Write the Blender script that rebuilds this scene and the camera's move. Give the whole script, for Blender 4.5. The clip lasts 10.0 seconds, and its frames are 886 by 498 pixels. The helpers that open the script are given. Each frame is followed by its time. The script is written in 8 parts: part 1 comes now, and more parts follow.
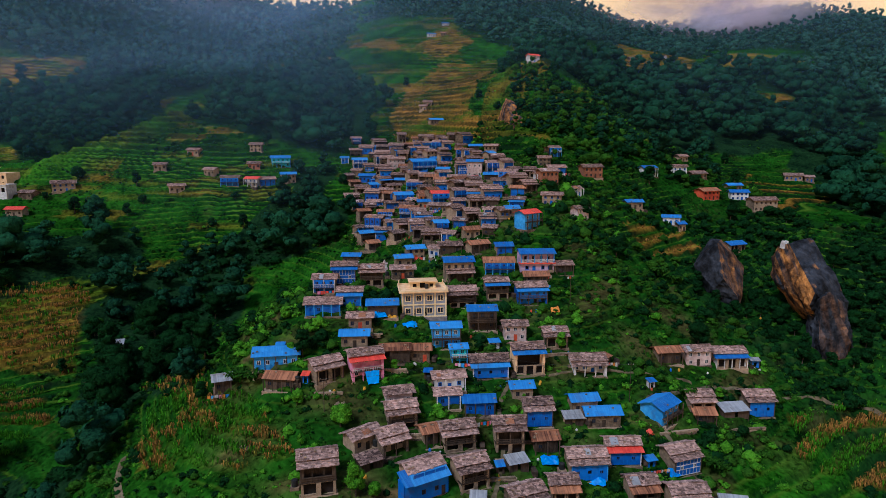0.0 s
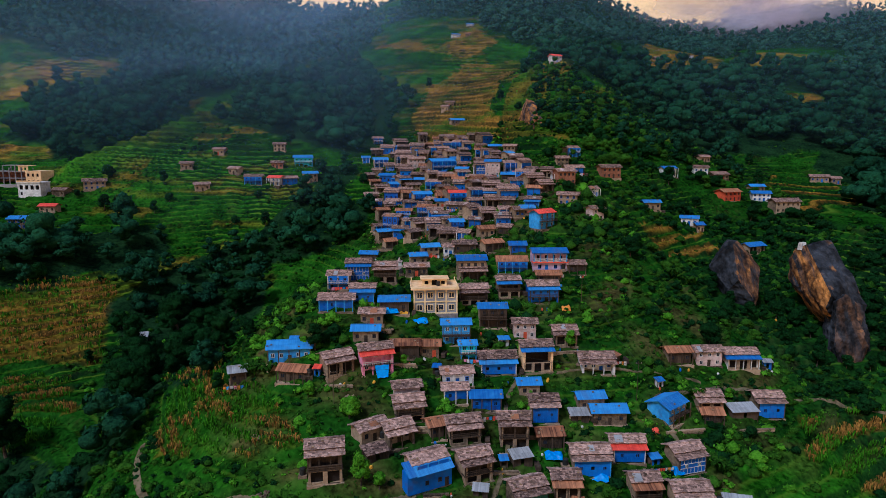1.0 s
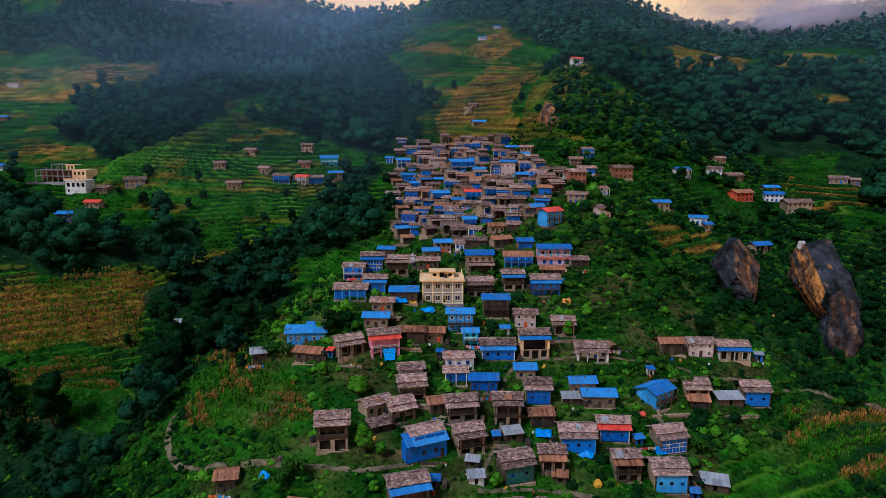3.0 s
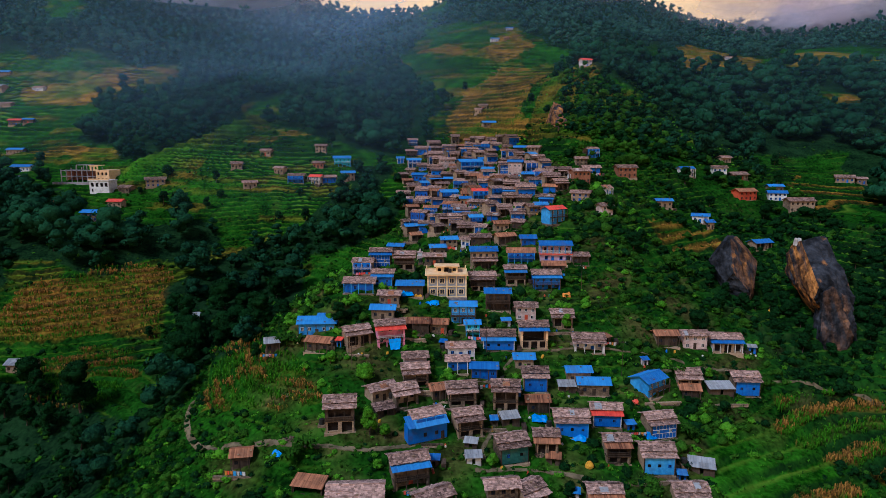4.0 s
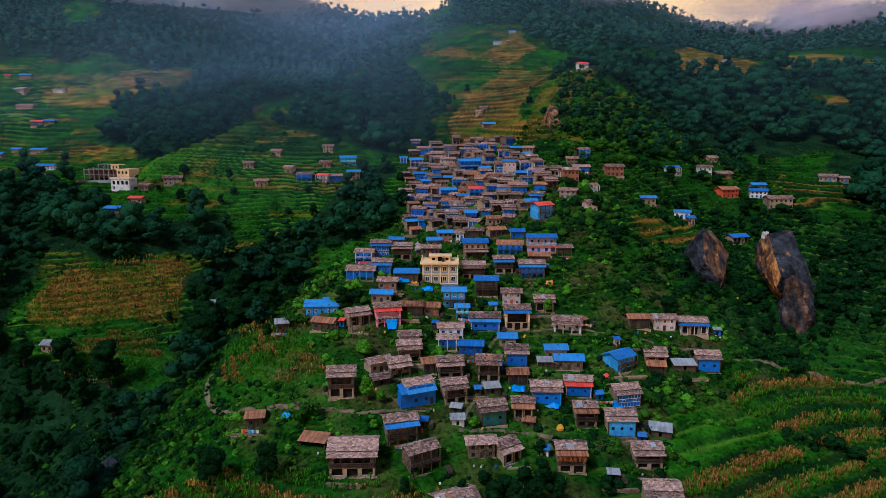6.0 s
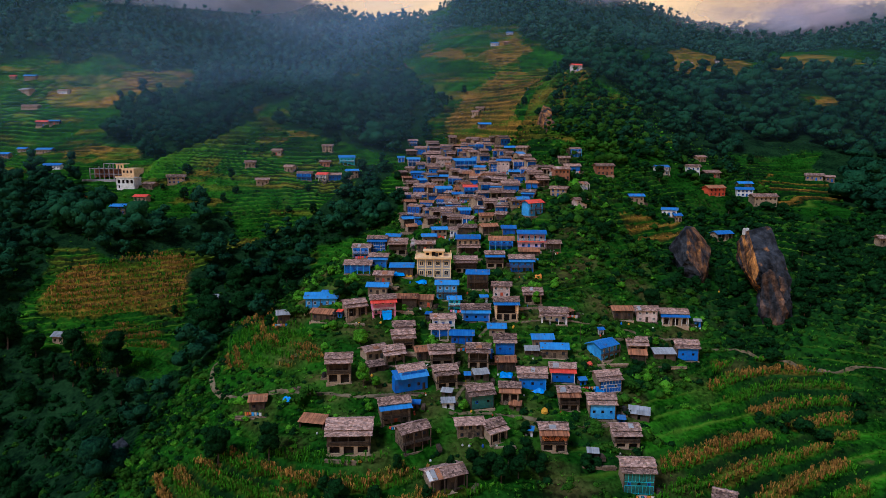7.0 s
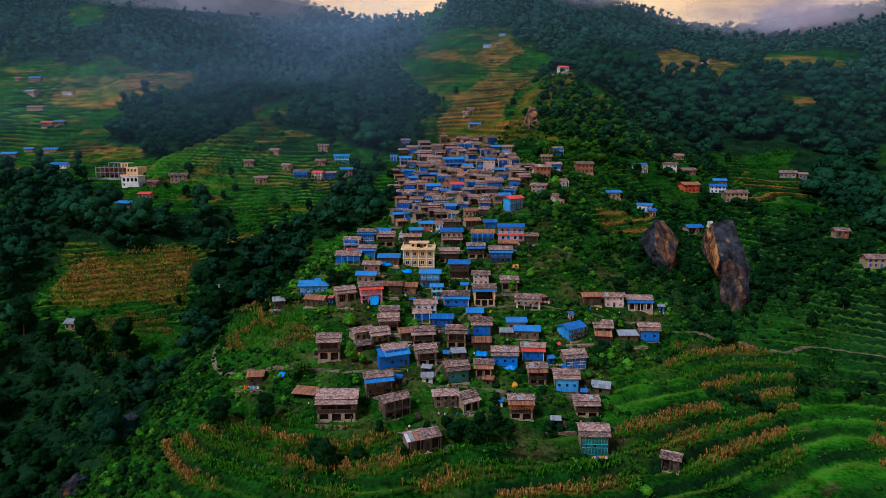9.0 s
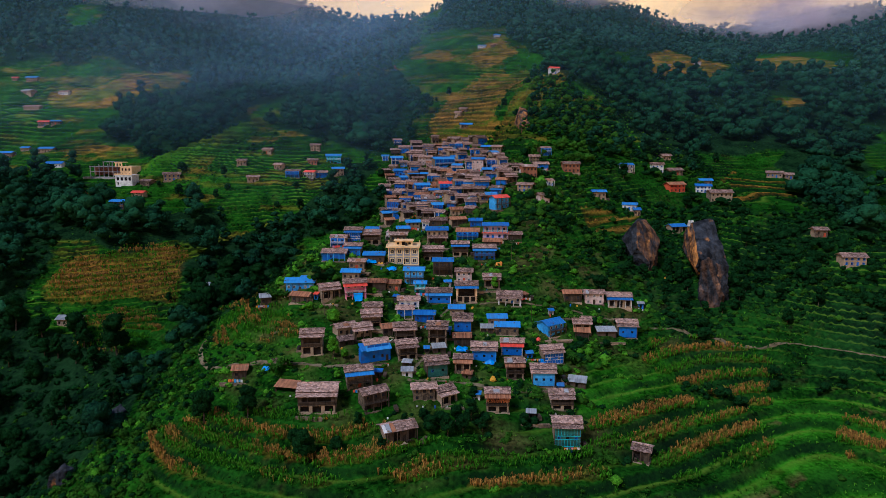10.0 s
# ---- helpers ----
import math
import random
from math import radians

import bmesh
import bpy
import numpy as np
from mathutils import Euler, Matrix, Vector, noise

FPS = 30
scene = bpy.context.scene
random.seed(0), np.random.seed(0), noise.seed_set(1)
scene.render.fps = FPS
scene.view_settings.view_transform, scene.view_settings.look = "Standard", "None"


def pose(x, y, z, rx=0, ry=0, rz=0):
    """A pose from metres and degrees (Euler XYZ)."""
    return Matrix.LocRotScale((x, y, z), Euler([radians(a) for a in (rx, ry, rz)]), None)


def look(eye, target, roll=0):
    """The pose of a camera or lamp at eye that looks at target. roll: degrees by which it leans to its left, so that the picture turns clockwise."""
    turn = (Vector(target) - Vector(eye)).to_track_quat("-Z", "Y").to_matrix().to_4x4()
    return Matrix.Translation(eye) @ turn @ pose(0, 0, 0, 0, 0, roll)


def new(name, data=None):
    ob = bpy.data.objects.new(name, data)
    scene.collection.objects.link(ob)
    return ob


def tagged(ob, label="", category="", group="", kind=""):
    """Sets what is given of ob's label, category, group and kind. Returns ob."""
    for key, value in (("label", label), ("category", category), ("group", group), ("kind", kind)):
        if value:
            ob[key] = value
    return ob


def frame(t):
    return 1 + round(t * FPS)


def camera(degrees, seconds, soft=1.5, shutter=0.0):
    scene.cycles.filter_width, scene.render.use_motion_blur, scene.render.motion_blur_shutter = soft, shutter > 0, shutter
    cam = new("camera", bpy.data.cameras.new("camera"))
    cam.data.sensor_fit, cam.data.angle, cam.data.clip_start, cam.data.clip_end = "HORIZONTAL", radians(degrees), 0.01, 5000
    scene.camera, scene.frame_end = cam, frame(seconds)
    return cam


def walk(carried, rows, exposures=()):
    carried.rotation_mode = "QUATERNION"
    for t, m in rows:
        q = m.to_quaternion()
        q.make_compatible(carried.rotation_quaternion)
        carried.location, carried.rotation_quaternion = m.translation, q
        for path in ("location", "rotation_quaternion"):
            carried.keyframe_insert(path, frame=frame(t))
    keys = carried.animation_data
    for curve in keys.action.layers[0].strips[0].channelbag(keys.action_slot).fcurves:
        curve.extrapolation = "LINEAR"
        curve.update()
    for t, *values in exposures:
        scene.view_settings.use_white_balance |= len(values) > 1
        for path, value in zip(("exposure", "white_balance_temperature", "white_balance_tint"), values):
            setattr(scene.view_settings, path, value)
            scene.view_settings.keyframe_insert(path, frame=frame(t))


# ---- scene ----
cam = camera(70.4, 10.0, 0.8)
PATH = [
    (0, (-11.72, -161.29, 51.01), (-1.82, -63.24, 33.91), -0.0),
    (0.5, (-9.90, -162.86, 51.07), (-2.10, -64.61, 33.97), -0.0),
    (1, (-8.06, -164.32, 50.86), (-2.36, -65.92, 33.81), 0.1),
    (1.5, (-6.09, -166.46, 50.92), (-2.39, -68.01, 33.87), 0.1),
    (2, (-4.35, -169.41, 51.03), (-1.80, -70.91, 34.03), 0.1),
    (2.5, (-2.83, -172.80, 51.14), (-1.33, -74.25, 34.09), 0.1),
    (3.8, (0.62, -183.26, 51.38), (-0.58, -84.71, 34.48), 0.1),
    (4, (1.53, -185.00, 51.40), (-0.32, -86.45, 34.45), 0.0),
    (4.5, (2.97, -189.49, 51.49), (0.32, -90.99, 34.54), 0.0),
    (5, (4.24, -194.11, 51.56), (1.14, -95.61, 34.61), 0.0),
    (5.5, (5.45, -199.03, 51.66), (2.25, -100.53, 34.71), 0.0),
    (7, (9.35, -213.84, 51.97), (6.10, -115.34, 34.97), -0.0),
    (7.5, (10.54, -218.86, 51.98), (7.29, -120.36, 34.98), -0.0),
    (8, (11.82, -223.65, 52.13), (8.57, -125.20, 35.03), -0.1),
    (8.5, (13.41, -227.93, 52.11), (10.21, -129.48, 35.06), -0.1),
    (9, (15.68, -231.30, 52.27), (12.48, -132.85, 35.12), -0.1),
    (9.5, (18.56, -233.77, 52.17), (15.41, -135.27, 35.07), -0.1),
    (10, (21.63, -235.69, 52.25), (18.48, -137.19, 35.10), -0.0),
]
walk(cam, [(t, look(eye, target, roll)) for t, eye, target, roll in PATH], [(0, -0.05, 5380, 10), (10, -0.05, 5380, 10)])

# ---------------------------------------------------------------- sky and sun
world = bpy.data.worlds.new("dusk_sky")
scene.world = world
world.use_nodes = True
wn, wl = world.node_tree.nodes, world.node_tree.links
wn.clear()
w_out = wn.new("ShaderNodeOutputWorld")
w_bg = wn.new("ShaderNodeBackground")
w_sky = wn.new("ShaderNodeTexSky")
w_sky.sky_type, w_sky.sun_disc = "NISHITA", False
w_sky.sun_elevation, w_sky.sun_rotation = radians(52), radians(-137)
w_sky.air_density, w_sky.dust_density, w_sky.ozone_density = 1.2, 4.0, 1.0
w_bg.inputs["Strength"].default_value = 0.049
# thin overcast: a warm, cloudy veil low down, cooler overhead, all round the horizon
w_co = wn.new("ShaderNodeTexCoord")
w_sep = wn.new("ShaderNodeSeparateXYZ")
w_ramp = wn.new("ShaderNodeValToRGB")
w_noise = wn.new("ShaderNodeTexNoise")
w_map = wn.new("ShaderNodeMapping")
w_map.inputs["Scale"].default_value = (2.2, 2.2, 9.0)
w_noise.inputs["Scale"].default_value = 2.0
w_noise.inputs["Detail"].default_value = 7
w_noise.inputs["Roughness"].default_value = 0.6
w_add = wn.new("ShaderNodeMath")
w_add.operation = "MULTIPLY_ADD"
w_add.inputs[1].default_value = 0.07
ramp = w_ramp.color_ramp
ramp.elements[0].position, ramp.elements[0].color = 0.0, (28.0, 16.0, 7.0, 1)
ramp.elements[1].position, ramp.elements[1].color = 1.0, (2.6, 4.2, 7.4, 1)
e_mid = ramp.elements.new(0.27)
e_mid.color = (37.0, 22.0, 8.5, 1)
e_mid = ramp.elements.new(0.35)
e_mid.color = (8.0, 6.8, 6.8, 1)
e_mid = ramp.elements.new(0.5)
e_mid.color = (3.0, 4.6, 7.4, 1)
w_mix = wn.new("ShaderNodeMixRGB")
w_mix.inputs[0].default_value = 0.75
wl.new(w_co.outputs["Generated"], w_sep.inputs[0])
wl.new(w_co.outputs["Generated"], w_map.inputs[0])
wl.new(w_map.outputs[0], w_noise.inputs["Vector"])
wl.new(w_noise.outputs[0], w_add.inputs[0])
wl.new(w_sep.outputs["Z"], w_add.inputs[2])
wl.new(w_add.outputs[0], w_ramp.inputs[0])
wl.new(w_sky.outputs[0], w_mix.inputs[1])
wl.new(w_ramp.outputs[0], w_mix.inputs[2])
wl.new(w_mix.outputs[0], w_bg.inputs["Color"])
wl.new(w_bg.outputs[0], w_out.inputs["Surface"])
sun_data = bpy.data.lights.new("sun", "SUN")
sun_data.energy, sun_data.angle, sun_data.color = 2.65, radians(12), (1.0, 0.97, 0.93)
sun = new("sun", sun_data)
sun.matrix_world = look((-70, -75, 130), (0, 0, 0))

# ---------------------------------------------------------------- materials


def surface(name, dark, light, scale=1.0, rough=0.9, bump=0.25, island=0.0, each=0.0, stain=0.0, stretch=(1, 1, 1), metal=0.0, gloss=0.2, attr=None, lumps=None, deep=0.15, tone=0.0, leafy=None, skew=0.0):
    """Two-scale mottled surface: dark..light by fine and broad noise, varied by piece (island) and by object (each)."""
    m = bpy.data.materials.new(name)
    m.use_nodes = True
    n, l = m.node_tree.nodes, m.node_tree.links
    b = n["Principled BSDF"]
    geo = n.new("ShaderNodeNewGeometry")
    mp = n.new("ShaderNodeMapping")
    mp.inputs["Scale"].default_value = stretch
    l.new(geo.outputs["Position"], mp.inputs[0])
    fine = n.new("ShaderNodeTexNoise")
    fine.inputs["Scale"].default_value, fine.inputs["Detail"].default_value = scale, 6
    broad = n.new("ShaderNodeTexNoise")
    broad.inputs["Scale"].default_value, broad.inputs["Detail"].default_value = scale * 0.13, 3
    for q in (fine, broad):
        l.new(mp.outputs[0], q.inputs["Vector"])
    acc = n.new("ShaderNodeMath")
    acc.operation = "ADD"
    l.new(fine.outputs[0], acc.inputs[0])
    l.new(broad.outputs[0], acc.inputs[1])
    last = acc
    for amount, kind in ((island, "island"), (each, "object")):
        if amount:
            k = n.new("ShaderNodeMath")
            k.operation = "MULTIPLY_ADD"
            k.inputs[1].default_value = amount
            if kind == "island":
                l.new(geo.outputs["Random Per Island"], k.inputs[0])
            else:
                l.new(n.new("ShaderNodeObjectInfo").outputs["Random"], k.inputs[0])
            l.new(last.outputs[0], k.inputs[2])
            last = k
    if tone:
        k = n.new("ShaderNodeMath")
        k.operation = "MULTIPLY_ADD"
        k.inputs[1].default_value = tone
        ta = n.new("ShaderNodeAttribute")
        ta.attribute_name = "tone"
        l.new(ta.outputs["Fac"], k.inputs[0])
        l.new(last.outputs[0], k.inputs[2])
        last = k
        each = each + tone
    if leafy:
        # light and dark leaves within a clump
        lf = n.new("ShaderNodeTexNoise")
        lf.inputs["Scale"].default_value, lf.inputs["Detail"].default_value, lf.inputs["Roughness"].default_value = leafy[0], 4, 0.7
        l.new(geo.outputs["Position"], lf.inputs["Vector"])
        k = n.new("ShaderNodeMath")
        k.operation = "MULTIPLY_ADD"
        k.inputs[1].default_value = leafy[1]
        lr = n.new("ShaderNodeMapRange")
        lr.inputs["From Min"].default_value, lr.inputs["From Max"].default_value = 0.36, 0.66
        l.new(lf.outputs[0], lr.inputs["Value"])
        l.new(lr.outputs[0], k.inputs[0])
        l.new(last.outputs[0], k.inputs[2])
        last = k
        each = each + leafy[1]
    centre, half = 1.0 + (island + each) / 2, 0.24 + 0.36 * (island + each)
    rng = n.new("ShaderNodeMapRange")
    rng.inputs["From Min"].default_value = centre - half
    rng.inputs["From Max"].default_value = centre + half
    l.new(last.outputs[0], rng.inputs["Value"])
    if skew:
        # most of it near the dark end
        sk = n.new("ShaderNodeMath")
        sk.operation = "POWER"
        sk.inputs[1].default_value = skew
        l.new(rng.outputs[0], sk.inputs[0])
        rng = sk
    mix = n.new("ShaderNodeMixRGB")
    mix.inputs[1].default_value, mix.inputs[2].default_value = (*dark, 1), (*light, 1)
    l.new(rng.outputs[0], mix.inputs[0])
    col = mix.outputs[0]
    if stain:
        sn = n.new("ShaderNodeTexNoise")
        sn.inputs["Scale"].default_value, sn.inputs["Detail"].default_value = scale * 0.45, 8
        l.new(geo.outputs["Position"], sn.inputs["Vector"])
        sr = n.new("ShaderNodeMapRange")
        sr.inputs["From Min"].default_value, sr.inputs["From Max"].default_value = 0.52, 0.68
        sr.inputs["To Max"].default_value = stain
        l.new(sn.outputs[0], sr.inputs["Value"])
        sm = n.new("ShaderNodeMixRGB")
        sm.inputs[2].default_value = (0.09, 0.055, 0.035, 1)
        l.new(sr.outputs[0], sm.inputs[0])
        l.new(col, sm.inputs[1])
        col = sm.outputs[0]
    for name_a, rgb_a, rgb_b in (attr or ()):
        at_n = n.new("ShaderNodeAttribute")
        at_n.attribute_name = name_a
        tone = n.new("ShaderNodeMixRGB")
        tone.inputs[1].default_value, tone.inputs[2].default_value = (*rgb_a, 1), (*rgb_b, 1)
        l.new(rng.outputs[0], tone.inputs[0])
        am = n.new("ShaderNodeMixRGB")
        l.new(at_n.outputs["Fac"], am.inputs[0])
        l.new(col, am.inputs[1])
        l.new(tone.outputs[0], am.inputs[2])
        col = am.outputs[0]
    l.new(col, b.inputs["Base Color"])
    b.inputs["Roughness"].default_value = rough
    b.inputs["Metallic"].default_value = metal
    b.inputs["Specular IOR Level"].default_value = gloss
    if bump:
        bp = n.new("ShaderNodeBump")
        bp.inputs["Strength"].default_value = bump
        bp.inputs["Distance"].default_value = deep
        src = lf if leafy else fine
        if lumps:
            src = n.new("ShaderNodeTexVoronoi")
            src.inputs["Scale"].default_value = lumps
            l.new(geo.outputs["Position"], src.inputs["Vector"])
        l.new(src.outputs[0], bp.inputs["Height"])
        l.new(bp.outputs[0], b.inputs["Normal"])
    return m


M = {}
M["slate"] = surface("slate", (0.045, 0.026, 0.023), (0.66, 0.42, 0.35), 1.6, 0.75, 0.3, island=1.9, each=1.2, stain=0.6, leafy=(1.8, 0.7), skew=1.4)
M["stone"] = surface("rubble_stone", (0.045, 0.032, 0.023), (0.40, 0.28, 0.185), 1.6, 0.95, 0.8, each=0.7, lumps=3.0)
M["wood"] = surface("old_timber", (0.014, 0.010, 0.008), (0.095, 0.064, 0.045), 3.0, 0.85, 0.2, each=0.5, stretch=(3, 3, 0.4))
M["blue"] = surface("blue_paint", (0.005, 0.06, 0.30), (0.014, 0.16, 0.60), 1.3, 0.65, 0.1, each=0.8, stain=0.3)
M["lightblue"] = surface("light_blue_paint", (0.03, 0.20, 0.52), (0.07, 0.36, 0.74), 1.3, 0.65, 0.1, stain=0.25)
M["bluemetal"] = surface("blue_roof_sheet", (0.008, 0.085, 0.33), (0.050, 0.27, 0.64), 0.8, 0.5, 0.08, island=0.6, each=1.4, stain=0.25, gloss=0.3)
M["tarp"] = surface("blue_tarpaulin", (0.004, 0.14, 0.52), (0.014, 0.32, 0.85), 1.2, 0.5, 0.3, gloss=0.3)
M["teal"] = surface("turquoise_paint", (0.02, 0.36, 0.45), (0.05, 0.58, 0.66), 1.2, 0.6, 0.1, stain=0.15)
M["redmetal"] = surface("red_roof_sheet", (0.50, 0.03, 0.02), (0.85, 0.10, 0.06), 0.8, 0.45, 0.08, island=0.25, stain=0.12, gloss=0.4)
M["red"] = surface("red_paint", (0.35, 0.04, 0.02), (0.6, 0.10, 0.04), 1.2, 0.65, 0.1, stain=0.2)
M["rust"] = surface("rusty_sheet", (0.08, 0.028, 0.016), (0.48, 0.20, 0.10), 0.7, 0.7, 0.12, island=0.8, each=0.5, stain=0.35)
M["tin"] = surface("grey_sheet", (0.20, 0.20, 0.21), (0.52, 0.52, 0.54), 0.8, 0.45, 0.08, island=0.6, each=0.4, stain=0.3, metal=0.3, gloss=0.5)
M["white"] = surface("whitewash", (0.40, 0.37, 0.36), (0.72, 0.69, 0.68), 1.0, 0.9, 0.15, stain=0.35)
M["pink"] = surface("pink_paint", (0.55, 0.16, 0.28), (0.80, 0.32, 0.45), 1.0, 0.75, 0.1, stain=0.2)
M["pinkstone"] = surface("pinkish_plaster", (0.30, 0.20, 0.18), (0.58, 0.44, 0.42), 1.2, 0.9, 0.2, stain=0.4)
M["peach"] = surface("peach_paint", (0.68, 0.40, 0.20), (0.88, 0.60, 0.34), 0.8, 0.8, 0.08, stain=0.15)
M["yellow"] = surface("pale_yellow_paint", (0.66, 0.47, 0.24), (0.86, 0.68, 0.42), 0.8, 0.8, 0.06, stain=0.12)
M["grey_wall"] = surface("grey_panel_paint", (0.20, 0.21, 0.24), (0.33, 0.34, 0.38), 1.0, 0.85, 0.08)
M["concrete"] = surface("bare_concrete", (0.12, 0.105, 0.11), (0.31, 0.27, 0.28), 0.9, 0.95, 0.2, stain=0.2)
M["brick"] = surface("brown_brick", (0.16, 0.06, 0.035), (0.34, 0.14, 0.08), 2.2, 0.9, 0.4, lumps=4)
M["orange"] = surface("orange_paint", (0.50, 0.16, 0.02), (0.78, 0.30, 0.05), 1.0, 0.7, 0.1)
M["green"] = surface("dark_green_paint", (0.010, 0.06, 0.055), (0.03, 0.13, 0.11), 1.3, 0.7, 0.1, stain=0.3)
# near-black colour of the sheets that stand for shade indoors
M["dark"] = surface("indoor_shade_black", (0.008, 0.006, 0.006), (0.025, 0.018, 0.015), 2, 0.95, 0.1)
M["maize_cobs"] = surface("drying_maize", (0.30, 0.05, 0.015), (0.62, 0.22, 0.06), 4, 0.8, 0.3, island=0.5)
M["hay"] = surface("straw", (0.45, 0.20, 0.015), (0.80, 0.42, 0.04), 3, 0.9, 0.5)
M["earth"] = surface("bare_earth", (0.07, 0.038, 0.018), (0.22, 0.13, 0.07), 0.6, 1.0, 0.4, lumps=0.8)
M["path"] = surface("trodden_path", (0.055, 0.045, 0.022), (0.19, 0.145, 0.085), 0.7, 1.0, 0.4, lumps=1.2)
M["rock"] = surface("dark_rock", (0.003, 0.0035, 0.005), (0.050, 0.055, 0.070), 0.8, 0.9, 1.0, stretch=(1, 1, 0.25), attr=[("rust", (0.05, 0.022, 0.010), (0.72, 0.30, 0.075))], leafy=(0.22, 1.1), deep=0.4, skew=1.4)
M["glass"] = surface("window_glass", (0.010, 0.013, 0.022), (0.022, 0.032, 0.055), 1, 0.25, 0, gloss=0.3)
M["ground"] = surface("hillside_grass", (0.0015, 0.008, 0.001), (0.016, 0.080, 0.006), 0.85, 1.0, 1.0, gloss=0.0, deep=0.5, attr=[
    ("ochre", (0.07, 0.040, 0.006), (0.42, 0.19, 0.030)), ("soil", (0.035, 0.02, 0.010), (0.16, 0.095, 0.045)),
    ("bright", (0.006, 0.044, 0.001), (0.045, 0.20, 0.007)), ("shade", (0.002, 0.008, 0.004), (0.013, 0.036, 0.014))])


def terrace_shading(m):
    """Paints riser shade and pale grassy lips by the terrace number the ground carries."""
    n, l = m.node_tree.nodes, m.node_tree.links
    b = n["Principled BSDF"]
    col = b.inputs["Base Color"].links[0].from_socket
    ka, aa = n.new("ShaderNodeAttribute"), n.new("ShaderNodeAttribute")
    ka.attribute_name, aa.attribute_name = "terrace", "stepped"
    fr = n.new("ShaderNodeMath")
    fr.operation = "FRACT"
    l.new(ka.outputs["Fac"], fr.inputs[0])
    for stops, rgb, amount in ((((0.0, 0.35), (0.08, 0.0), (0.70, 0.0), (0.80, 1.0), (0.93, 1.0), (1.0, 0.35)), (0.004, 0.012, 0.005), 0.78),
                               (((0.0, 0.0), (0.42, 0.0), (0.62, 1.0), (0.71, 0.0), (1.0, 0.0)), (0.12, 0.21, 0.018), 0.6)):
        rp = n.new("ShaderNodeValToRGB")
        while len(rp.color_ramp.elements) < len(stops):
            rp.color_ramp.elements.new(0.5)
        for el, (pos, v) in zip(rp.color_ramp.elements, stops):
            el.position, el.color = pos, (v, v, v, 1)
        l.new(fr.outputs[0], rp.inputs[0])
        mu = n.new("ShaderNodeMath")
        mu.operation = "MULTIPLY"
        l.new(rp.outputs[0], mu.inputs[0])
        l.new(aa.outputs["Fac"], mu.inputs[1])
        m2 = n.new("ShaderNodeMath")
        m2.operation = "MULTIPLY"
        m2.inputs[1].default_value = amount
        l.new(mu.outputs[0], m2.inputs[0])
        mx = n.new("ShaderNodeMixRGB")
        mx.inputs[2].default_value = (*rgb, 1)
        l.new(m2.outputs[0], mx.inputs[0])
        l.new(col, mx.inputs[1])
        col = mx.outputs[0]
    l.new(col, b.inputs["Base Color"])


terrace_shading(M["ground"])
M["leaf_dark"] = surface("dark_foliage", (0.0010, 0.006, 0.0020), (0.011, 0.054, 0.012), 0.5, 0.8, 0.9, island=0.7, each=0.3, gloss=0.02, leafy=(2.2, 1.6), deep=0.5)
# far leaves paler and bluer: distance haze is put into their colour
M["leaf_far_haze"] = surface("hazed_far_foliage", (0.004, 0.024, 0.018), (0.046, 0.140, 0.090), 0.12, 0.85, 0.9, island=0.4, gloss=0.02, tone=1.0, leafy=(0.8, 1.4), deep=1.2)
M["leaf_wood"] = surface("woodland_foliage", (0.0010, 0.008, 0.006), (0.021, 0.092, 0.040), 0.3, 0.8, 0.9, island=0.5, gloss=0.02, tone=1.1, leafy=(1.3, 1.5), deep=0.8)
M["leaf_mid"] = surface("green_foliage", (0.004, 0.019, 0.002), (0.048, 0.145, 0.012), 0.35, 0.8, 0.9, island=0.7, gloss=0.02, tone=0.9, leafy=(2.4, 1.5), deep=0.4)
M["leaf_bright"] = surface("bright_foliage", (0.022, 0.095, 0.004), (0.115, 0.33, 0.018), 0.6, 0.75, 0.8, island=0.7, gloss=0.02, leafy=(2.4, 1.3), deep=0.4)
M["maize_green"] = surface("maize_leaves", (0.012, 0.060, 0.002), (0.060, 0.22, 0.008), 0.4, 0.7, 0, island=1.2, gloss=0.02)
M["maize_dry"] = surface("dry_maize", (0.075, 0.036, 0.006), (0.42, 0.205, 0.038), 0.5, 0.8, 0, island=1.2)
M["maize_ripe"] = surface("yellowing_maize", (0.04, 0.045, 0.003), (0.20, 0.19, 0.018), 0.5, 0.8, 0, island=1.2)
M["bark"] = surface("bark", (0.03, 0.022, 0.016), (0.10, 0.075, 0.055), 3, 0.95, 0.4)
M["wire"] = surface("black_cable", (0.01, 0.01, 0.01), (0.03, 0.03, 0.03), 2, 0.6, 0)

# ---------------------------------------------------------------- landform
TILT = [-40.8, -5.1, 41.4, 5.5, 5.3]
NEAR = {
    -133: [2.3, -0.3, 10.6, 15.4, 6.0, 12.6, 18.8],
    -66: [-17.4, 2.4, 15.0, 0.8, 9.7, -2.4, 5.7],
    0: [5.5, -11.2, 24.9, -0.7, 15.4, -0.0, 25.7],
    66: [13.8, -19.0, 4.3, 4.7, 25.8, -12.6, 20.0],
    133: [-1.3, 5.9, -2.3, -0.8, 12.8, 11.6, -1.5],
    200: [4.1, 14.2, -6.9, -1.2, 8.2, 11.0, -5.2],
}
FAR = {
    293: [-54.0, 1.9, 0.5, 17.8, -8.2, 16.8, -5.2],
    439: [34.8, -3.3, -15.8, 13.4, 10.2, 4.3, 16.6],
    612: [-12.1, -22.9, -11.6, 12.9, 17.8, -7.6, -9.8],
    798: [10.8, -2.5, -13.7, 6.5, 16.5, 5.6, -36.2],
}
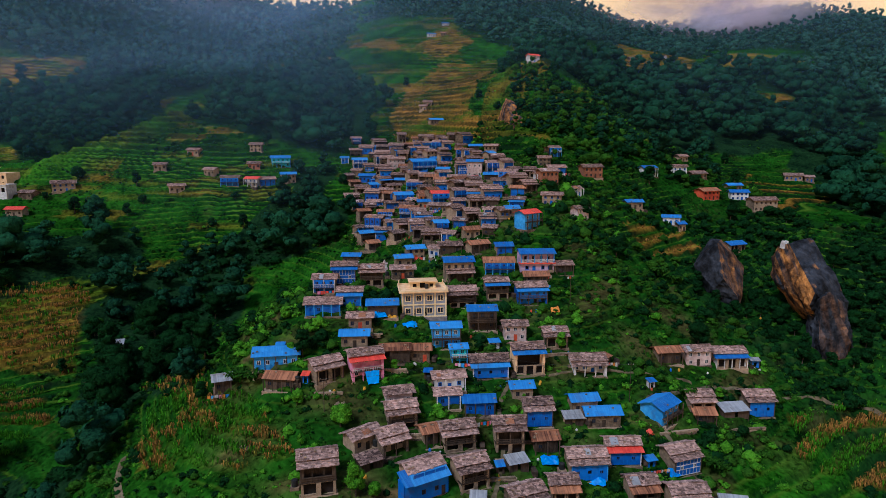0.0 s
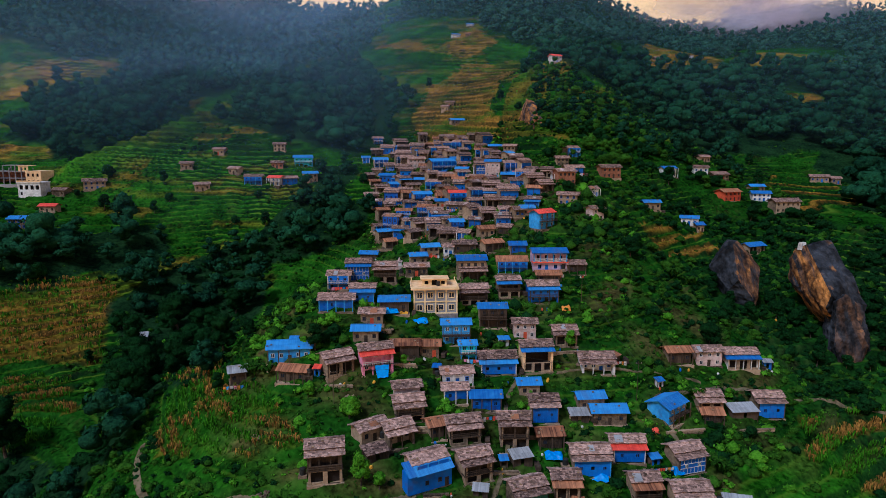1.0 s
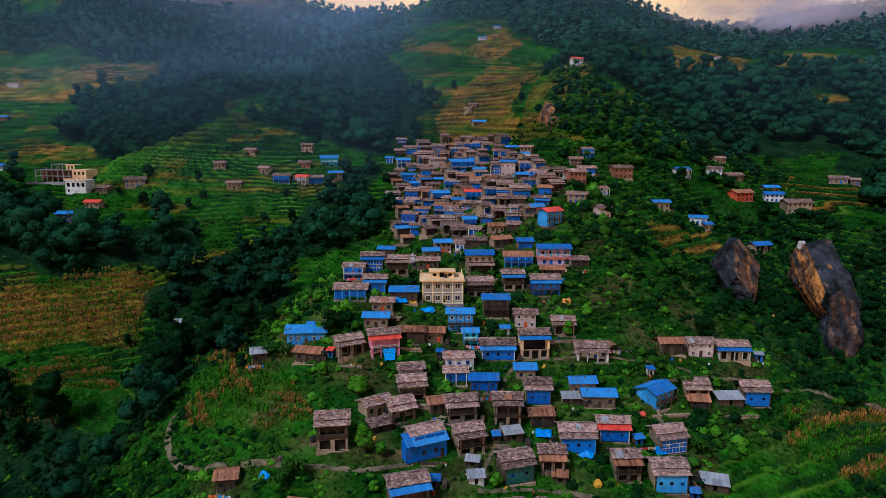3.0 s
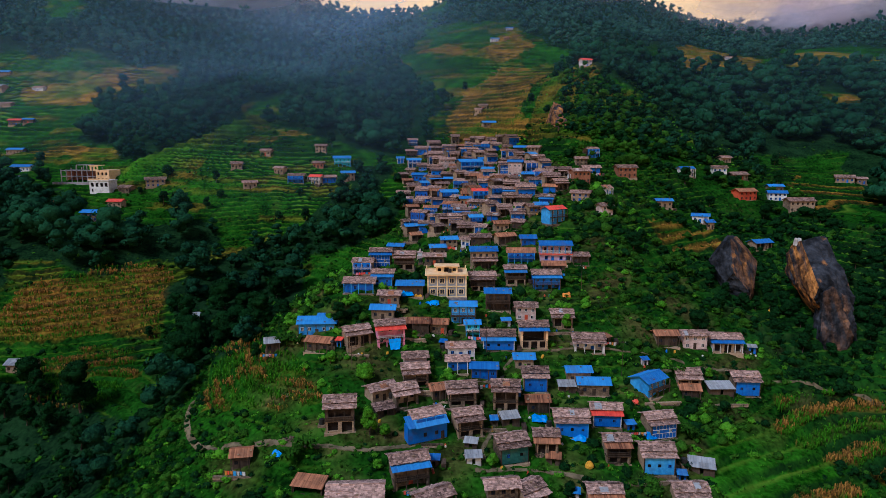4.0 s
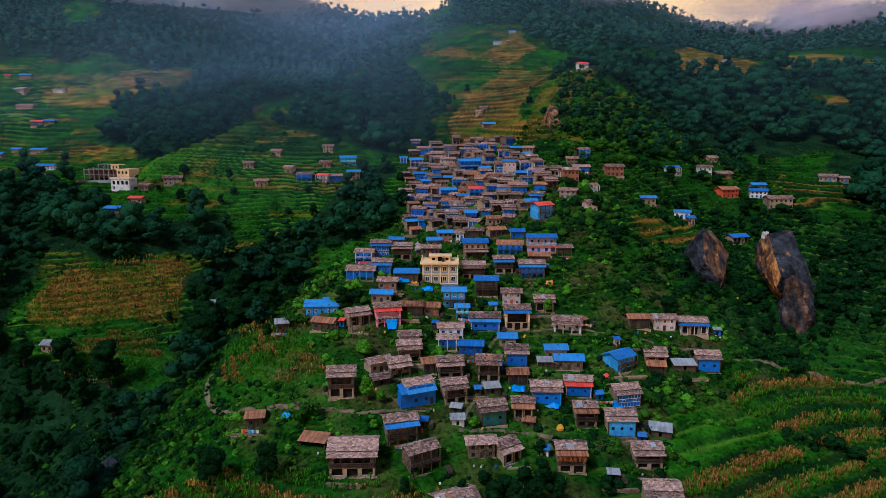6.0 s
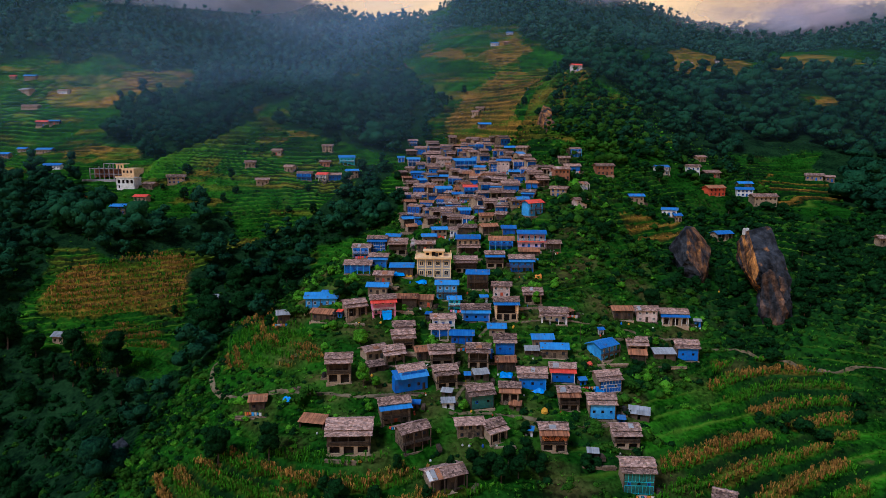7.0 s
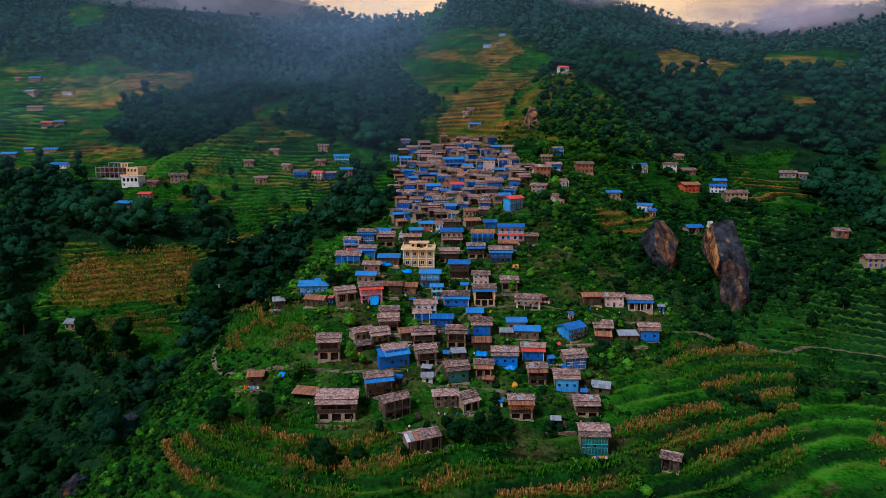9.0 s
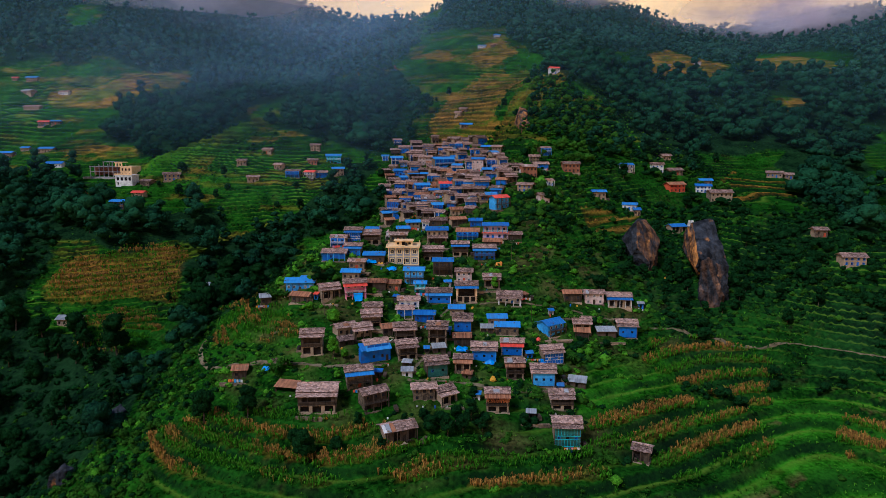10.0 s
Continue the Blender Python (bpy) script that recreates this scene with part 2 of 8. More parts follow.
KNOLLS = [(95.8, 266.0, 33.2, 27.5), (55.9, 166.2, 29.3, 6.4), (20.0, 784.7, 79.8, 12.2), (-29.3, 2.7, 18.6, 10.0), (88, 790, 58, 44), (650, 690, 120, 40), (215, 760, 60, 12)]
CREST_X = [-1300, -640, -340, -145, -50, 27, 80, 175, 390, 580, 1300]
CREST_Z = [420, 320, 290, 250, 240, 330, 340, 262, 262, 300, 330]


BACK_X = [-1300, -640, -419, -290, -232, -198, -165, -122, -80, -30, 60, 137, 200, 244, 294, 352, 419, 500, 564, 632, 1300]
BACK_Z = [60, 50, 45, 50, 44, 33, 24, 16, 12, -2, -2, -2, 6, 12, 16, 14, 12, 0, -10, -28, -28]
CREST_LEFT = [(-176, 172), (-163, 191), (-151, 202), (-143, 236), (-137, 296)]
CREST_RIGHT = [(148, 150), (146, 167), (141, 189), (133, 204), (127, 219), (115, 233), (105, 248), (98, 262)]


def crest_line(x, y, line):
    """Distance from a line of the plan, and the same counted positive on its left hand."""
    best, side = np.full(np.shape(x), 1e9), np.zeros(np.shape(x))
    for (ax, ay), (bx, by) in zip(line, line[1:]):
        dx, dy = bx - ax, by - ay
        n = dx * dx + dy * dy
        f = np.clip(((x - ax) * dx + (y - ay) * dy) / n, 0, 1)
        d = np.hypot(x - ax - f * dx, y - ay - f * dy)
        s = (dx * (y - ay) - dy * (x - ax)) / math.sqrt(n)
        side = np.where(d < best, s, side)
        best = np.minimum(d, best)
    return best, side


def swell(x, y, cx, cy, reach):
    return np.exp(-((x - cx) ** 2 + (y - cy) ** 2) / (2 * reach * reach))


def land(x, y):
    """Height of the bare hillside."""
    x, y = np.asarray(x, float), np.asarray(y, float)
    u, v = x / 133, y / 133
    z = TILT[0] + TILT[1] * u + TILT[2] * v + TILT[3] * np.sqrt(1 + ((v - 1) / 1.5) ** 2) + TILT[4] * np.sqrt(1 + (u + 0.8) ** 2)
    for cy, row in NEAR.items():
        for cx, h in zip((-146.3, -82.5, -39.9, 6.7, 59.9, 119.7, 179.6), row):
            z = z + h * swell(x, y, cx, cy, 45.2)
    for cy, row in FAR.items():
        for cx, h in zip((-425.6, -252.7, -93.1, 26.6, 106.4, 266, 452.2), row):
            z = z + h * swell(x, y, cx, cy, 106.4)
    for cx, cy, reach, h in KNOLLS:
        z = z + h * swell(x, y, cx, cy, reach)
    z = z + np.interp(x, BACK_X, BACK_Z) * np.exp(-((y - 745) / 75) ** 2)
    # grassy crests with a hollow behind them
    for line, left, lift, hollow in ((CREST_LEFT, 1, 6.5, 13), (CREST_RIGHT, -1, 3.0, 4)):
        d, s = crest_line(x, y, line)
        z = z + lift * np.exp(-(d / 9) ** 2) - hollow * np.exp(-((d - 30) / 15) ** 2) * (s * left > 0) * np.clip((y - 195) / 30, 0, 1)
    # the skyline ridge, and the far side falling away behind it
    cap = np.interp(x, CREST_X, CREST_Z) - 0.4 * (y - 800)
    return -12 * np.logaddexp(-z / 12, -cap / 12)


def at(x, y):
    return float(land(x, y))

# ---------------------------------------------------------------- zones of the plan
GULLY = [(-157, -10), (-138, 0), (-120, -6), (-96, -27), (-87, -16), (-99, 24), (-110, 51), (-103, 70), (-105, 93), (-80, 110), (-63, 132), (-48, 145), (-54, 171), (-36, 182), (-27, 130), (-42, 102), (-61, 92), (-67, 60), (-54, -11), (-80, 3), (-78, -20), (-83, -40), (-86, -56), (-90, -68), (-96, -80), (-123, -60)]
MID_LEFT = [(-294, 184), (-245, 160), (-200, 145), (-167, 92), (-141, 96), (-118, 109), (-108, 82), (-139, 62), (-173, 56), (-192, 65), (-202, 55)]
UPPER_WOOD = [(-144, 304), (-136, 419), (-87, 435), (-45, 413), (-11, 286), (-20, 223), (-37, 190), (-63, 194), (-96, 207), (-117, 211)]
FAR_LEFT = [(-600, 627), (-284, 776), (-185, 803), (-58, 820), (-35, 649), (-49, 540), (-110, 540), (-145, 458), (-160, 345), (-163, 264), (-195, 198), (-256, 255), (-295, 317), (-290, 353), (-240, 372), (-274, 462), (-331, 432), (-367, 412), (-406, 430), (-451, 410)]
RIDGE_RIGHT = [(71, 254), (105, 382), (172, 422), (274, 417), (395, 378), (208, 74), (230, 147), (235, 202), (182, 189), (108, 130), (90, 149), (58, 137), (41, 165), (58, 240)]
TOP_RIGHT = [(59, 658), (151, 701), (252, 794), (333, 776), (410, 753), (508, 562), (401, 389), (289, 454), (253, 542), (114, 408), (78, 489)]
OCHRE_UP = [(-4, 218), (41, 165), (46, 244), (96, 375), (37, 369), (2, 288)]
OCHRE_TOP = [(-42, 529), (-9, 525), (22, 444), (62, 524), (79, 439), (43, 386)]
CORN_LEFT = [(-161, 39), (-142, 57), (-117, 72), (-106, 33), (-127, 21), (-149, 16)]
CORN_LEFT2 = [(-143, 2), (-131, 12), (-109, 23), (-97, 5), (-106, -7), (-133, -9)]
RICE_RIGHT = [(64, -43), (87, -36), (90, -51), (70, -64), (54, -71), (57, -53)]
CORN_RIGHT = [(61, -62), (86, -56), (104, -58), (107, -70), (100, -84), (78, -86), (59, -82)]
CORN_EDGE = [(132, -60), (144, -60), (136, -75), (127, -73)]
CORN_RIGHT2 = [(85, -26), (115, -23), (126, -32), (114, -52), (90, -51), (83, -38)]
RICE_LOW = [(109, -54), (122, -49), (150, -50), (180, -52), (190, -105), (110, -112), (70, -100), (84, -88), (104, -76)]
OCHRE_RIGHT = [(81, 61), (108, 76), (109, 62), (102, 48), (79, 38)]
OCHRE_RIGHT2 = [(192, 174), (224, 160), (213, 133), (189, 63), (162, 67), (171, 122)]
OCHRE_FAR = [(-325, 419), (-281, 472), (-259, 417), (-303, 374), (-341, 374)]
OCHRE_FAR2 = [(-376, 380), (-304, 391), (-280, 371), (-305, 350), (-362, 352)]
OCHRE_FAR3 = [(-292, 254), (-222, 232), (-203, 206), (-268, 221)]
CORN_LOW = [(-62, -78), (-46, -74), (-28, -79), (5, -86), (14, -92), (34, -85), (62, -82), (61, -97), (-42, -105)]
CORN_NEAR = [(-78, 15), (-35, -29), (-26, -42), (-37, -51), (-63, -37)]


def inside(poly, x, y):
    """Whether points lie in a polygon of the plan."""
    x, y = np.asarray(x, float), np.asarray(y, float)
    res = np.zeros(x.shape, bool)
    px, py = poly[-1]
    for qx, qy in poly:
        cross = ((qy > y) != (py > y)) & (x < (px - qx) * (y - qy) / ((py - qy) or 1e-9) + qx)
        res ^= cross
        px, py = qx, qy
    return res


def ragged(poly, x, y):
    """Inside a polygon whose edge wanders by a few metres."""
    return inside(poly, x + 5 * wavy(x, y, 9.0) + 2 * wavy(x + 60, y, 3.0), y + 4 * wavy(x + 30, y, 7.0) + 2 * wavy(x, y + 60, 3.0))


def wavy(x, y, size):
    """A cheap smooth noise, about -1..1."""
    return (np.sin(x / size + 1.3 * np.sin(y / size * 0.7 + 1.0)) + np.sin(y / size * 1.1 + 1.7 * np.sin(x / size * 0.6 + 2.0))) / 2


RIB = [(38, 159), (53, 234), (64, 266), (84, 268), (110, 268), (99, 249), (80, 232), (68, 158), (72, 137)]
CLEARING = [(219, 460), (285, 443), (265, 393), (204, 400)]
FAR_CLEARING = [(385, 622), (474, 578), (428, 440), (337, 413), (315, 460)]
SPUR = [(147, 330), (150, 263), (158, 210), (166, 154), (141, 122), (112, 150), (112, 217), (104, 255)]
SPUR_LEFT = [(-181, 188), (-181, 214), (-173, 296), (-163, 387), (-137, 342), (-117, 232), (-117, 190), (-120, 154), (-163, 163)]
RIDGE_FIELD = [(218, 477), (278, 601), (291, 441), (259, 360), (227, 368), (196, 386)]
RIDGE_FIELD_FAR = [(320, 470), (400, 560), (415, 465), (371, 398), (317, 388), (298, 402)]
SMALL_FIELD = [(281, 306), (306, 310), (291, 276), (268, 272)]
TERRACES_RIGHT = [(174, 198), (240, 212), (232, 180), (181, 150), (150, 140)]
HIGH_FIELD = [(-533, 656), (-502, 685), (-467, 627), (-479, 560)]
SHRUB_SLOPE = [(74, 252), (90, 268), (106, 242), (122, 220), (134, 194), (136, 165), (117, 135), (77, 113), (58, 141), (60, 200)]
FLANK = [(-74, -16), (-58, -40), (-50, -58), (-56, -68), (-60, -78), (-52, -104), (-100, -100), (-96, -81), (-86, -70), (-80, -46)]
LEFT_SLOPE = [(-444, 398), (-386, 425), (-362, 458), (-332, 434), (-299, 360), (-267, 274), (-268, 201), (-352, 260)]
VILLAGE = [(-52, -62), (-12, -98), (62, -92), (66, -60), (100, -22), (96, 6), (60, 30), (70, 70), (44, 130), (40, 175), (-20, 190), (-22, 130), (-26, 60), (-48, 10)]
FIELDS = (OCHRE_UP, OCHRE_TOP, CORN_LEFT, CORN_LEFT2, RICE_RIGHT, CORN_RIGHT, CORN_RIGHT2, OCHRE_RIGHT, OCHRE_RIGHT2, OCHRE_FAR, OCHRE_FAR2, OCHRE_FAR3, CORN_LOW, CORN_NEAR, CORN_EDGE)
TOP_WOOD = [(-31, 651), (-15, 726), (18, 721), (119, 690), (136, 594), (98, 507), (77, 598), (51, 560), (17, 603)]
RIGHT_EDGE = [(286, 283), (373, 328), (187, 27), (180, 41), (230, 154)]
TOP_CREST = [(-42, 1069), (125, 703), (142, 598), (99, 590), (59, 634), (-1, 665)]
LEFT_EDGE = [(-225, 85), (-181, 68), (-165, 37), (-164, 20), (-153, 9), (-141, 0), (-138, -23), (-147, -27)]
LEFT_FOOT = [(-163, -3), (-139, 5), (-103, -11), (-88, -30), (-86, -46), (-92, -70), (-98, -84), (-104, -118), (-200, -118)]
LEFT_HAMLET = [(-212, 146), (-146, 147), (-124, 108), (-144, 91), (-176, 84), (-196, 112)]
WOODS = (LEFT_EDGE, LEFT_FOOT, RIGHT_EDGE, TOP_CREST, TOP_WOOD, GULLY, MID_LEFT, UPPER_WOOD, FAR_LEFT, RIDGE_RIGHT, TOP_RIGHT)


def wooded(x, y):
    w = np.zeros(np.shape(x), bool)
    x, y = x + 8 * wavy(x, y, 11.0), y + 8 * wavy(x + 50, y, 9.0)
    for q in WOODS:
        w |= inside(q, x, y)
    # the distant slopes past the fields are woodland too
    w |= (y > 800) | ((x > 330) & (y > 100)) | ((x < -480) & (y > 300))
    for q in (OCHRE_FAR, OCHRE_TOP, OCHRE_UP, RIB, CLEARING, FAR_CLEARING, SPUR_LEFT, RIDGE_FIELD, RIDGE_FIELD_FAR, SMALL_FIELD, TERRACES_RIGHT, HIGH_FIELD, LEFT_SLOPE, SHRUB_SLOPE, LEFT_HAMLET):
        w &= ~inside(q, x, y)
    return w


def terrace_level(x, y, z):
    """The running number of the terrace at a place; the upper terraces are taller."""
    zz = z + 1.9 * wavy(x, y, 27.0) + 0.5 * wavy(x + 80, y, 9.0)
    return np.where(zz < 45, zz / 1.9, 45 / 1.9 + (zz - 45) / 3.4)


def terraced(x, y, z):
    """Cultivated slopes step down in earth-walled terraces along the contours; riser 1 at the wall."""
    k = terrace_level(x, y, z)
    fr = k - np.floor(k)
    s = np.clip((fr - 0.74) / 0.26, 0, 1)
    s = s * s * (3 - 2 * s)
    flat = z + (s - fr) * np.where(z < 45, 1.9, 3.4)
    return flat, s


def steps(lo, hi, fine_lo, fine_hi, fine, grow):
    a = list(np.arange(fine_lo, fine_hi + fine, fine))
    d = fine
    while a[-1] < hi:
        d *= grow
        a.append(a[-1] + d)
    d = fine
    while a[0] > lo:
        d *= grow
        a.insert(0, a[0] - d)
    return np.array(a)


def plain_mesh(name, verts, faces, material, smooth=False):
    """A mesh straight from number arrays; faces are all of one size."""
    verts, faces = np.asarray(verts, np.float32), np.asarray(faces, np.int32)
    m = bpy.data.meshes.new(name)
    m.vertices.add(len(verts))
    m.vertices.foreach_set("co", verts.ravel())
    m.loops.add(faces.size)
    m.loops.foreach_set("vertex_index", faces.ravel())
    m.polygons.add(len(faces))
    m.polygons.foreach_set("loop_start", np.arange(0, faces.size, faces.shape[1], dtype=np.int32))
    if smooth:
        m.polygons.foreach_set("use_smooth", np.ones(len(faces), bool))
    m.materials.append(material)
    m.update(calc_edges=True)
    return m


gx = np.concatenate([steps(-1800, -427, -431, -427, 2.6, 1.15), np.arange(-424, -200, 2.4), steps(-200, 1800, -200, 225, 1.4, 1.09)])
gy = np.concatenate([np.arange(-135, 330, 1.5), np.arange(330, 580, 2.8)])
gy = np.concatenate([steps(-900, -136, -140, -136, 2.0, 1.2), gy, steps(581, 2600, 581, 585, 2.4, 1.05)])
GX, GY = np.meshgrid(gx, gy)
GZ = land(GX, GY)
wood_mask = wooded(GX, GY)
near_amount = np.clip((700 - GY) / 100, 0, 1) * np.clip((330 - GX) / 80, 0, 1) * np.clip((GX + 480) / 80, 0, 1)
tz, riser = terraced(GX, GY, GZ)
amount = np.where(wood_mask, 0.0, 1.0) * near_amount
amount *= np.where(inside(FLANK, GX, GY), 0.1, 1.0) * np.where(inside(SHRUB_SLOPE, GX, GY), 0.3, 1.0)
amount *= np.where(inside(VILLAGE, GX, GY), 0.55, 1.0)
rough_noise = np.random.RandomState(3).uniform(-0.22, 0.30, GX.shape)
GZ2 = GZ + (tz - GZ) * amount + 0.25 * wavy(GX, GY, 6.0) + 0.07 * wavy(GX + 40, GY, 2.3) + rough_noise
nx, ny = len(gx), len(gy)
vid = np.arange(nx * ny).reshape(ny, nx)
quads = np.stack([vid[:-1, :-1], vid[:-1, 1:], vid[1:, 1:], vid[1:, :-1]], -1).reshape(-1, 4)
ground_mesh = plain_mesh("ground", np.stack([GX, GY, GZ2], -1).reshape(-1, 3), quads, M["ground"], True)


def cover(name, values):
    a = ground_mesh.attributes.new(name, "FLOAT", "POINT")
    a.data.foreach_set("value", np.clip(values, 0, 1).astype(np.float32).ravel())


# each plot between two terrace walls carries its own crop
level = terrace_level(GX, GY, GZ)
plot = np.mod(np.sin(np.floor(level) * 12.9898 + np.floor((GX + 12 * wavy(GX, GY, 30.0)) / 24.0) * 78.233) * 43758.5453, 1.0)
field = np.where(wood_mask, 0.0, 1.0)
left_slope = np.clip((-45 - GX) / 25, 0, 1) * np.clip((GY - 20) / 40, 0, 1) * field
upper = np.where((GY > 165) & (np.abs(GX - 20) < 130), 1.0, 0.0) * field
ochre = np.where(plot > 0.80, 0.5, 0.0) * (left_slope + upper) * (0.7 + 0.3 * wavy(GX, GY, 8.0))
for q in (OCHRE_UP, OCHRE_TOP, CORN_LEFT, OCHRE_RIGHT, OCHRE_RIGHT2, OCHRE_FAR, OCHRE_FAR2, OCHRE_FAR3, RIDGE_FIELD, RIDGE_FIELD_FAR, SMALL_FIELD):
    sel = inside(q, GX + 5 * wavy(GX, GY, 9.0), GY + 5 * wavy(GX + 30, GY, 7.0))
    ochre[sel] = np.clip(0.95 * plot[sel] + 0.30, 0, 0.95)
for q, lo, hi in ((OCHRE_RIGHT, 0.0, 0.42), (OCHRE_RIGHT2, 0.42, 0.62)):
    # ripe strips with a grassy one between them
    sel = inside(q, GX + 3 * wavy(GX, GY, 9.0), GY + 3 * wavy(GX + 30, GY, 7.0))
    turn_ = np.mod(level[sel], 2.0) / 2.0
    ochre[sel] = np.where((turn_ > lo) & (turn_ < hi), 0.95, 0.0)
def dry_strip(x, y, k):
    """Where ripe maize stands along the outer part of a terrace: 0..1."""
    fr = k - np.floor(k)
    own = np.sin(np.floor(k) * 2.4) * 0.35 + 0.8 * wavy(x + 17 * np.floor(k), y, 13.0)
    return np.clip(own + 0.5, 0, 1) * np.where((fr > 0.16) & (fr < 0.72), 1.0, 0.0)


for q in (CORN_LEFT2, CORN_RIGHT, CORN_RIGHT2, CORN_LOW, CORN_NEAR, CORN_EDGE):
    sel = ragged(q, GX, GY)
    ochre[sel] = 0.5 * dry_strip(GX[sel], GY[sel], level[sel])
ochre = ochre * (0.85 + 0.3 * wavy(GX, GY, 5.0))
soil = 0.25 * riser * amount * np.clip(wavy(GX, GY, 5.0), 0, 1) + np.where(inside(VILLAGE, GX, GY), 0.07 + 0.45 * wavy(GX, GY, 3.7), 0)
bright = np.where(inside(RICE_RIGHT, GX, GY), 0.8, 0.0) + field * 0.30 * np.clip(wavy(GX, GY, 12.0) + 0.25, 0, 1)
bright = bright + np.where((GX + 10 * wavy(GX, GY, 11.0) > 70) & (GY < -20), 0.08 * np.clip(wavy(GX + 9, GY, 14.0) + 0.3, 0, 1), 0)
bright = bright + np.where(plot < 0.4, 0.2, 0.05) * np.maximum(left_slope, upper)
bright = bright - np.where((GX > 55) & (GX < 170) & (GY > -25) & (GY < 70), 0.3, 0)
for q in (SPUR_LEFT, SPUR, RIB, SHRUB_SLOPE):
    sel = inside(q, GX, GY)
    bright[sel] = 0.12 + 0.35 * wavy(GX[sel], GY[sel], 9.0)
for q, v in ((TERRACES_RIGHT, 0.1), (RIDGE_FIELD_FAR, 0.15), (HIGH_FIELD, 0.3), (RICE_RIGHT, 0.75), (RICE_LOW, 0.6)):
    sel = ragged(q, GX, GY)
    bright[sel] = v
near_crest = np.exp(-(crest_line(GX, GY, CREST_LEFT)[0] / 12.0) ** 2) * field
bright = bright + 0.35 * near_crest
ochre = ochre + 0.22 * near_crest * (0.7 + 0.6 * wavy(GX, GY, 8.0))
sel = inside(OCHRE_UP, GX, GY) | inside(OCHRE_TOP, GX, GY)
bright[sel] = np.where(ochre[sel] < 0.45, 0.45, 0.05)
sel = inside(RIB, GX, GY)
ochre[sel] = 0.35 + 0.3 * wavy(GX[sel], GY[sel], 6.0)
bright = bright - 0.35 * np.clip((GX - 95) / 20, 0, 1) * np.clip((GY + 50) / 15, 0, 1) * np.clip((130 - GY) / 20, 0, 1)
bright = bright - 0.22 * np.clip((GX - 52) / 12, 0, 1) * np.clip((-8 - GY) / 12, 0, 1)
# wet rice terraces: bright lips, dark risers, a few bare spots
sel = ragged(RICE_LOW, GX, GY) & ~ragged(CORN_EDGE, GX, GY)
lip = level[sel] - np.floor(level[sel])
bright[sel] = 0.18 + 0.85 * np.clip((lip - 0.12) / 0.3, 0, 1) * np.clip((0.80 - lip) / 0.1, 0, 1) * (0.75 + 0.4 * wavy(GX[sel], GY[sel], 14.0))
cover("ochre", ochre)
for ex, ey, ew in ((-42, -43, 3.2), (-31, -53, 3.6), (-10, -56, 3.0), (-3, -8, 3.6), (3, 22, 3.4), (-44, -14, 2.4), (-24, -62, 2.6), (44, -34, 2.2), (27, -64, 2.4), (-42, -2, 3.5)):
    soil = soil + 1.1 * np.exp(-(((GX - ex) / ew) ** 2 + ((GY - ey) / (0.6 * ew)) ** 2)) * (0.8 + 0.4 * wavy(GX, GY, 1.7))
bare = (np.mod(np.sin(np.floor(level) * 7.13 + np.floor(GX / 5.0) * 3.77) * 9871.3, 1.0) > 0.86) & (level - np.floor(level) < 0.42) & (level - np.floor(level) > 0.12)
soil = soil + np.where(ragged(RICE_LOW, GX, GY) & bare, 1.0, 0.0)
cover("soil", soil)
cover("bright", bright)
# shade under the woods and right-hand brush is put into the ground colour
brush_shade = np.clip((GX + 9 * wavy(GX, GY, 13.0) - 84) / 12, 0, 1) * np.clip((GY + 50) / 8, 0, 1) * np.clip((62 - GY) / 20, 0, 1)
cover("shade", np.maximum(wood_mask * 0.9, 0.6 * brush_shade * (0.6 + 0.6 * wavy(GX, GY, 11.0))))
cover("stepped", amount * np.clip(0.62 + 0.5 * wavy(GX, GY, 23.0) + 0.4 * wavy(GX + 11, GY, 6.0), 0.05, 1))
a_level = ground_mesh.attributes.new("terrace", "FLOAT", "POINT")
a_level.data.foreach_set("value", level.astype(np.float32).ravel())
ground = tagged(new("ground", ground_mesh), "green terraced mountain slope with earth risers", "ground", "", "structure")


def ground_z(x, y):
    """Height of the built ground, terraces and all."""
    x, y = np.asarray(x, float), np.asarray(y, float)
    i = np.clip(np.searchsorted(gx, x) - 1, 0, nx - 2)
    j = np.clip(np.searchsorted(gy, y) - 1, 0, ny - 2)
    a = (x - gx[i]) / (gx[i + 1] - gx[i])
    b = (y - gy[j]) / (gy[j + 1] - gy[j])
    return (GZ2[j, i] * (1 - a) + GZ2[j, i + 1] * a) * (1 - b) + (GZ2[j + 1, i] * (1 - a) + GZ2[j + 1, i + 1] * a) * b

# ---------------------------------------------------------------- building kit


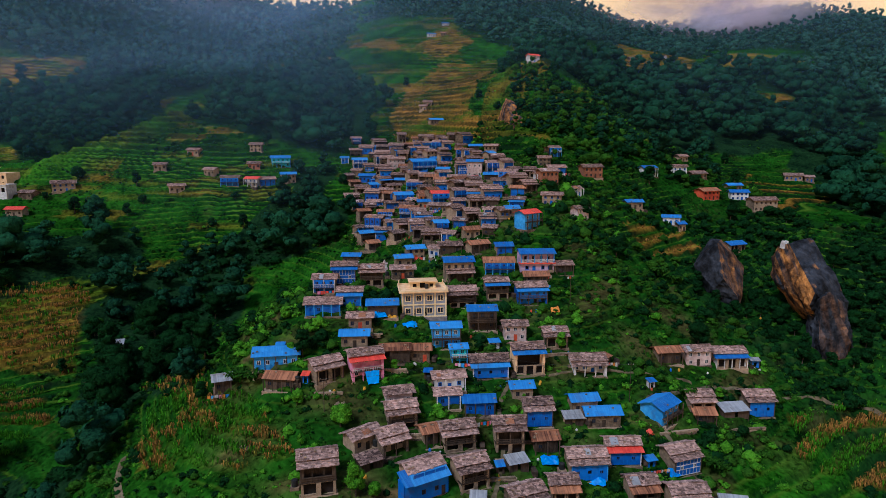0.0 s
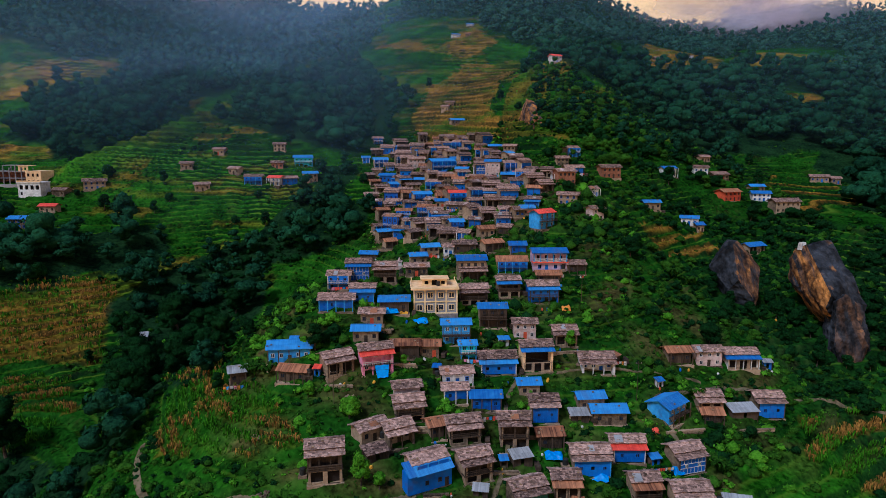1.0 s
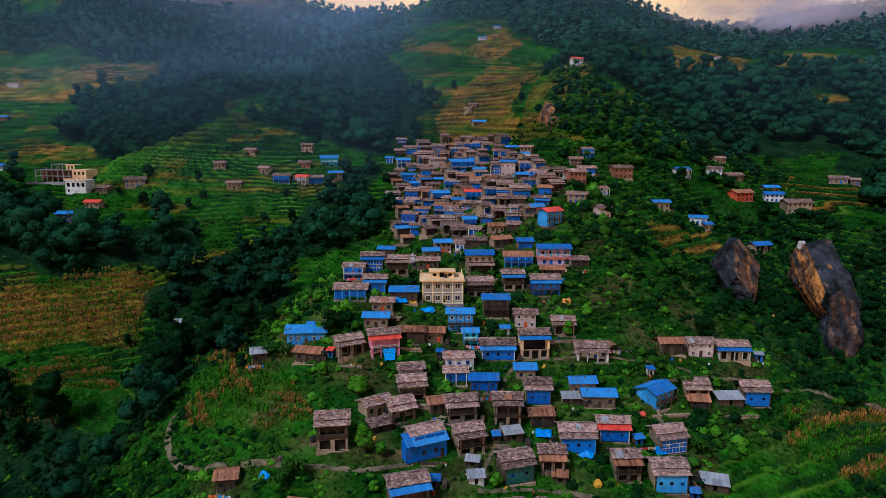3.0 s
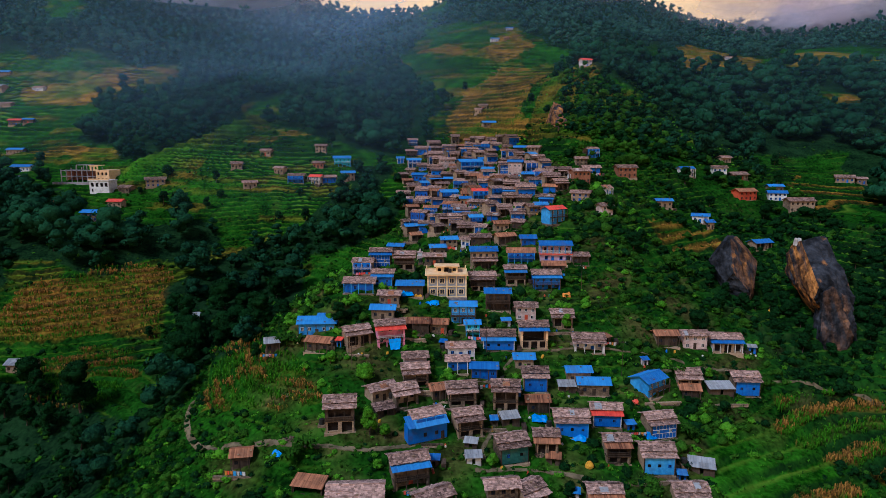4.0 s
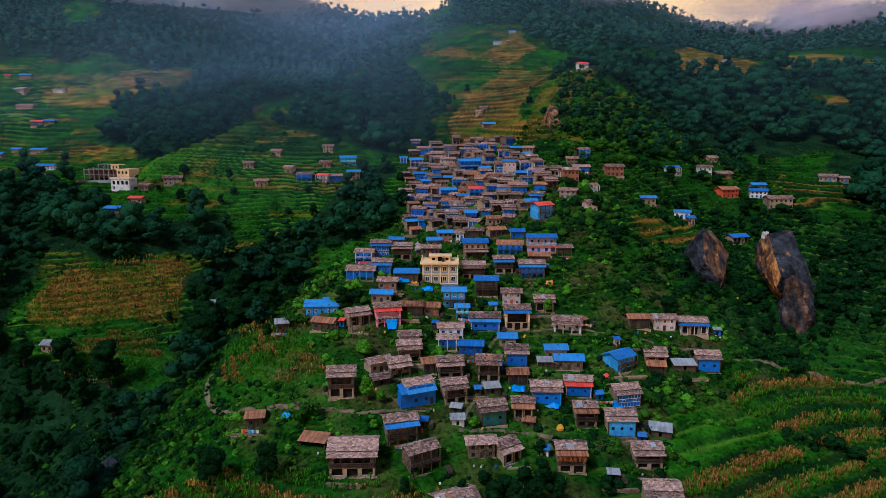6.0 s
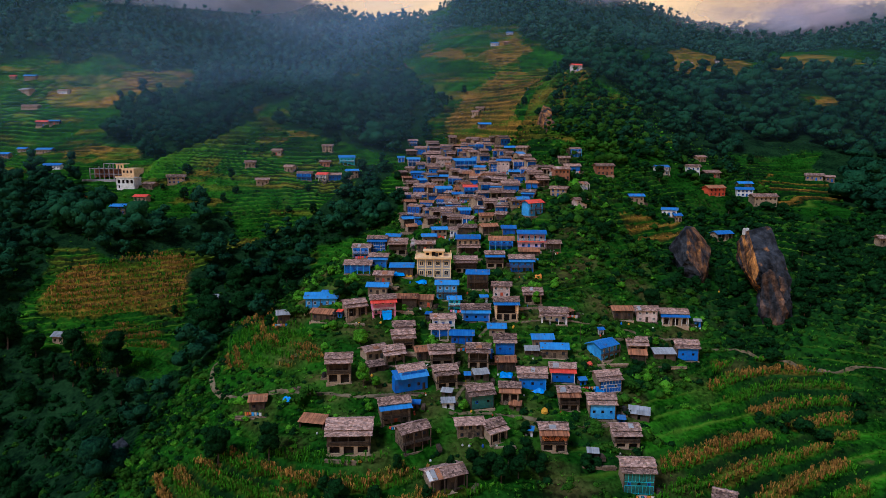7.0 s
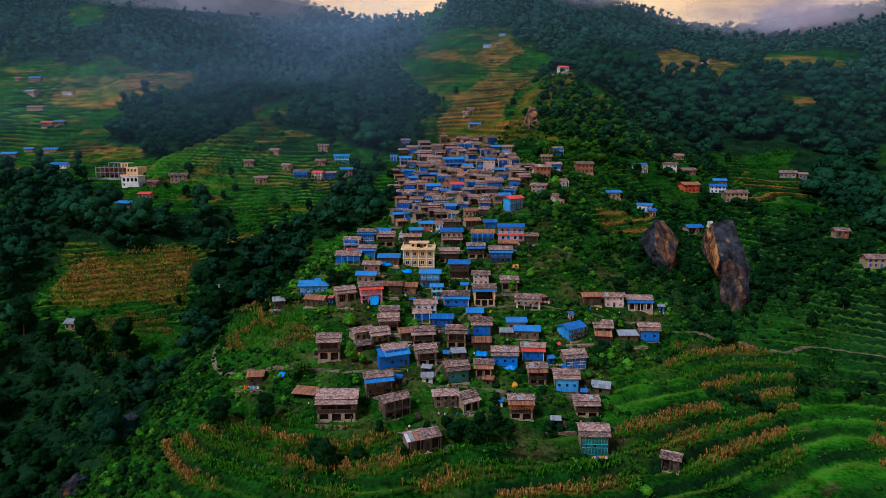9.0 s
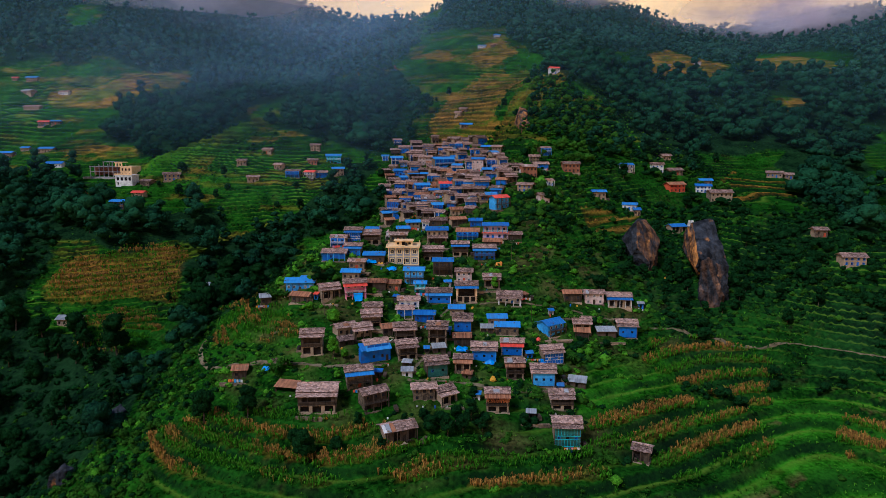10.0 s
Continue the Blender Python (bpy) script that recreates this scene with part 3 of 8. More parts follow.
class Shape:
    """Collects corners and faces of one part."""

    def __init__(self):
        self.v, self.f = [], []

    def face(self, *pts):
        k = len(self.v)
        self.v.extend(pts)
        self.f.append(tuple(range(k, k + len(pts))))

    def box(self, x0, x1, y0, y1, z0, z1):
        k = len(self.v)
        self.v += [(x0, y0, z0), (x1, y0, z0), (x1, y1, z0), (x0, y1, z0), (x0, y0, z1), (x1, y0, z1), (x1, y1, z1), (x0, y1, z1)]
        for q in ((0, 3, 2, 1), (4, 5, 6, 7), (0, 1, 5, 4), (1, 2, 6, 5), (2, 3, 7, 6), (3, 0, 4, 7)):
            self.f.append(tuple(k + i for i in q))

    def beam(self, a, b, r, sides=6, r2=None):
        """A tapering round bar from a to b."""
        a, b = Vector(a), Vector(b)
        q = (b - a).to_track_quat("Z", "Y")
        k = len(self.v)
        for p, rr in ((a, r), (b, r if r2 is None else r2)):
            for i in range(sides):
                t = 2 * math.pi * i / sides
                self.v.append(tuple(p + q @ Vector((rr * math.cos(t), rr * math.sin(t), 0))))
        for i in range(sides):
            j = (i + 1) % sides
            self.f.append((k + i, k + j, k + sides + j, k + sides + i))
        self.f.append(tuple(k + sides - 1 - i for i in range(sides)))
        self.f.append(tuple(k + sides + i for i in range(sides)))

    def mesh(self, name, material):
        m = bpy.data.meshes.new(name)
        m.from_pydata(self.v, [], self.f)
        m.materials.append(material)
        return m


def part(name, shape, material, parent, label="", kind=""):
    me_ = shape if isinstance(shape, bpy.types.Mesh) else shape.mesh(name, material)
    o = new(name, me_)
    o.parent = parent
    return tagged(o, label, "", "", kind)


def put(ob, x, y, z, rz=0.0):
    ob.matrix_basis = pose(x, y, z, 0, 0, rz)
    return ob


def pierced_wall(sh, x0, x1, z0, z1, y, t, holes):
    """A wall in the plane y, t thick towards +y, with rectangular openings (x0, x1, z0, z1) right through it."""
    xs = sorted({x0, x1, *[c for q in holes for c in q[:2]]})
    zs = sorted({z0, z1, *[c for q in holes for c in q[2:]]})
    for xa, xb in zip(xs, xs[1:]):
        for za, zb in zip(zs, zs[1:]):
            cx, cz = (xa + xb) / 2, (za + zb) / 2
            if not any(q[0] < cx < q[1] and q[2] < cz < q[3] for q in holes):
                sh.face((xa, y, za), (xb, y, za), (xb, y, zb), (xa, y, zb))
                sh.face((xa, y + t, zb), (xb, y + t, zb), (xb, y + t, za), (xa, y + t, za))
    for a, b, c, d in holes:
        sh.face((a, y, c), (a, y + t, c), (a, y + t, d), (a, y, d))
        sh.face((b, y, d), (b, y + t, d), (b, y + t, c), (b, y, c))
        sh.face((a, y, d), (a, y + t, d), (b, y + t, d), (b, y, d))
        sh.face((b, y, c), (b, y + t, c), (a, y + t, c), (a, y, c))


def roof_slope(sh, x0, x1, low, high, kind, rng, thick=0.1):
    """One roof slope between the eave (y, z) low and the ridge (y, z) high: laid slates, or overlapping sheets."""
    (yl, zl), (yh, zh) = low, high
    dy, dz = yh - yl, zh - zl
    L = math.hypot(dy, dz)
    ny_, nz_ = -dz / L, abs(dy) / L
    if dy < 0:
        ny_ = dz / L
    flip = dy < 0

    def P(x, s, up):
        p = (x, yl + dy * s / L + ny_ * up, zl + dz * s / L + nz_ * up)
        return p

    def quad(a, b, c, d):
        sh.face(*((d, c, b, a) if flip else (a, b, c, d)))

    # the deck under the cover
    quad(P(x0, 0, -thick), P(x0, L, -thick), P(x1, L, -thick), P(x1, 0, -thick))
    quad(P(x0, 0, -thick), P(x1, 0, -thick), P(x1, 0, 0), P(x0, 0, 0))
    quad(P(x0, L, -thick), P(x0, 0, -thick), P(x0, 0, 0), P(x0, L, 0))
    quad(P(x1, 0, -thick), P(x1, L, -thick), P(x1, L, 0), P(x1, 0, 0))
    quad(P(x0, 0, 0), P(x1, 0, 0), P(x1, L, 0), P(x0, L, 0))
    if kind == "slate":
        rows = max(4, round(L / 0.40))
        for r in range(rows):
            s0, s1 = r * L / rows - 0.06, (r + 1) * L / rows + 0.12
            s1 = min(s1, L)
            x = x0 - rng.uniform(0.0, 0.15)
            while x < x1:
                w_ = rng.uniform(0.26, 0.7)
                xe = min(x + w_, x1 + rng.uniform(0, 0.12))
                up = rng.uniform(0.05, 0.15) + (0.08 if rng.random() < 0.06 else 0.0)
                j = rng.uniform(-0.12, 0.10)
                a, b = P(x + 0.02, s0 + j, up), P(xe, s0 + j + rng.uniform(-0.05, 0.05), up + rng.uniform(-0.02, 0.02))
                c, d = P(xe, s1, 0.02), P(x + 0.02, s1, 0.02)
                quad(a, b, c, d)
                quad(P(x + 0.02, s0 + j, 0.01), P(xe, s0 + j, 0.01), b, a)
                x = xe
    else:
        x = x0
        while x < x1 - 0.1:
            xe = min(x + 0.95, x1)
            up = rng.uniform(0.03, 0.06)
            parts = 2 if L > 2.6 else 1
            for q in range(parts):
                s0, s1 = q * L / parts - (0.12 if q == 0 else 0.1), (q + 1) * L / parts
                u2 = up + 0.015 * q
                n_rib = 4
                for i in range(n_rib):
                    a0, a1 = x + (xe - x) * i / n_rib, x + (xe - x) * (i + 1) / n_rib
                    m_ = (a0 + a1) / 2
                    k = len(sh.v)
                    for px, h_ in ((a0, 0.0), (m_, 0.035), (a1, 0.0)):
                        sh.v += [P(px, s0, u2 + h_), P(px, s1, u2 + h_)]
                    for g in (0, 2):
                        q4 = (k + g, k + g + 2, k + g + 3, k + g + 1)
                        sh.f.append(q4[::-1] if flip else q4)
            x = xe - 0.0


def window_kit():
    frame_s, pane_s = Shape(), Shape()
    for a, b, c, d in ((-0.46, -0.38, -0.5, 0.5), (0.38, 0.46, -0.5, 0.5), (-0.38, 0.38, 0.42, 0.5), (-0.38, 0.38, -0.5, -0.42), (-0.03, 0.03, -0.42, 0.42)):
        frame_s.box(a, b, -0.04, 0.12, c, d)
    pane_s.box(-0.38, 0.38, 0.04, 0.07, -0.42, 0.42)
    door_s = Shape()
    door_s.box(-0.45, 0.45, 0.06, 0.12, 0.0, 1.75)
    door_s.box(-0.03, 0.03, 0.02, 0.06, 0.05, 1.7)
    for z in (0.15, 0.85, 1.5):
        door_s.box(-0.42, 0.42, 0.03, 0.06, z, z + 0.12)
    return frame_s, pane_s, door_s


_frame, _pane, _door = window_kit()
FRAME_MESH = {k: _frame.mesh("frame_" + k, M[k]) for k in ("wood", "blue", "white", "teal")}
PANE_MESH = {"glass": _pane.mesh("pane", M["glass"]), "blue": _pane.mesh("shutter", M["blue"])}
DOOR_MESH = {k: _door.mesh("door_" + k, M[k]) for k in ("wood", "blue", "red", "teal")}

BODY = dict(stone="stone", wood="stone", open="stone", blue="stone", lightblue="stone", bluegrid="stone", green="stone", maize="stone", whitegrid="stone",
            teal="lightblue", white="white", pink="pink", peach="peach", pinkstone="pinkstone", whiteblue="lightblue", bluepink="blue", redblue="brick",
            brick="brick", red="red", orange="orange")
FACE = dict(blue="blue", lightblue="lightblue", bluegrid="blue", green="green", whitegrid="blue", bluepink="blue", teal="teal", wood="wood", redblue="blue", open="wood", maize="wood")
RAIL = dict(bluegrid="white", whitegrid="white", blue="blue", lightblue="white", green="teal", pink="white", peach="blue", teal="white")
ROOF_WORDS = dict(slate="grey-brown slate roof", slate2="two-tier slate roof", slateblue="slate roof and blue sheet awning", slatered="slate roof and red sheet awning", slaterust="slate roof over a rusty sheet porch",
                  bluemetal="blue metal sheet roof", redmetal="red metal sheet roof", rust="rusty sheet roof", tin="grey tin roof")
FRONT_WORDS = dict(stone="stone", wood="stone and timber", open="open-fronted stone", blue="blue-painted stone", lightblue="light blue", bluegrid="blue-fronted stone",
                   green="dark green boarded", maize="stone", whitegrid="blue and white", teal="turquoise", white="whitewashed", pink="pink-painted", peach="peach-painted",
                   pinkstone="pinkish plastered", whiteblue="pale blue and pink", bluepink="blue and pink", redblue="brick-red and blue", brick="brown brick", red="red-painted",
                   orange="orange-painted")

FOOT = []


def house(x, y, w, h, roof, front, d=None, turn=0, side=False, patch=False):
    rng = random.Random(int(abs(x) * 131 + abs(y) * 37 + w * 11))
    near = y < 130 and abs(x) < 120
    d = d or min(max(0.60 * w, 4.2), 6.0)
    tiered = roof in ("slate2", "slateblue", "slatered", "slaterust")
    pd = 1.5 if tiered else (1.2 if y < 215 and abs(x) < 120 and front in ("white", "blue", "open", "wood", "whiteblue", "teal") else 0.0)
    d = d - 0.4 if tiered else d
    z = float(ground_z(x, y)) + 0.05
    FOOT.append((x, y + (pd + d) / 2, max(w * 0.52, (pd + d) * 0.55)))
    storeys = "two-storey" if h > 3.8 else "low"
    words = "%s %s house with %s" % (storeys, FRONT_WORDS[front], ROOF_WORDS[roof])
    if roof == "slaterust":
        words = "stone and timber house with slate roof and rusty porch"
    if front == "maize":
        words = "stone house with slate roof and maize drying on balcony"
    e = tagged(put(new("house"), x, y, z, turn + (rng.uniform(-3, 3) if y < 30 else rng.choice((-1, 1, 1)) * rng.uniform(0, 24))), words, "house", "houses of the hillside village")
    body, face = M[BODY[front]], M[FACE.get(front, BODY[front])]
    hw = w / 2 - 0.35
    top = h + (0.8 if tiered else 0.0)
    # stone footing down into the slope
    s = Shape()
    s.box(-w / 2, w / 2, -0.25, pd + d + 0.15, -3.2, 0.0)
    part("plinth", s, M["stone"], e)
    # openings of each storey
    n = 2 if h > 3.4 else 1
    hs = top / n
    holes, wins, doors = [], [], []
    cols = max(2, int(round(w / 2.3)))
    for k in range(n):
        for c in range(cols):
            cx = -hw + (c + 0.5) * 2 * hw / cols + rng.uniform(-0.1, 0.1)
            zc = k * hs + hs * 0.52
            if k == 0 and c == cols // 2:
                holes.append((cx - 0.45, cx + 0.45, 0.0, min(1.75, hs - 0.25)))
                doors.append((cx, 0.0, 1.0 if hs > 2.0 else (hs - 0.25) / 1.75))
            elif front == "open" and k == 0:
                holes.append((cx - 2 * hw / cols * 0.42, cx + 2 * hw / cols * 0.42, 0.15, hs - 0.3))
            else:
                hh = min(0.5, hs * 0.3)
                holes.append((cx - 0.42, cx + 0.42, zc - hh, zc + hh))
                wins.append((cx, zc, hh))
    if front == "peach":
        holes, wins, doors = [(-hw * 0.80, hw * 0.80, 1.1, top - 1.5)], [], []
    used = []
    for q in holes:
        if q[0] > -hw + 0.1 and q[1] < hw - 0.1:
            used.append(q)
    yb0, yb1 = pd, pd + d
    ridge_y, rise = pd + d * 0.47, 0.36 * (d * 0.5 + 0.4)
    ridge_z = top + rise
    s = Shape()
    pierced_wall(s, -hw, hw, 0, top, yb0, 0.4, used)
    part("wall", s, body if pd == 0 or front not in FACE else face, e)
    s = Shape()
    s.face((-hw, yb1, top), (hw, yb1, top), (hw, yb1, 0), (-hw, yb1, 0))
    for sx in (-1, 1):
        if tiered:
            # the side walls run forward as piers of the verandah
            s.box(sx * (hw - 0.2) - 0.24, sx * (hw - 0.2) + 0.24, 0.06, yb0 + 0.01, 0, h + 0.05)
        a = [(sx * hw, yb0, 0), (sx * hw, yb1, 0), (sx * hw, yb1, top), (sx * hw, ridge_y, ridge_z - 0.16), (sx * hw, yb0, top)]
        s.face(*(a if sx > 0 else a[::-1]))
    part("side_wall", s, body, e)
    # added near-black sheet behind windows and door: shade of the room as colour
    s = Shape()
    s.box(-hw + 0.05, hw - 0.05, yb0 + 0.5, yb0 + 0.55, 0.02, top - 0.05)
    part("inner_wall", s, M["dark"], e, "near-black sheet for the shade indoors")
    fk = "white" if front in ("whitegrid", "pink", "pinkstone", "whiteblue") else ("blue" if front in ("blue", "white", "bluegrid", "peach") else ("teal" if front == "teal" else "wood"))
    for cx, zc, hh in wins:
        if not any(abs((q[0] + q[1]) / 2 - cx) < 0.05 and q[2] <= zc <= q[3] for q in used):
            continue
        fr = part("window", FRAME_MESH[fk], None, e)
        fr.matrix_basis = Matrix.LocRotScale((cx, yb0, zc), None, (0.92, 1, hh / 0.5))
        if near:
            part("pane", PANE_MESH["blue" if front == "blue" and rng.random() < 0.5 else "glass"], None, fr)
    for cx, z0, sc in doors:
        dr = part("door", DOOR_MESH["red" if front in ("stone", "pinkstone") and rng.random() < 0.3 else ("blue" if fk == "blue" else ("teal" if fk == "teal" else "wood"))], None, e)
        dr.matrix_basis = Matrix.LocRotScale((cx, yb0 + 0.02, z0), None, (1, 1, sc))
    # main roof
    cover_kind = "slate" if roof.startswith("slate") else roof
    cm = M[cover_kind]
    ov = 0.35
    s = Shape()
    eave_f = (yb0 - 0.4, top - 0.36 * 0.4 + 0.02)
    roof_slope(s, -w / 2 - ov, w / 2 + ov, eave_f, (ridge_y, ridge_z), cover_kind, rng)
    rp = part("roof", s, cm, e)
    if near and (patch or (cover_kind == "slate" and rng.random() < 0.22)):
        # odd sheets laid over worn slates
        kinds = ["white", "tin", "rust"] if patch else [rng.choice(["tin", "rust", "tin", "pinkstone"])]
        px_ = -w / 2 - 0.2 if patch else rng.uniform(-w / 2, w / 2 - 2.2)
        for kind_ in kinds:
            pw = rng.uniform(0.9, 2.0)
            f0, f1 = (0.02, 0.95) if patch else (rng.uniform(0.0, 0.3), rng.uniform(0.6, 0.95))
            y0_, y1_ = eave_f[0] + f0 * (ridge_y - eave_f[0]), eave_f[0] + f1 * (ridge_y - eave_f[0])
            z0_, z1_ = eave_f[1] + f0 * (ridge_z - eave_f[1]) + 0.14, eave_f[1] + f1 * (ridge_z - eave_f[1]) + 0.14
            s = Shape()
            a_ = [(px_, y0_, z0_), (px_ + pw, y0_, z0_), (px_ + pw, y1_, z1_), (px_, y1_, z1_)]
            b_ = [(q[0], q[1], q[2] - 0.05) for q in a_]
            s.face(*a_)
            s.face(*b_[::-1])
            for i in range(4):
                s.face(b_[i], b_[(i + 1) % 4], a_[(i + 1) % 4], a_[i])
            part("roof_sheet", s, M[kind_], rp, "loose sheet laid over worn slates")
            px_ += pw + 0.1
    s = Shape()
    roof_slope(s, -w / 2 - ov, w / 2 + ov, (yb1 + 0.4, top - 0.16), (ridge_y, ridge_z), cover_kind, rng)
    part("roof_slope", s, cm, e)
    s = Shape()
    if cover_kind == "slate":
        k = -w / 2 - ov
        while k < w / 2 + ov - 0.2:
            s.box(k, k + 0.6, ridge_y - 0.2, ridge_y + 0.2, ridge_z + 0.0, ridge_z + 0.14 + rng.uniform(-0.03, 0.03))
            k += 0.62
    else:
        s.box(-w / 2 - ov, w / 2 + ov, ridge_y - 0.18, ridge_y + 0.18, ridge_z + 0.02, ridge_z + 0.1)
    part("ridge", s, cm, rp, "", "stuff" if cover_kind == "slate" else "")
    if near:
        s = Shape()
        for i in range(int(w / 0.8) + 1):
            bx = -w / 2 + i * w / int(w / 0.8)
            s.box(bx - 0.04, bx + 0.04, yb0 - 0.36, yb0 + 0.2, top - 0.36, top - 0.24)
        part("rafter", s, M["wood"], e, "", "stuff")
        for i in range(rng.randint(1, 4)):
            # stones and poles that hold the cover down
            s = Shape()
            bx, f_ = rng.uniform(-w / 2, w / 2), rng.uniform(0.15, 0.85)
            by, bz = eave_f[0] + f_ * (ridge_y - eave_f[0]), eave_f[1] + f_ * (ridge_z - eave_f[1]) + 0.1
            s.box(bx - 0.22, bx + 0.2, by - 0.18, by + 0.15, bz - 0.02, bz + 0.16)
            part("roof_stone", s, M["stone"], rp)
    if pd:
        if tiered:
            pk = {"slate2": "slate", "slateblue": "bluemetal", "slatered": "redmetal", "slaterust": "rust"}[roof]
            s = Shape()
            roof_slope(s, -w / 2 - 0.25, w / 2 + 0.25, (-0.4, h - 0.12), (yb0 + 0.02, h + 0.36), pk, rng, 0.08)
            part("awning" if pk != "slate" else "porch_roof", s, M[pk], e, "blue sheet awning" if pk == "bluemetal" else ("red sheet awning" if pk == "redmetal" else ("rusty sheet awning" if pk == "rust" else "")), "stuff")
        npost = 2 if front == "peach" or (tiered and front in ("blue", "lightblue", "bluegrid", "whitegrid", "green")) else max(3, int(w / 2.2) + 1)
        boarded = tiered and front in ("blue", "lightblue", "bluegrid", "whitegrid", "green")
        walled = tiered and not boarded and rng.random() < 0.75
        lvl = h * 0.48 if h > 3.4 else h - 0.25
        if walled:
            # rubble ground floor with wide dark stall openings
            s = Shape()
            bays = max(2, int(w / 2.6))
            gap_ = [(-hw + (k + 0.14) * 2 * hw / bays, -hw + (k + 0.86) * 2 * hw / bays, 0.0 if k == bays // 2 else 0.45, lvl - 0.30) for k in range(bays)]
            pierced_wall(s, -hw + 0.06, hw - 0.06, 0, lvl - 0.14, 0.02, 0.3, gap_)
            part("ground_floor_wall", s, M["stone"], e)
            # dark sheet in place of the shade inside the stalls
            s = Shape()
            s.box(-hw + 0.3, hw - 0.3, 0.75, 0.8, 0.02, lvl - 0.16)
            part("inner_screen", s, M["dark"], e, "near-black sheet for the shade indoors")
        post_mat = M[{"pink": "pink", "peach": "peach", "white": "white", "blue": rng.choice(("wood", "white", "lightblue")), "teal": "lightblue"}.get(front, "wood")]
        for i in range(npost):
            px = -hw + 2 * hw * i / (npost - 1)
            s = Shape()
            s.box(px - 0.1, px + 0.1, -0.02, 0.18, (lvl if h > 3.4 else 0) if walled else 0, h - 0.08)
            part("post", s, post_mat, e)
        if boarded:
            # the verandah is closed with painted boards, small dark openings in them
            nb = max(2, int(w / 2.4))
            hl = [(-hw + (c + 0.5) * 2 * hw / nb - 0.36, -hw + (c + 0.5) * 2 * hw / nb + 0.36, h * 0.42, h * 0.42 + 0.75) for c in range(nb)]
            s = Shape()
            pierced_wall(s, -hw + 0.1, hw - 0.1, 0.25, h - 0.14, 0.05, 0.1, hl)
            part("front_boarding", s, face, e)
            s = Shape()
            for i in range(int(w / 0.9) + 1):
                bx = -hw + 0.12 + (2 * hw - 0.24) * i / int(w / 0.9)
                s.box(bx - 0.03, bx + 0.03, 0.0, 0.05, 0.28, h * 0.40)
                s.box(bx - 0.03, bx + 0.03, 0.0, 0.05, h * 0.42 + 0.8, h - 0.2)
            part("batten", s, M[RAIL[front]] if "grid" in front or (front == "green" and h > 5) else face, e, "", "stuff")
            if "grid" in front or (front == "green" and h > 5):
                s = Shape()
                for zr in (0.28, h * 0.40, h * 0.42 + 0.82, h - 0.26):
                    s.box(-hw + 0.1, hw - 0.1, -0.02, 0.045, zr, zr + 0.1)
                part("lattice", s, M[RAIL[front]], e, "painted lattice rails")
            # dark sheet behind the boards stands for the verandah's shade
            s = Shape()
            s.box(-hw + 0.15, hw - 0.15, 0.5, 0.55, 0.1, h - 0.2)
            part("inner_screen", s, M["dark"], e, "dark sheet standing for indoor shade")
            if near:
                for a, b, c_, d_ in hl:
                    if rng.random() < 0.7:
                        fr = part("window", FRAME_MESH["white" if "grid" in front else "blue"], None, e)
                        fr.matrix_basis = Matrix.LocRotScale(((a + b) / 2, 0.02, (c_ + d_) / 2), None, (0.78, 1, 0.75))
                        part("pane", PANE_MESH["glass"], None, fr)
        elif h > 3.4 and front != "peach":
            fz = h * 0.48
            s = Shape()
            s.box(-w / 2 + 0.1, w / 2 - 0.1, -0.1, yb0, fz - 0.14, fz)
            part("balcony_floor", s, M["wood"], e)
            if front in ("blue", "lightblue", "green", "bluegrid", "whitegrid", "wood", "bluepink"):
                # boarded front of the upper verandah
                hl = []
                for c in range(cols):
                    cx = -hw + (c + 0.5) * 2 * hw / cols
                    hl.append((cx - 0.4, cx + 0.4, fz + (h - fz) * 0.42, fz + (h - fz) * 0.78))
                s = Shape()
                pierced_wall(s, -hw + 0.1, hw - 0.1, fz, h - 0.12, 0.05, 0.1, hl if front != "wood" else [(-hw * 0.8, hw * 0.8, fz + 0.9, h - 0.35)])
                part("front_boarding", s, face, e)
                if near and front not in ("wood",):
                    for a, b, c_, d_ in hl:
                        fr = part("window", FRAME_MESH["white" if "grid" in front else fk if fk != "wood" else "blue"], None, e)
                        fr.matrix_basis = Matrix.LocRotScale(((a + b) / 2, 0.02, (c_ + d_) / 2), None, (0.87, 1, (d_ - c_)))
                        part("pane", PANE_MESH["glass"], None, fr)
            s = Shape()
            for zr in (fz + 0.45, fz + 0.85):
                s.box(-hw, hw, -0.12, -0.05, zr - 0.04, zr + 0.04)
            for i in range(int(w / 0.45)):
                bx = -hw + 2 * hw * (i + 0.5) / int(w / 0.45)
                s.box(bx - 0.025, bx + 0.025, -0.11, -0.07, fz, fz + 0.85)
            if "grid" in front or front == "green":
                for zr in (fz + 1.3, h - 0.3):
                    s.box(-hw, hw, -0.12, -0.04, zr - 0.05, zr + 0.05)
                for i in range(npost):
                    px = -hw + 2 * hw * i / (npost - 1)
                    s.box(px - 0.05, px + 0.05, -0.12, -0.04, fz - 0.8, h - 0.2)
            part("railing", s, M["white" if front == "blue" and rng.random() < 0.4 else RAIL.get(front, "wood")], e)
            if front == "maize":
                s = Shape()
                for i in range(int(w / 0.28)):
                    for k in range(5):
                        if rng.random() < 0.85:
                            bx, bz = -hw + 0.28 * i + rng.uniform(-0.04, 0.04), h - 0.35 - 0.24 * k
                            s.beam((bx, -0.2, bz), (bx + rng.uniform(-0.03, 0.03), -0.2, bz - 0.22), 0.085, 5, 0.04)
                part("maize_string", s, M["maize_cobs"], e, "red and orange maize cobs hung to dry", "stuff")
        elif front == "open":
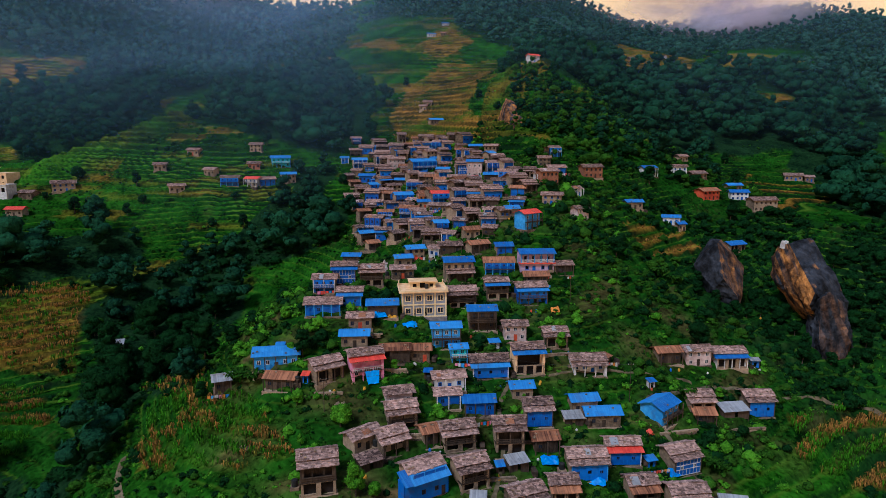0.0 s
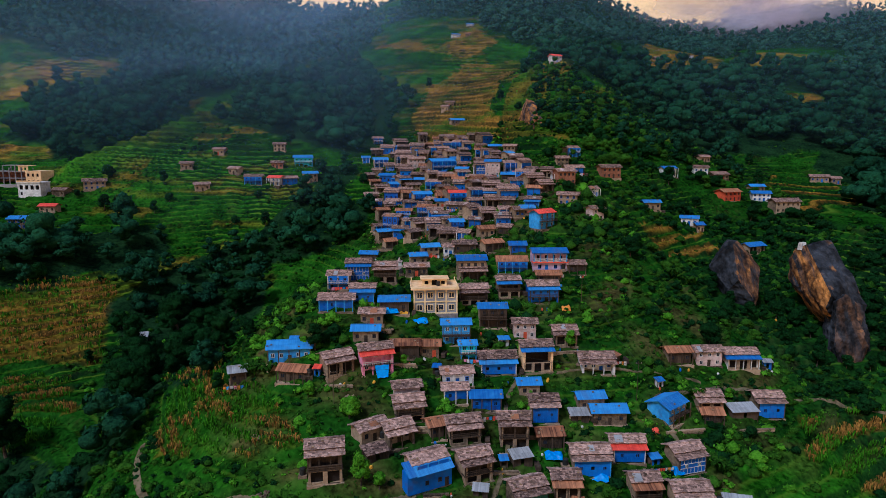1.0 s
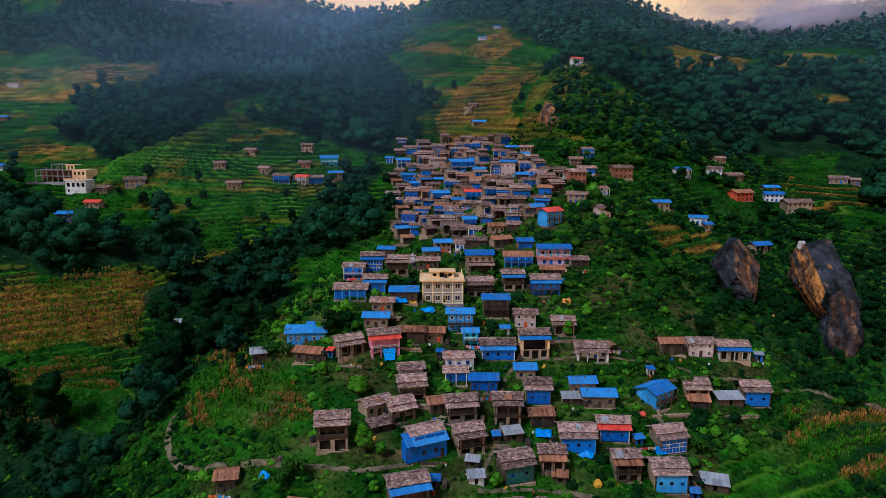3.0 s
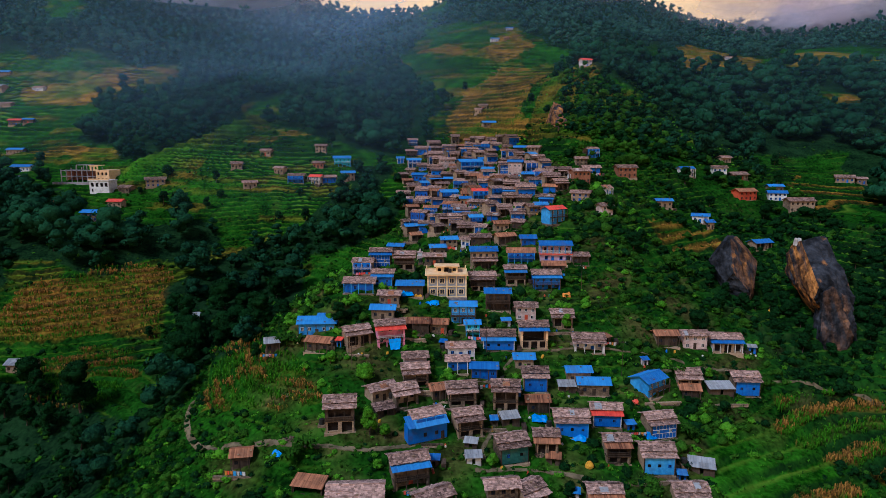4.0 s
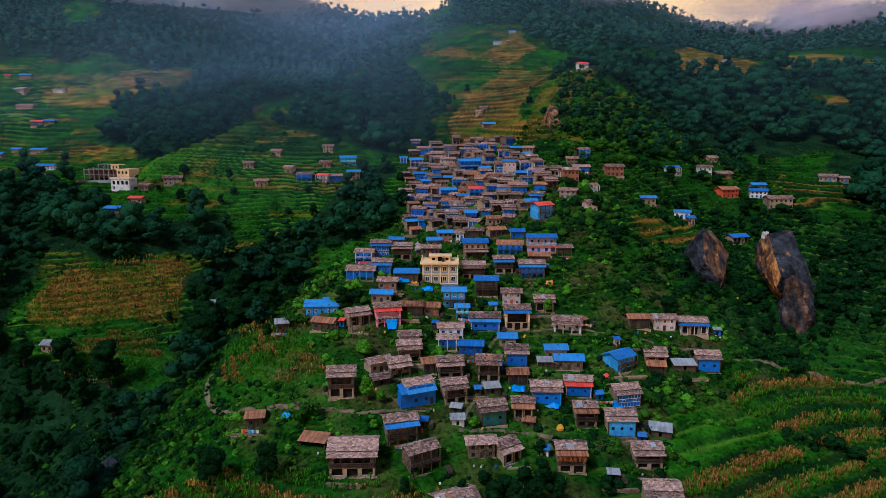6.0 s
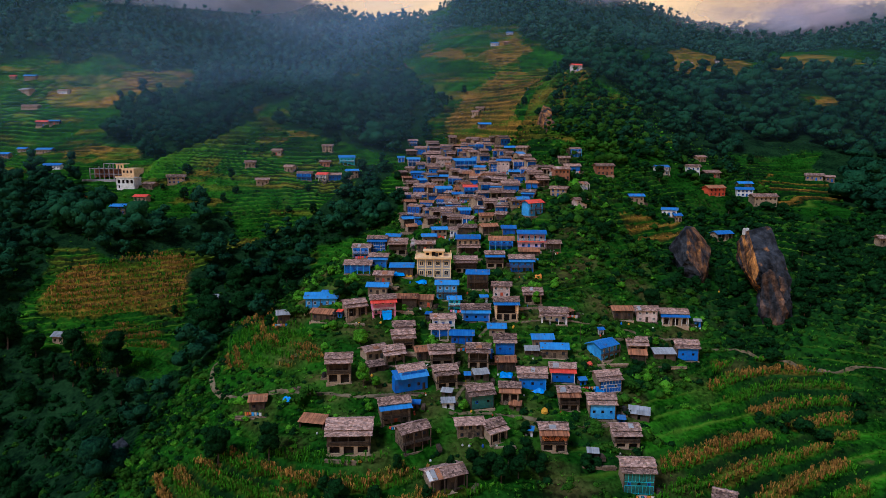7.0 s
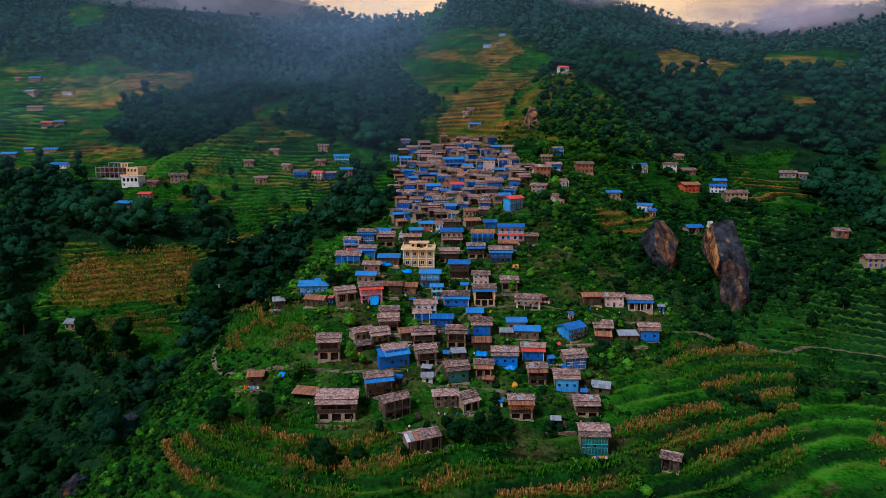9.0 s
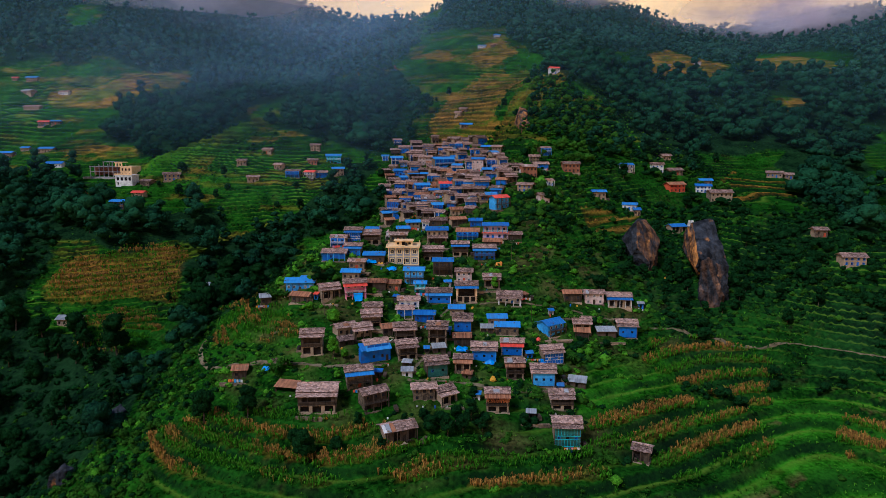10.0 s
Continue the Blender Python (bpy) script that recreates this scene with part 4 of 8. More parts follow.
            for i in range(4):
                bx, bw = rng.uniform(-hw, hw - 0.6), rng.uniform(0.3, 0.7)
                s = Shape()
                s.box(bx, bx + bw, 0.25, 0.25 + bw, 0, rng.uniform(0.3, 0.9))
                part("crate", s, M["wood"], e)
    if side:
        s = Shape()
        roof_slope(s, -w / 2 - 1.9, -w / 2 - 0.3, (-1.2, h * 0.78), (d * 0.5, h * 1.05), "bluemetal", rng)
        sr = part("side_roof", s, M["bluemetal"], e, "blue sheet side roof", "stuff")
        s = Shape()
        roof_slope(s, -w / 2 - 0.2, w / 2 + 0.3, (-1.0, h * 0.72), (yb0 + 0.3, h + 0.1), "bluemetal", rng)
        part("awning", s, M["bluemetal"], e, "blue sheet awning", "stuff")
        s = Shape()
        pierced_wall(s, -w / 2 - 1.7, w / 2, 0, h * 0.74, -0.4, 0.2, [(-1.9, -1.2, 1.2, 2.0), (0.8, 1.5, 1.2, 2.0)])
        s.box(-w / 2 - 1.7, -w / 2 - 0.4, -0.2, d * 0.5, 0, h * 0.78)
        part("front_boarding", s, M["blue"], e)
        # dark sheet gives the side windows their indoor shade
        s = Shape()
        s.box(-w / 2 - 1.4, w / 2 - 0.2, -0.24, -0.205, 0.9, 2.3)
        part("inner_wall", s, M["dark"], e, "dark sheet standing for indoor shade")
        for cx in (-1.55, 1.15):
            fr = part("window", FRAME_MESH["wood"], None, e)
            fr.matrix_basis = Matrix.LocRotScale((cx, -0.44, 1.6), None, (0.8, 1, 0.85))
            part("pane", PANE_MESH["glass"], None, fr)
        dr = part("door", DOOR_MESH["wood"], None, e)
        dr.matrix_basis = Matrix.LocRotScale((2.6, -0.54, 0.0), None, (0.9, 1, 1.0))
    return e


def shed(x, y, w, h, roof, front, turn=0):
    """A lean-to: four posts, boarded sides, one sloping sheet."""
    rng = random.Random(int(abs(x) * 91 + abs(y) * 57))
    d = min(max(0.6 * w, 1.4), 3.2)
    FOOT.append((x, y + d / 2, w * 0.5))
    z = float(ground_z(x, y)) + 0.03
    e = tagged(put(new("shed"), x, y, z, turn + rng.uniform(-12, 12)), "small %s shed with %s" % (FRONT_WORDS[front].replace("stone and ", ""), ROOF_WORDS[roof]), "shed", "sheds and lean-tos")
    for sx in (-1, 1):
        for yy in (0.05, d - 0.05):
            s = Shape()
            s.box(sx * (w / 2 - 0.1) - 0.06, sx * (w / 2 - 0.1) + 0.06, yy - 0.06, yy + 0.06, -1.2, h - 0.05 + 0.22 * yy)
            part("post", s, M["wood"], e)
    mat_ = M[FACE.get(front, BODY[front])]
    s = Shape()
    pierced_wall(s, -w / 2 + 0.15, w / 2 - 0.15, -0.6, h - 0.1, 0.1, 0.06, [(-0.35, 0.35, 0.0, h - 0.35)] if front != "open" else [(-w / 2 + 0.4, w / 2 - 0.4, 0.0, h - 0.2)])
    part("front_boarding", s, mat_, e)
    for sx in (-1, 1):
        s = Shape()
        s.box(sx * (w / 2 - 0.16) - 0.03, sx * (w / 2 - 0.16) + 0.03, 0.1, d - 0.1, -0.6, h + 0.02)
        part("side_boarding", s, mat_, e)
    s = Shape()
    s.box(-w / 2 + 0.15, w / 2 - 0.15, d - 0.12, d - 0.06, -0.6, h + 0.22 * d - 0.12)
    part("back_boarding", s, mat_, e)
    s = Shape()
    roof_slope(s, -w / 2 - 0.2, w / 2 + 0.2, (-0.35, h - 0.05), (d + 0.2, h + 0.22 * d + 0.08), "slate" if roof == "slate" else roof, rng, 0.05)
    part("roof", s, M[roof], e, "", "stuff")
    return e


# ---------------------------------------------------------------- the houses
house(-16.6, -81.1, 10.3, 4.9, "slate2", "wood", d=6.5, turn=3)
house(-0.8, -78.5, 7.3, 4.7, "slate", "open", turn=34)
house(-6.7, -70.7, 7.6, 4.5, "slateblue", "stone", turn=20)
house(-23.4, -56.8, 6.8, 5.8, "slate2", "wood", turn=7)
house(-3.5, -56.4, 7.4, 5.1, "slate", "blue", side=True, turn=24)
house(5.3, -54.4, 6.4, 4.1, "slate2", "open", turn=18)
house(6.9, -90.0, 8.6, 3.3, "slate", "open", turn=26, patch=True)
house(11.2, -71.8, 6.7, 3.5, "slate", "stone", turn=10)
house(18.3, -71.9, 5.5, 3.0, "slate2", "wood", turn=36)
house(31.5, -72.2, 6.7, 4.6, "slaterust", "maize")
house(49.9, -68.4, 6.8, 3.6, "slate2", "wood", turn=3)
house(49.2, -82.1, 7.4, 5.6, "slate2", "green")
house(45.7, -59.2, 7.2, 4.4, "slate2", "lightblue")
house(37.5, -57.1, 5.7, 4.1, "slaterust", "wood", turn=3)
house(50.3, -47.8, 7.0, 3.9, "slate2", "bluegrid", turn=12)
house(28.4, -50.9, 7.8, 3.8, "slate2", "blue")
house(37.2, -47.0, 7.0, 3.2, "slatered", "blue", turn=-4)
house(21.8, -57.3, 5.4, 3.4, "slaterust", "wood")
house(14.5, -60.9, 6.8, 4.0, "slate2", "green", turn=14)
house(4.0, -15.0, 7.4, 5.2, "bluemetal", "whiteblue")
house(6.6, -19.6, 4.3, 3.7, "bluemetal", "teal", d=3.2)
house(14.2, -7.3, 7.6, 5.3, "bluemetal", "wood")
house(22.1, -10.0, 6.3, 4.1, "slate", "pinkstone")
house(23.1, -22.1, 7.8, 5.4, "slateblue", "peach")
house(32.3, -12.6, 6.2, 3.2, "slate2", "stone")
house(38.1, -21.6, 8.6, 3.0, "slate2", "white")
house(13.4, -23.8, 8.9, 3.0, "slateblue", "blue")
house(3.4, -28.9, 7.4, 3.0, "slate", "white", turn=8)
house(-7.6, -40.5, 6.5, 3.6, "slate2", "stone", turn=14)
house(9.0, -35.9, 7.0, 3.0, "bluemetal", "blue")
house(2.4, -34.1, 5.7, 3.0, "slate", "blue")
house(3.6, -44.8, 7.1, 3.6, "slate2", "open", turn=8)
house(13.7, -45.1, 6.4, 5.3, "slate2", "open")
house(21.7, -37.4, 6.3, 4.0, "slate2", "blue")
house(21.6, -44.6, 5.7, 3.2, "rust", "wood")
house(19.7, -29.5, 5.4, 3.0, "bluemetal", "stone")
house(33.3, -32.9, 6.4, 3.4, "bluemetal", "stone")
house(36.4, -36.4, 8.0, 3.0, "bluemetal", "stone")
house(-14.9, -45.5, 6.7, 3.0, "slate", "stone", turn=33)
house(-9.3, -47.2, 6.0, 3.2, "slate2", "stone", turn=27)
house(-8.7, -21.7, 7.1, 3.1, "rust", "open")
house(-2.9, -19.6, 5.3, 3.0, "rust", "stone")
house(-14.9, -27.6, 7.7, 4.9, "slatered", "pink", turn=14)
house(-18.2, -18.5, 6.8, 3.0, "bluemetal", "stone")
house(-23.1, -28.3, 6.9, 3.4, "slate2", "wood", turn=30)
house(-35.8, -22.2, 10.4, 3.4, "bluemetal", "whiteblue", turn=5)
house(-34.7, -28.5, 7.0, 2.6, "rust", "wood", turn=-14)
house(-47.4, -23.4, 4.1, 3.0, "tin", "wood", turn=15)
house(-17.0, -12.5, 6.2, 3.0, "slate", "stone")
house(61.1, -16.4, 6.5, 3.2, "rust", "wood")
house(69.0, -14.8, 7.3, 4.0, "slate", "pinkstone")
house(78.2, -14.8, 8.8, 3.0, "slateblue", "white")
house(53.4, -35.0, 7.6, 4.0, "bluemetal", "whiteblue", d=5.6, turn=38)
house(61.9, -31.4, 6.1, 3.0, "slate2", "wood")
house(61.3, -34.4, 4.9, 2.4, "rust", "wood", turn=-5)
house(77.5, -29.6, 6.8, 4.2, "slate2", "blue")
house(-26.7, 2.0, 6.2, 4.2, "slate", "blue")
house(-21.7, 7.6, 6.8, 4.3, "slateblue", "whitegrid")
house(-14.3, 7.9, 6.8, 3.9, "slate2", "wood")
house(-22.4, 63.9, 6.8, 3.0, "bluemetal", "stone")
house(-19.8, -4.9, 6.4, 3.0, "slateblue", "blue")
house(-11.5, -7.4, 8.0, 3.3, "bluemetal", "wood")
house(-26.2, -8.8, 9.1, 3.0, "slate", "blue")
house(-5.2, 20.9, 7.2, 3.0, "slate", "stone")
house(-4.3, 34.8, 5.7, 3.0, "bluemetal", "stone")
house(-0.2, 38.7, 6.2, 3.9, "bluemetal", "stone")
house(-14.9, 87.9, 7.4, 7.4, "slate", "blue")
house(11.1, 16.8, 8.8, 5.8, "bluemetal", "lightblue")
house(23.5, 18.8, 9.3, 3.6, "rust", "blue")
house(27.1, 28.8, 5.5, 3.0, "bluemetal", "blue")
house(30.1, 4.1, 8.7, 4.2, "slateblue", "bluepink")
house(20.7, 6.9, 6.7, 4.3, "slateblue", "wood")
house(11.4, 15.2, 7.9, 3.0, "slate2", "wood")
house(10.2, 2.2, 7.9, 3.8, "slate2", "wood")
house(33.5, 13.0, 7.4, 2.2, "rust", "wood")
house(42.8, 17.0, 5.7, 3.0, "slate", "wood")
house(10.8, 35.7, 7.5, 3.0, "slate", "wood", turn=20)
house(5.4, 35.5, 3.5, 3.0, "slate", "white")
house(20.3, 32.2, 7.0, 3.0, "rust", "wood")
house(39.7, 42.2, 8.0, 5.4, "redmetal", "whiteblue", turn=24)
house(34.6, 53.6, 5.0, 3.0, "bluemetal", "stone")
house(2.1, 210.7, 5.0, 4.2, "slate2", "stone")
house(14.4, 198.3, 8.2, 4.1, "slate", "wood")
house(20.3, 176.2, 9.2, 3.9, "slate", "blue")
house(29.1, 177.0, 7.8, 3.9, "slate", "wood")
house(-2.3, 194.0, 8.2, 4.1, "slate2", "bluegrid")
house(-15.2, 203.0, 3.8, 3.0, "bluemetal", "blue")
house(8.6, 180.2, 7.2, 4.0, "slate", "blue")
house(16.6, 164.2, 9.0, 3.8, "slate", "stone")
house(10.8, 146.5, 13.2, 6.0, "bluemetal", "blue")
house(-2.5, 168.8, 9.1, 4.9, "slate", "pinkstone")
house(-11.3, 180.5, 4.3, 4.0, "slate", "blue")
house(-21.5, 177.7, 7.9, 4.3, "bluemetal", "blue")
house(-29.9, 182.0, 4.4, 3.0, "bluemetal", "blue")
house(-18.2, 157.5, 8.2, 3.4, "bluemetal", "bluepink")
house(-23.7, 168.8, 5.6, 3.0, "slate", "stone")
house(-13.1, 142.6, 5.9, 4.0, "bluemetal", "blue")
house(-8.3, 158.8, 6.9, 3.8, "slate2", "blue")
house(-2.5, 149.5, 8.0, 3.7, "slate", "wood")
house(6.6, 144.8, 8.6, 3.3, "bluemetal", "blue")
house(18.7, 126.3, 6.9, 3.1, "slate", "blue")
house(-4.5, 135.1, 7.1, 3.6, "slate", "lightblue")
house(4.3, 130.0, 8.2, 3.5, "slate", "blue")
house(10.3, 130.7, 7.6, 3.5, "slate2", "wood")
house(22.0, 111.6, 7.8, 3.3, "slate", "stone")
house(-0.5, 113.9, 8.5, 4.0, "bluemetal", "blue")
house(6.6, 101.7, 4.1, 3.5, "rust", "orange")
house(13.0, 90.8, 7.3, 4.0, "redmetal", "blue")
house(20.4, 83.8, 6.1, 3.9, "slate", "blue")
house(29.4, 110.0, 7.1, 7.2, "bluemetal", "pinkstone")
house(24.6, 125.3, 4.4, 3.4, "slate", "blue")
house(30.5, 77.5, 6.5, 3.8, "slate", "bluepink")
house(35.8, 83.8, 6.0, 3.0, "slate", "blue")
house(39.8, 70.7, 5.8, 3.2, "rust", "blue")
house(45.4, 72.2, 5.8, 3.0, "slate2", "stone")
house(50.4, 61.3, 7.6, 3.6, "slate", "bluegrid")
house(55.0, 80.8, 8.1, 5.4, "slate", "brick")
house(52.3, 83.2, 4.4, 3.8, "slate", "white")
house(62.7, 96.5, 8.0, 3.4, "slate", "blue")
house(60.2, 109.2, 5.9, 3.5, "slate", "stone")
house(67.8, 118.7, 6.7, 4.2, "slate", "blue")
house(58.8, 50.4, 5.4, 4.4, "slate", "pinkstone")
house(64.6, 71.9, 3.7, 3.0, "slate", "white")
house(-14.1, 123.5, 8.1, 3.1, "slate", "blue")
house(-5.9, 111.0, 6.6, 3.3, "slate", "blue")
house(3.3, 84.2, 6.1, 3.1, "slate", "blue")
house(-5.8, 82.8, 6.7, 3.1, "slate", "blue")
house(1.7, 66.7, 5.3, 3.0, "slate2", "blue")
house(7.8, 64.0, 5.7, 3.0, "slate", "stone")
house(14.1, 72.5, 5.9, 3.0, "slate", "lightblue")
house(18.6, 73.6, 5.9, 3.0, "slate", "blue")
house(24.2, 68.5, 5.8, 3.0, "slate2", "stone")
house(29.3, 65.8, 5.2, 3.0, "slate", "wood")
house(10.5, 46.1, 4.4, 3.0, "slate", "blue")
house(15.7, 55.1, 5.0, 3.0, "slate", "blue")
house(21.3, 57.2, 5.6, 3.0, "slate2", "wood")
house(27.2, 55.0, 5.5, 3.0, "slate", "blue")
house(19.0, 44.2, 5.8, 3.0, "rust", "stone")
house(24.0, 42.6, 4.8, 3.0, "slate", "wood")
house(25.2, 49.4, 5.4, 3.0, "slate2", "blue")
house(31.5, 52.2, 4.5, 3.0, "slate", "bluegrid")
house(-21.6, 126.8, 5.1, 3.5, "slate", "blue")
house(78.9, 99.5, 9.2, 4.6, "slate", "redblue")
house(114.0, 120.1, 7.3, 4.3, "bluemetal", "white")
house(133.3, 131.8, 7.5, 5.0, "slate", "white")
house(144.8, 151.8, 6.0, 3.0, "slate", "stone")
house(145.0, 134.4, 9.5, 3.0, "slate", "stone")
house(138.1, 109.7, 10.1, 4.2, "rust", "red")
house(152.6, 111.4, 8.3, 3.6, "bluemetal", "white")
house(160.2, 128.1, 7.5, 3.0, "bluemetal", "wood")
house(157.7, 99.1, 12.0, 5.2, "slate", "wood")
house(89.4, 78.8, 7.0, 3.0, "bluemetal", "stone")
house(103.8, 76.8, 7.0, 3.0, "bluemetal", "white", turn=-20)
house(107.4, 74.4, 3.5, 3.0, "bluemetal", "stone")
house(124.0, 62.2, 8.2, 3.0, "bluemetal", "open")
house(217.5, 168.1, 9.6, 3.0, "slate", "blue")
house(225.5, 166.0, 5.5, 3.0, "slate", "blue")
house(-61.4, 168.8, 9.6, 4.8, "bluemetal", "teal")
house(-75.7, 178.9, 6.5, 3.6, "slate", "stone")
house(-74.0, 163.2, 6.3, 3.0, "slate", "brick")
house(-105.9, 172.7, 6.4, 3.0, "slate", "stone")
house(-117.5, 157.7, 6.2, 3.0, "slate", "stone")
house(-104.9, 140.9, 7.3, 3.3, "slate", "stone")
house(-93.6, 154.0, 6.1, 3.0, "slate", "stone")
house(-82.7, 146.8, 8.7, 4.0, "slate", "blue")
house(-73.6, 148.0, 7.4, 4.0, "redmetal", "white")
house(-65.2, 149.8, 8.1, 3.4, "slate", "blue")
house(-55.9, 154.7, 7.5, 4.8, "bluemetal", "stone")
house(-156.6, 145.0, 10.1, 4.0, "slate", "blue")
house(-171.8, 140.9, 8.0, 3.0, "slate", "stone")
house(-167.0, 99.4, 8.3, 4.2, "bluemetal", "blue")
house(-164.1, 116.7, 7.5, 3.1, "redmetal", "stone")
house(-200.6, 121.4, 4.1, 3.0, "redmetal", "stone")
house(-258.8, 188.7, 12.0, 3.0, "bluemetal", "white")
house(-248.7, 166.3, 7.8, 3.0, "tin", "stone")
house(-341.5, 255.5, 11.4, 4.4, "bluemetal", "blue")
house(-335.6, 271.0, 7.2, 3.0, "bluemetal", "stone")
house(-305.9, 252.5, 12.1, 3.0, "bluemetal", "wood")
house(-352.5, 323.0, 9.9, 3.9, "redmetal", "blue")
house(-340.6, 321.8, 7.9, 3.0, "bluemetal", "stone")
house(-363.3, 372.8, 10.7, 3.0, "slate", "white")
house(-400.4, 372.2, 18.1, 3.0, "tin", "stone")
house(-403.6, 388.4, 10.9, 3.8, "bluemetal", "stone")
house(-420.0, 388.0, 5.5, 3.0, "redmetal", "stone")
house(-379.9, 349.2, 15.4, 3.0, "slate", "stone")
house(21.0, 265.2, 6.0, 3.0, "slate", "stone")
house(24.0, 229.6, 8.8, 3.0, "bluemetal", "stone")
house(17.1, 254.0, 5.0, 3.0, "slate", "stone")
house(59.6, 520.6, 7.7, 3.0, "bluemetal", "white")
house(41.8, 473.3, 8.4, 3.0, "bluemetal", "white")
house(52.6, 474.0, 4.8, 3.0, "rust", "stone")
house(219.1, 404.9, 9.7, 3.0, "slate", "stone")
house(262.5, 441.5, 6.8, 3.0, "slate", "white")
house(67.8, -83.4, 4.6, 3.0, "slate", "open", turn=-25)
house(-138.5, 4.5, 8.7, 3.0, "tin", "wood")
house(-43.2, -64.1, 4.3, 3.0, "rust", "wood", turn=12)
house(-97.1, 40.7, 5.0, 3.0, "tin", "wood")
house(170.1, 2.5, 9.0, 3.5, "slate", "blue")
house(171.2, 28.4, 5.7, 3.0, "slate", "stone")
shed(-27.3, -72.3, 6.4, 1.7, "rust", "open")
shed(-35.5, -17.3, 1.9, 1.7, "bluemetal", "blue")
shed(-2.7, -64.2, 2.4, 1.7, "bluemetal", "wood")
shed(5.1, -58.1, 2.8, 1.7, "tin", "wood")
shed(5.7, -62.9, 3.4, 1.7, "tin", "white")
shed(23.0, -58.7, 3.1, 1.7, "rust", "wood")
shed(55.8, -56.7, 5.4, 1.9, "tin", "wood", turn=-14)
shed(40.6, -73.3, 2.6, 1.7, "tin", "wood")
shed(42.8, -47.0, 2.2, 1.7, "bluemetal", "bluegrid")
shed(25.7, -68.5, 2.2, 1.7, "bluemetal", "white")
shed(-14.0, -50.7, 4.6, 1.7, "slate", "wood", turn=26)
shed(70.1, -31.5, 6.4, 1.7, "tin", "wood")
shed(29.8, -35.9, 4.2, 1.7, "tin", "wood")
shed(50.6, -59.5, 1.9, 1.7, "bluemetal", "blue")
shed(-1.5, -25.5, 1.8, 1.7, "bluemetal", "wood")
shed(17.0, -39.3, 2.1, 1.8, "bluemetal", "blue")
shed(16.3, -13.0, 2.7, 1.7, "bluemetal", "white")
shed(43.9, -17.4, 3.0, 2.0, "rust", "wood", turn=25)
shed(-28.7, -27.8, 1.6, 1.9, "redmetal", "blue")
shed(10.7, -50.4, 1.6, 1.7, "bluemetal", "wood")
shed(86.5, -11.8, 2.3, 1.7, "tin", "blue")
shed(52.4, -24.7, 1.8, 1.7, "bluemetal", "white")
house(12.2, 126.1, 6.8, 4.0, "rust", "stone", turn=-16)
house(-15.4, 131.7, 7.7, 4.6, "slate2", "blue", turn=-10)
house(28.2, 145.8, 5.6, 4.0, "rust", "blue", turn=0)
house(-24.4, 194.1, 6.9, 3.9, "slate", "open", turn=20)
house(-10.8, 75.9, 6.0, 3.5, "slateblue", "blue", turn=-16)
house(37.8, 106.4, 7.6, 4.5, "slate", "blue", turn=20)
house(30.9, 72.2, 7.8, 3.9, "slate2", "blue", turn=-16)
house(-17.6, 110.1, 5.8, 4.6, "rust", "wood", turn=20)
house(43.2, 103.8, 5.4, 4.2, "slate2", "blue", turn=0)
house(23.7, 101.1, 6.5, 4.1, "rust", "open", turn=20)
house(-8.0, 144.8, 7.2, 4.2, "slateblue", "stone", turn=14)
house(-10.7, 207.1, 7.7, 3.5, "slate2", "wood", turn=0)
house(-24.2, 209.3, 5.9, 3.9, "slate", "blue", turn=14)
house(-9.4, 200.6, 7.3, 3.9, "slate", "wood", turn=0)
house(31.4, 140.1, 5.6, 4.0, "slate", "blue", turn=8)
house(26.7, 121.4, 7.2, 4.6, "slate2", "bluegrid", turn=0)
house(11.1, 100.4, 5.3, 4.6, "rust", "stone", turn=8)
house(2.5, 158.5, 7.7, 3.4, "rust", "blue", turn=-10)
house(21.3, 147.5, 6.3, 3.5, "slate2", "blue", turn=0)
house(32.0, 124.1, 6.9, 4.5, "slate", "open", turn=8)
house(5.3, 139.8, 6.1, 4.0, "slate2", "stone", turn=20)
house(-0.2, 184.8, 6.0, 4.3, "slateblue", "blue", turn=14)
house(2.7, 152.0, 6.8, 3.9, "slate2", "stone", turn=0)
house(42.7, 80.0, 7.2, 4.3, "slate2", "open", turn=0)
house(-8.2, 175.6, 6.7, 4.4, "slate2", "stone", turn=-16)
house(-10.0, 165.3, 7.5, 3.7, "slate2", "wood", turn=-10)
house(39.9, 91.7, 7.7, 4.0, "slate", "blue", turn=0)
house(1.1, 177.3, 5.6, 4.5, "slate2", "stone", turn=14)
house(-8.6, 129.5, 6.0, 4.0, "slate2", "stone", turn=14)
house(14.9, 108.3, 5.5, 3.9, "slate2", "blue", turn=14)
house(40.8, 136.1, 6.6, 4.5, "slate", "stone", turn=-10)
house(-4.6, 119.7, 5.6, 4.5, "rust", "blue", turn=-10)
house(-6.7, 124.4, 6.6, 4.0, "rust", "wood", turn=8)
house(33.7, 161.5, 7.7, 4.2, "slate2", "blue", turn=20)
house(17.6, 62.3, 5.8, 3.7, "slate2", "blue", turn=14)
house(-0.6, 90.7, 7.8, 4.6, "rust", "blue", turn=0)
house(-24.3, 134.1, 6.6, 3.6, "slate2", "open", turn=0)
house(-10.1, 186.9, 8.0, 3.5, "slate2", "wood", turn=-16)
house(11.9, 173.1, 6.1, 4.0, "slate2", "open", turn=-10)
house(-9.6, 101.4, 7.0, 3.6, "rust", "blue", turn=-10)
house(11.2, 168.5, 6.3, 3.6, "slate2", "blue", turn=14)
house(22.3, 95.5, 7.3, 4.3, "slate", "wood", turn=20)
house(-18.9, 195.7, 8.0, 3.7, "slate2", "blue", turn=-16)
